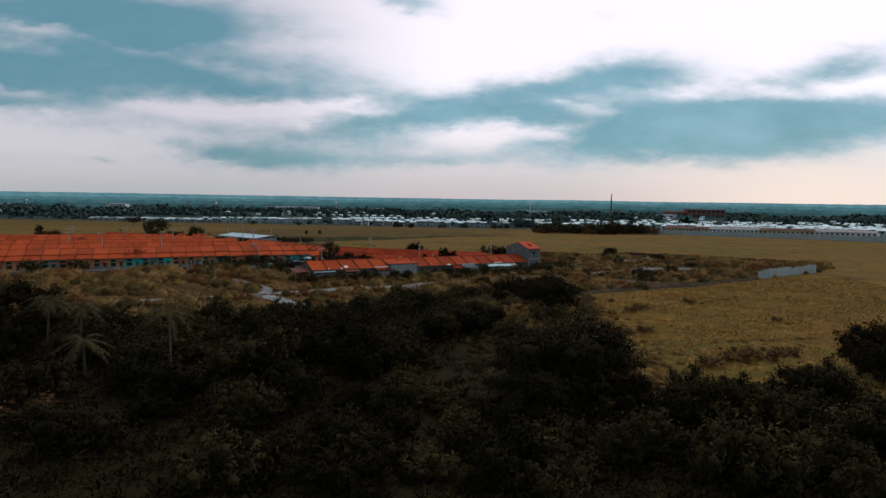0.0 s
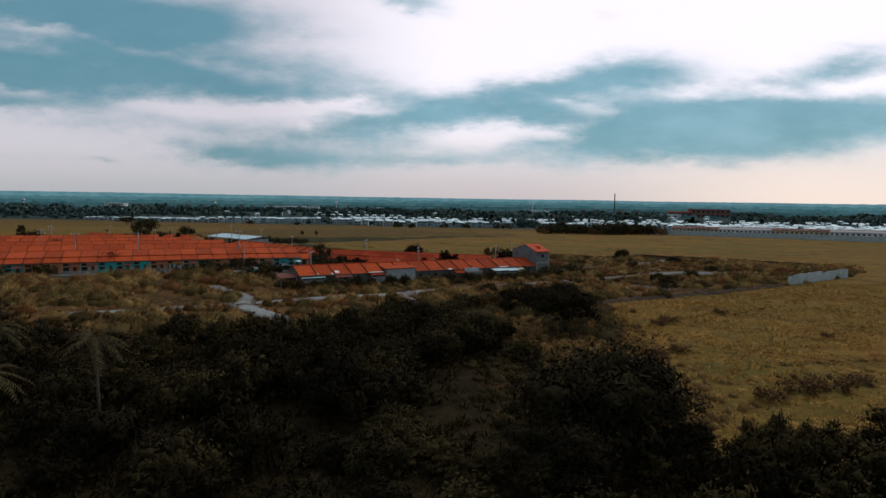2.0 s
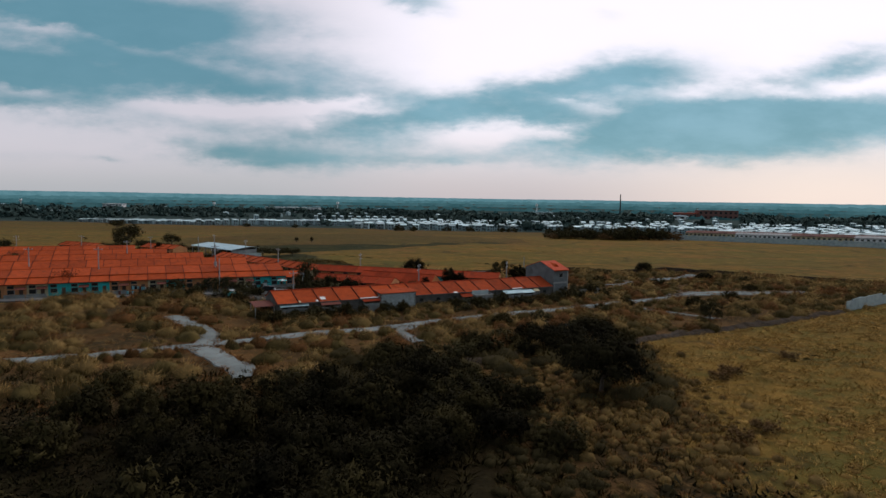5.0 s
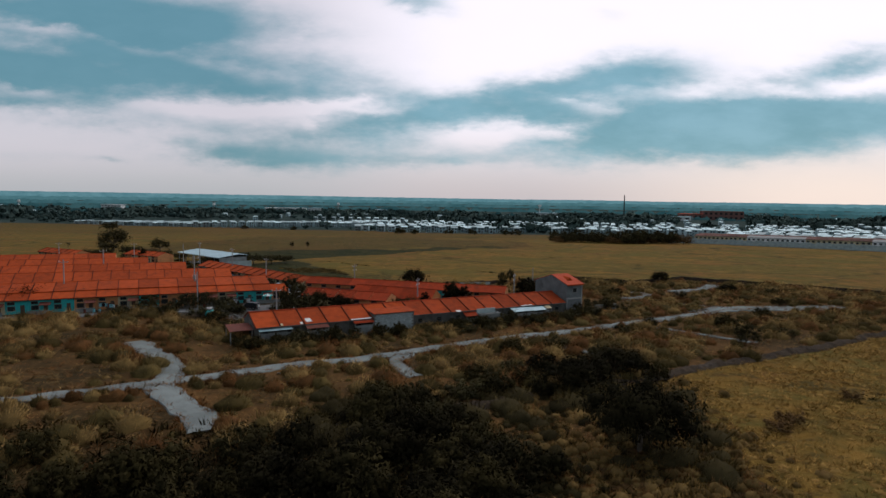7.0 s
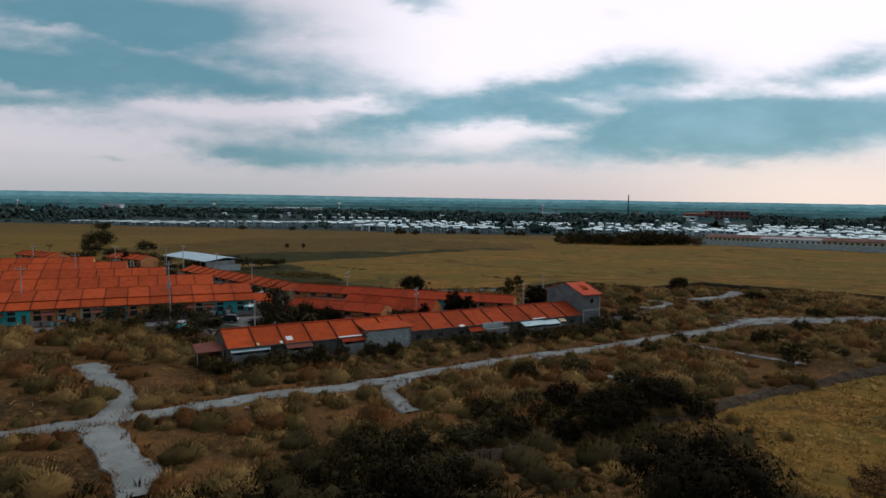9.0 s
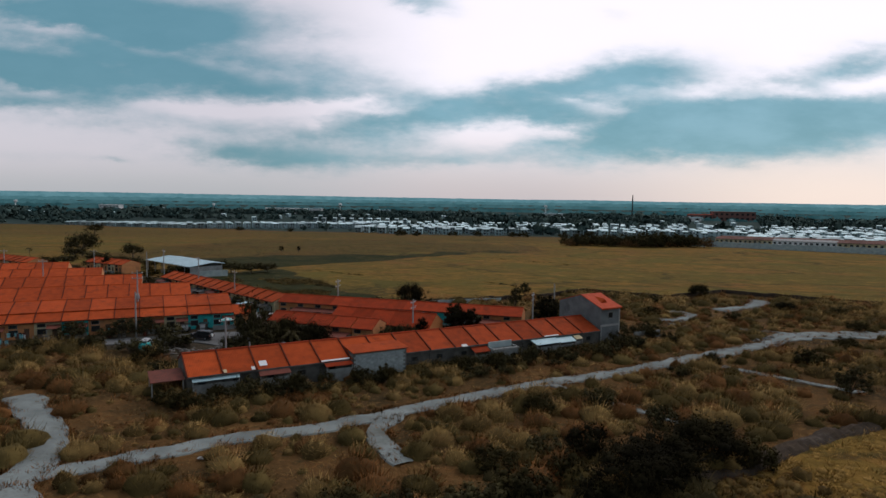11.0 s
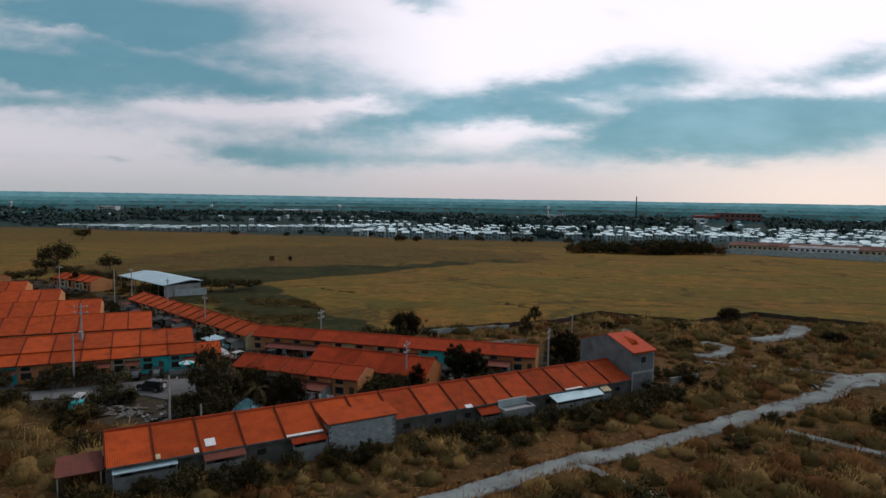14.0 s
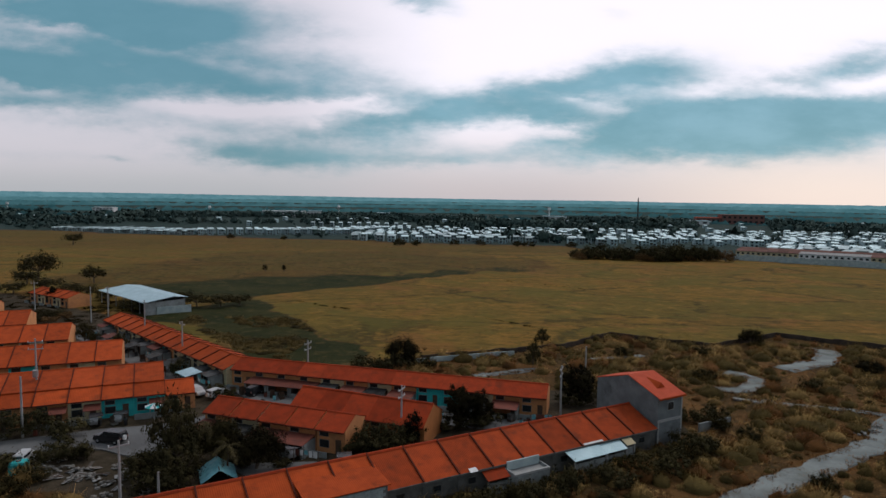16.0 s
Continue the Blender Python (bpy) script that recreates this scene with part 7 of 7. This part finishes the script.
# ---------------------------------------------------------------- village streets and clutter
flat_sheet("road", [(-130, 183.5), (-128, 188), (-90, 201), (-61, 214.5), (-53, 218.5), (-43, 222), (-38, 229), (-33, 234), (-29, 231), (-36, 221), (-40.5, 211.5), (-43, 208.5), (-49, 211), (-57, 210), (-65, 207), (-95, 195)],
           M_STREET, 0.10, "dusty grey concrete street before the houses", "road")
flat_sheet("road", [(-30.5, 207.5), (-19, 209), (-3, 209), (2, 206), (-8, 202), (-18, 204.5), (-25, 202.5)], M_STREET, 0.11, "dusty concrete lane behind the row", "road")
flat_sheet("road", [(-41, 239), (14, 226.5), (12, 222), (0, 224), (-24, 231), (-33, 232)], M_STREET, 0.12, "dusty concrete lane before the houses", "road")
flat_sheet("road", [(-38, 238), (-46, 236), (-100, 285), (-97, 291)], M_STREET, 0.09, "dusty grey concrete street along the row", "road")


def vehicle(name, label, x, y, ang, paint, length=4.5, width=1.8, height=1.75, van=False):
    """A parked vehicle: shaped body, dark windows, four wheels and lamps."""
    t = thing(name, label, "vehicle")
    L, Wd = length / 2, width / 2
    hood = 0.62 * height if not van else 0.68 * height
    prof = [(-L, 0.35), (L, 0.35), (L, hood * 0.86), (L * 0.93, hood), (L * (0.5 if not van else 0.8), hood), (L * (0.22 if not van else 0.62), height), (-L * 0.88, height), (-L, hood)]
    bm = bmesh.new()
    a = [bm.verts.new((px, -Wd * (0.86 if pz > hood + 0.1 else 1), pz)) for px, pz in prof]
    b = [bm.verts.new((px, Wd * (0.86 if pz > hood + 0.1 else 1), pz)) for px, pz in prof]
    bm.faces.new(a)
    bm.faces.new(b[::-1])
    for i in range(len(prof)):
        bm.faces.new((a[i], b[i], b[(i + 1) % len(prof)], a[(i + 1) % len(prof)]))
    bmesh.ops.bevel(bm, geom=bm.edges[:], offset=0.06, segments=2, affect="EDGES")
    part("body", bm, paint, t)
    zt, zb = height - 0.12, hood + 0.08
    for sgn in (-1, 1):
        part("side_window", boxes((-L * 0.8, L * 0.2, sgn * Wd * 0.93 - 0.03, sgn * Wd * 0.93 + 0.03, zb, zt)), M_GLASS, t)
    part("rear_window", boxes((-L * 0.99, -L * 0.90, -Wd * 0.75, Wd * 0.75, zb, zt)), M_GLASS, t)
    for px in (-L * 0.62, L * 0.62):
        for sgn in (-1, 1):
            bm = bmesh.new()
            tube(bm, (px, sgn * (Wd - 0.2), 0.36), (px, sgn * (Wd + 0.02), 0.36), 0.36, 0.36, 14)
            wheel = part("wheel", bm, M_RUBBER, t)
            bm = bmesh.new()
            tube(bm, (px, sgn * (Wd + 0.0), 0.36), (px, sgn * (Wd + 0.035), 0.36), 0.2, 0.18, 10)
            part("rim", bm, M_STEEL, wheel)
    for sgn in (-1, 1):
        part("tail_lamp", boxes((-L - 0.03, -L + 0.05, sgn * Wd * 0.82 - 0.1, sgn * Wd * 0.82 + 0.1, hood * 0.7, hood * 0.95)), M_BRICKRED, t)
        part("head_lamp", boxes((L - 0.05, L + 0.03, sgn * Wd * 0.75 - 0.16, sgn * Wd * 0.75 + 0.16, hood * 0.62, hood * 0.82)), M_WHITE, t)
    if not van:
        bm = bmesh.new()
        tube(bm, (-L - 0.2, 0, hood * 0.85), (-L - 0.02, 0, hood * 0.85), 0.36, 0.36, 14)
        part("spare_wheel", bm, M_WHITE, t, "white spare wheel cover")
    t.matrix_basis = pose(x, y, ground_z(x, y) + 0.12, 0, 0, ang)


vehicle("parked_suv", "black off-road car with white spare wheel, parked", -49.2, 213.6, 168, M_CAR_BLACK)
vehicle("parked_van", "small white van parked among bushes", -56.4, 205.8, 100, M_CAR_WHITE, 3.4, 1.5, 1.6, True)
vehicle("parked_van", "dark parked van beside the lane", -36.0, 237.2, 70, M_CAR_BLACK, 3.6, 1.5, 1.7, True)
vehicle("parked_car", "white car under the trees by the lane", -42.2, 235.6, 60, M_CAR_WHITE, 3.8, 1.7, 1.5)
vehicle("parked_car", "white car parked at the corner of the block", -46.0, 236.2, -43, M_CAR_WHITE, 3.8, 1.7, 1.5)


def tarp_tent(x, y, ang):
    """A sagging tarpaulin thrown over a frame."""
    t = thing("tarpaulin_shelter", "crumpled blue tarpaulin shelter beside the lane", "shelter")
    n, verts, faces = 12, [], []
    for j in range(n + 1):
        for i in range(n + 1):
            u, v = i / n * 2 - 1, j / n * 2 - 1
            h = 2.3 * (1 - 0.75 * abs(u)) * (1 - 0.18 * v * v) + 0.22 * noise.noise((u * 3, v * 3, 1))
            verts.append((2.2 * u + 0.15 * noise.noise((u * 2, v * 4, 4)), 2.4 * v, max(0.35, h)))
    for j in range(n):
        for i in range(n):
            b = j * (n + 1) + i
            faces.append((b, b + 1, b + n + 2, b + n + 1))
    part("tarpaulin", raw_mesh("tarpaulin", verts, faces, M_TARP), None, t)
    for px, py in ((-2.0, -2.2), (2.0, -2.2), (-2.0, 2.2), (2.0, 2.2)):
        part("post", boxes((px - 0.06, px + 0.06, py - 0.06, py + 0.06, -0.3, 0.6)), M_DOOR, t)
    part("ridge_pole", boxes((-0.06, 0.06, -2.5, 2.5, 2.0, 2.12)), M_DOOR, t)
    t.matrix_basis = pose(x, y, ground_z(x, y), 0, 0, ang)


tarp_tent(-30.0, 203.5, 25)


def parasol(x, y):
    t = thing("parasol", "blue and white parasol before the turquoise house", "parasol")
    bm = bmesh.new()
    tube(bm, (0, 0, -0.2), (0, 0, 2.5), 0.035, 0.03, 6)
    part("pole", bm, M_STEEL, t)
    for k in range(8):
        a, b = k * math.pi / 4, (k + 1) * math.pi / 4
        r = 1.4
        part("panel", raw_mesh("panel", [(0, 0, 2.55), (r * math.cos(a), r * math.sin(a), 2.05), (r * math.cos(b), r * math.sin(b), 2.05), (0, 0, 2.52), (r * math.cos(a), r * math.sin(a), 2.0), (r * math.cos(b), r * math.sin(b), 2.0)],
                               [(0, 1, 2), (5, 4, 3), (1, 4, 5, 2)], M_TEAL if k % 2 else M_WHITE), None, t)
    t.matrix_basis = pose(x, y, ground_z(x, y) + 0.1)


parasol(-47.6, 223.4)
crate = thing("water_tank", "turquoise plastic water tank on the rubble lot", "tank")
bm = boxes((-1.0, 1.0, -0.8, 0.8, -0.2, 1.5))
bmesh.ops.bevel(bm, geom=bm.edges[:], offset=0.15, segments=3, affect="EDGES")
part("tank", bm, M_TEAL, crate)
bm = bmesh.new()
tube(bm, (0, 0, 1.48), (0, 0, 1.62), 0.3, 0.3, 12)
part("lid", bm, M_GLASS, crate)
crate.matrix_basis = pose(-55.3, 203.3, ground_z(-55.3, 203.3), 0, 0, 20)

rng = random.Random(51)


def scrap(x, y):
    """A leaning board or slab among the rubble."""
    t = thing("scrap_board", "grey scrap board lying among the rubble", "scrap", "scrap on the rubble lot")
    w, d = rng.uniform(0.5, 1.8), rng.uniform(0.4, 1.1)
    bm = boxes((-w / 2, w / 2, -d / 2, d / 2, 0, 0.06))
    bmesh.ops.translate(bm, verts=bm.verts[:4], vec=(0.08, 0.05, 0))
    part("board", bm, rng.choice((M_JUNK, M_JUNK, M_JUNK, M_CONCRETE, M_OLD_SHEET)), t)
    part("batten", boxes((-w / 2, w / 2, -0.04, 0.04, 0.06, 0.12)), M_DOOR, t)
    t.matrix_basis = pose(x, y, ground_z(x, y) + 0.12, rng.uniform(-14, 14), rng.uniform(-14, 14), rng.uniform(0, 180))


for k in range(46):
    scrap(rng.gauss(-44.5, 5.0), rng.gauss(203.0, 2.6))
for k in range(14):
    scrap(rng.uniform(-40, -12), rng.uniform(233.5, 238))


def stone_mesh(seed):
    r = random.Random(seed)
    bm = bmesh.new()
    bmesh.ops.create_icosphere(bm, subdivisions=1, radius=0.26)
    for v in bm.verts:
        v.co = v.co * r.uniform(0.7, 1.25)
        v.co.z *= 0.7
    me = mesh_of(bm, "stone")
    me.materials.append(M_JUNK)
    return me


STONES = [stone_mesh(k) for k in range(4)]


def rubble(x, y):
    t = thing("rubble_heap", "heap of broken concrete and earth", "rubble", "heaps on the rubble lot")
    for k in range(15):
        a, r = rng.uniform(0, 6.28), 1.1 * math.sqrt(k / 15)
        stone = part("stone", STONES[k % 4], None, t)
        stone.matrix_basis = Matrix.LocRotScale((r * math.cos(a), r * math.sin(a), max(0.05, 0.42 - 0.36 * r)), Euler((0, 0, a)), (rng.uniform(0.6, 1.3),) * 3)
    t.matrix_basis = pose(x, y, ground_z(x, y), 0, 0, 0)


for k in range(12):
    rubble(rng.gauss(-46, 6.0), rng.gauss(203.5, 2.6))


for x, y in ((67.0, 226.6), (69.2, 228.6), (64.8, 225.6)):
    rubble(x, y)
for x, y in ((52.4, 241.6), (53.6, 241.2), (57.6, 242.0), (58.6, 241.8), (-30.5, 154.6), (-27.0, 158.0)):
    scrap(x, y)


def motor_tricycle(x, y, ang):
    t = thing("motor_tricycle", "dark motor tricycle with a covered sidecar, parked", "tricycle", "tricycles by the lane")
    bm = bmesh.new()
    prism(bm, [(-0.7, 0.35), (0.9, 0.35), (1.1, 0.9), (0.7, 1.55), (-0.6, 1.6), (-0.8, 0.9)], -0.55, 0.55)
    bmesh.ops.bevel(bm, geom=bm.edges[:], offset=0.05, segments=2, affect="EDGES")
    part("sidecar", bm, rng.choice((M_CAR_BLACK, M_STEEL)), t)
    part("roof", boxes((-0.65, 1.3, -0.85, 0.95, 1.62, 1.68)), M_CAR_BLACK, t)
    part("motorcycle", boxes((0.8, 1.05, -0.9, 0.8, 0.45, 0.85), (0.75, 1.1, -0.5, 0.2, 0.85, 0.98)), M_RUBBER, t)
    for px, py in ((0.92, 0.95), (0.92, -0.85), (-0.4, -0.3)):
        bm = bmesh.new()
        tube(bm, (px - 0.06, py, 0.3), (px + 0.06, py, 0.3), 0.3, 0.3, 12)
        part("wheel", bm, M_RUBBER, t)
    t.matrix_basis = pose(x, y, ground_z(x, y) + 0.12, 0, 0, ang)


for x, y, a in ((-22.3, 209.6, 30), (-26.0, 236.2, 70), (-20.0, 235.0, 80), (-8.0, 230.5, 75), (-52.0, 221.0, 20), (-55.0, 219.5, 30), (-64.0, 256.0, -40), (-74.0, 266.0, -40), (-15.0, 207.5, 10)):
    motor_tricycle(x, y, a)


def field_bund(pts, seed):
    """Spots of coarse grass along the low bank between two plots."""
    r = random.Random(seed)
    out = []
    for (ax, ay), (bx, by) in zip(pts, pts[1:]):
        n = int(math.hypot(bx - ax, by - ay) / 0.9)
        for i in range(n):
            u = i / n
            if noise.noise((ax + (bx - ax) * u, ay * 0.7, seed)) > -0.1 and r.random() < 0.6:
                out.append((ax + (bx - ax) * u + r.uniform(-0.6, 0.6), ay + (by - ay) * u + r.uniform(-0.5, 0.5), r.uniform(0.25, 0.7), r.uniform(0.7, 1.3)))
    return out


BUNDS = [[(-57, 348), (-45, 338), (-32, 331), (-20, 332)], [(6, 323), (15, 317), (24, 308)], [(18, 424), (38, 413), (58, 396)], [(60, 150), (90, 172)], [(36, 104), (60, 112), (96, 118)]]
spots = [q for k, b in enumerate(BUNDS) for q in field_bund(b, k)]
blades("bund_grass", spots, 30, M_UNDER, "dark coarse grass on the low field banks", "grass", 46, 0.06)


# ---------------------------------------------------------------- yard clutter
def drum(x, y, mat, label):
    t = thing("drum", label, "drum", "drums in the yards")
    bm = bmesh.new()
    tube(bm, (0, 0, 0), (0, 0, 0.86), 0.29, 0.29, 12)
    part("drum", bm, mat, t)
    bm = bmesh.new()
    tube(bm, (0, 0, 0.86), (0, 0, 0.90), 0.31, 0.30, 12)
    part("lid", bm, M_GLASS, t)
    t.matrix_basis = pose(x, y, ground_z(x, y) + 0.1)


def laundry(x, y, ang):
    """A line between two posts with washing on it."""
    t = thing("clothes_line", "white and dark washing on a clothes line", "laundry", "clothes lines in the yards")
    for px in (0, 3.6):
        part("post", boxes((px - 0.04, px + 0.04, -0.04, 0.04, -0.2, 2.0)), M_DOOR, t)
    part("line", boxes((0, 3.6, -0.012, 0.012, 1.92, 1.945)), M_WIRE, t)
    for k in range(5):
        w = rng.uniform(0.4, 0.6)
        part("cloth", boxes((0.25 + k * 0.66, 0.25 + k * 0.66 + w, -0.02, 0.02, 1.92 - rng.uniform(0.5, 0.9), 1.93)), rng.choice((M_WHITE, M_TARP, M_CAR_BLACK, M_RUST)), t)
    t.matrix_basis = pose(x, y, ground_z(x, y) + 0.1, 0, 0, ang)


def crate_stack(x, y, ang):
    t = thing("crate_stack", "stack of weathered crates and boards", "crates", "crates in the yards")
    for k in range(3):
        w, z = rng.uniform(0.7, 1.2), 0.45 * k
        bm = boxes((-w / 2, w / 2, -0.4, 0.4, z, z + 0.43))
        top = max(bm.faces, key=lambda f: f.calc_center_median().z)
        bmesh.ops.inset_region(bm, faces=[top], thickness=0.05)
        for v in top.verts:
            v.co.z -= 0.3
        part("crate", bm, rng.choice((M_JUNK, M_DOOR, M_BARK)), t)
    t.matrix_basis = pose(x, y, ground_z(x, y) + 0.1, 0, 0, ang)


# along the side street, the back row, the middle row and the first block
STREETS = [(local(-43.3, -91.2, 287.9), 66, -5.2, -3.4), (local(-13.1, -42.0, 242.7), 58, -6.0, -3.9), (local(-17.0, -37.5, 218.4), 23, -5.5, -3.9), (local(ANG, -90.0, 206.0), 44, -4.6, -2.8)]
for at, length, near, far in STREETS:
    for k in range(int(length / 2.4)):
        x, y = at(rng.uniform(1, length - 1), rng.uniform(near, far))
        pick = rng.random()
        if pick < 0.4:
            drum(x, y, *rng.choice(((M_TARP, "blue plastic drum in a yard"), (M_RUST, "rusty steel drum in a yard"), (M_CAR_BLACK, "black plastic drum in a yard"))))
        elif pick < 0.6:
            laundry(x, y, rng.uniform(-50, 20))
        else:
            crate_stack(x, y, rng.uniform(0, 180))


def sheet_roof(x, y, ang, w, dep, mat, label):
    """A flat sheet on four posts before a house."""
    t = thing("canopy", label, "canopy")
    bm = bmesh.new()
    prism(bm, [(-dep, 2.1), (0, 2.5), (0, 2.56), (-dep, 2.16)], 0, w)
    part("roof", bm, mat, t)
    for px in (0.1, w - 0.1):
        for py in (-dep + 0.1, -0.1):
            part("post", boxes((px - 0.05, px + 0.05, py - 0.05, py + 0.05, -0.3, 2.5 + 0.4 * py / dep)), M_DOOR, t)
    t.matrix_basis = pose(x, y, ground_z(x, y) + 0.1, 0, 0, ang)


SIDE_ROW = local(-43.3, -91.2, 287.9)
sheet_roof(*SIDE_ROW(58.5, -3.2), -43.3, 4.6, 3.2, M_SHEET, "pale blue sheet canopy before a row house")
sheet_roof(*SIDE_ROW(42.0, -3.2), -43.3, 3.0, 2.6, M_OLD_SHEET, "small grey sheet canopy before a row house")
sheet_roof(*SIDE_ROW(29.0, -3.2), -43.3, 3.6, 2.6, M_OLD_SHEET, "grey weathered canopy before a row house")
sheet_roof(*SIDE_ROW(49.5, -3.2), -43.3, 4.0, 3.0, M_OLD_SHEET, "grey weathered canopy before a row house")
sheet_roof(*SIDE_ROW(16.0, -3.2), -43.3, 4.0, 3.0, M_RUST, "rusty canopy before a row house")
edge = []
while len(edge) < 240:
    x, y = rng.uniform(-170, -92), rng.uniform(290, 345)
    if y > 262 - 0.30 * (x + 92) or x > -118:
        edge.append((x, y, rng.uniform(0.4, 1.0), rng.uniform(1.0, 2.4)))
blades("edge_weeds", edge, 60, M_UNDER, "dark weeds at the edge of the village", "grass", 73, 0.09)
# tall dry grass on the green plot behind the side row
rank = []
while len(rank) < 260:
    x, y = rng.uniform(-78, -38), rng.uniform(266, 312)
    if inside(x, y, GREEN_FIELDS[0]) and noise.noise((x * 0.07, y * 0.07, 2.0)) > -0.1:
        rank.append((x, y, rng.uniform(0.4, 0.9), rng.uniform(1.0, 2.6)))
domes("rank_grass", rank[:170], 90, M_TUSSOCK_OLIVE, "rank olive grass on the green plot", 71, M_HEART_OLIVE)
domes("rank_grass", rank[170:], 90, M_TUSSOCK_DARK, "dark rank weeds on the green plot", 72, M_HEART_DARK)
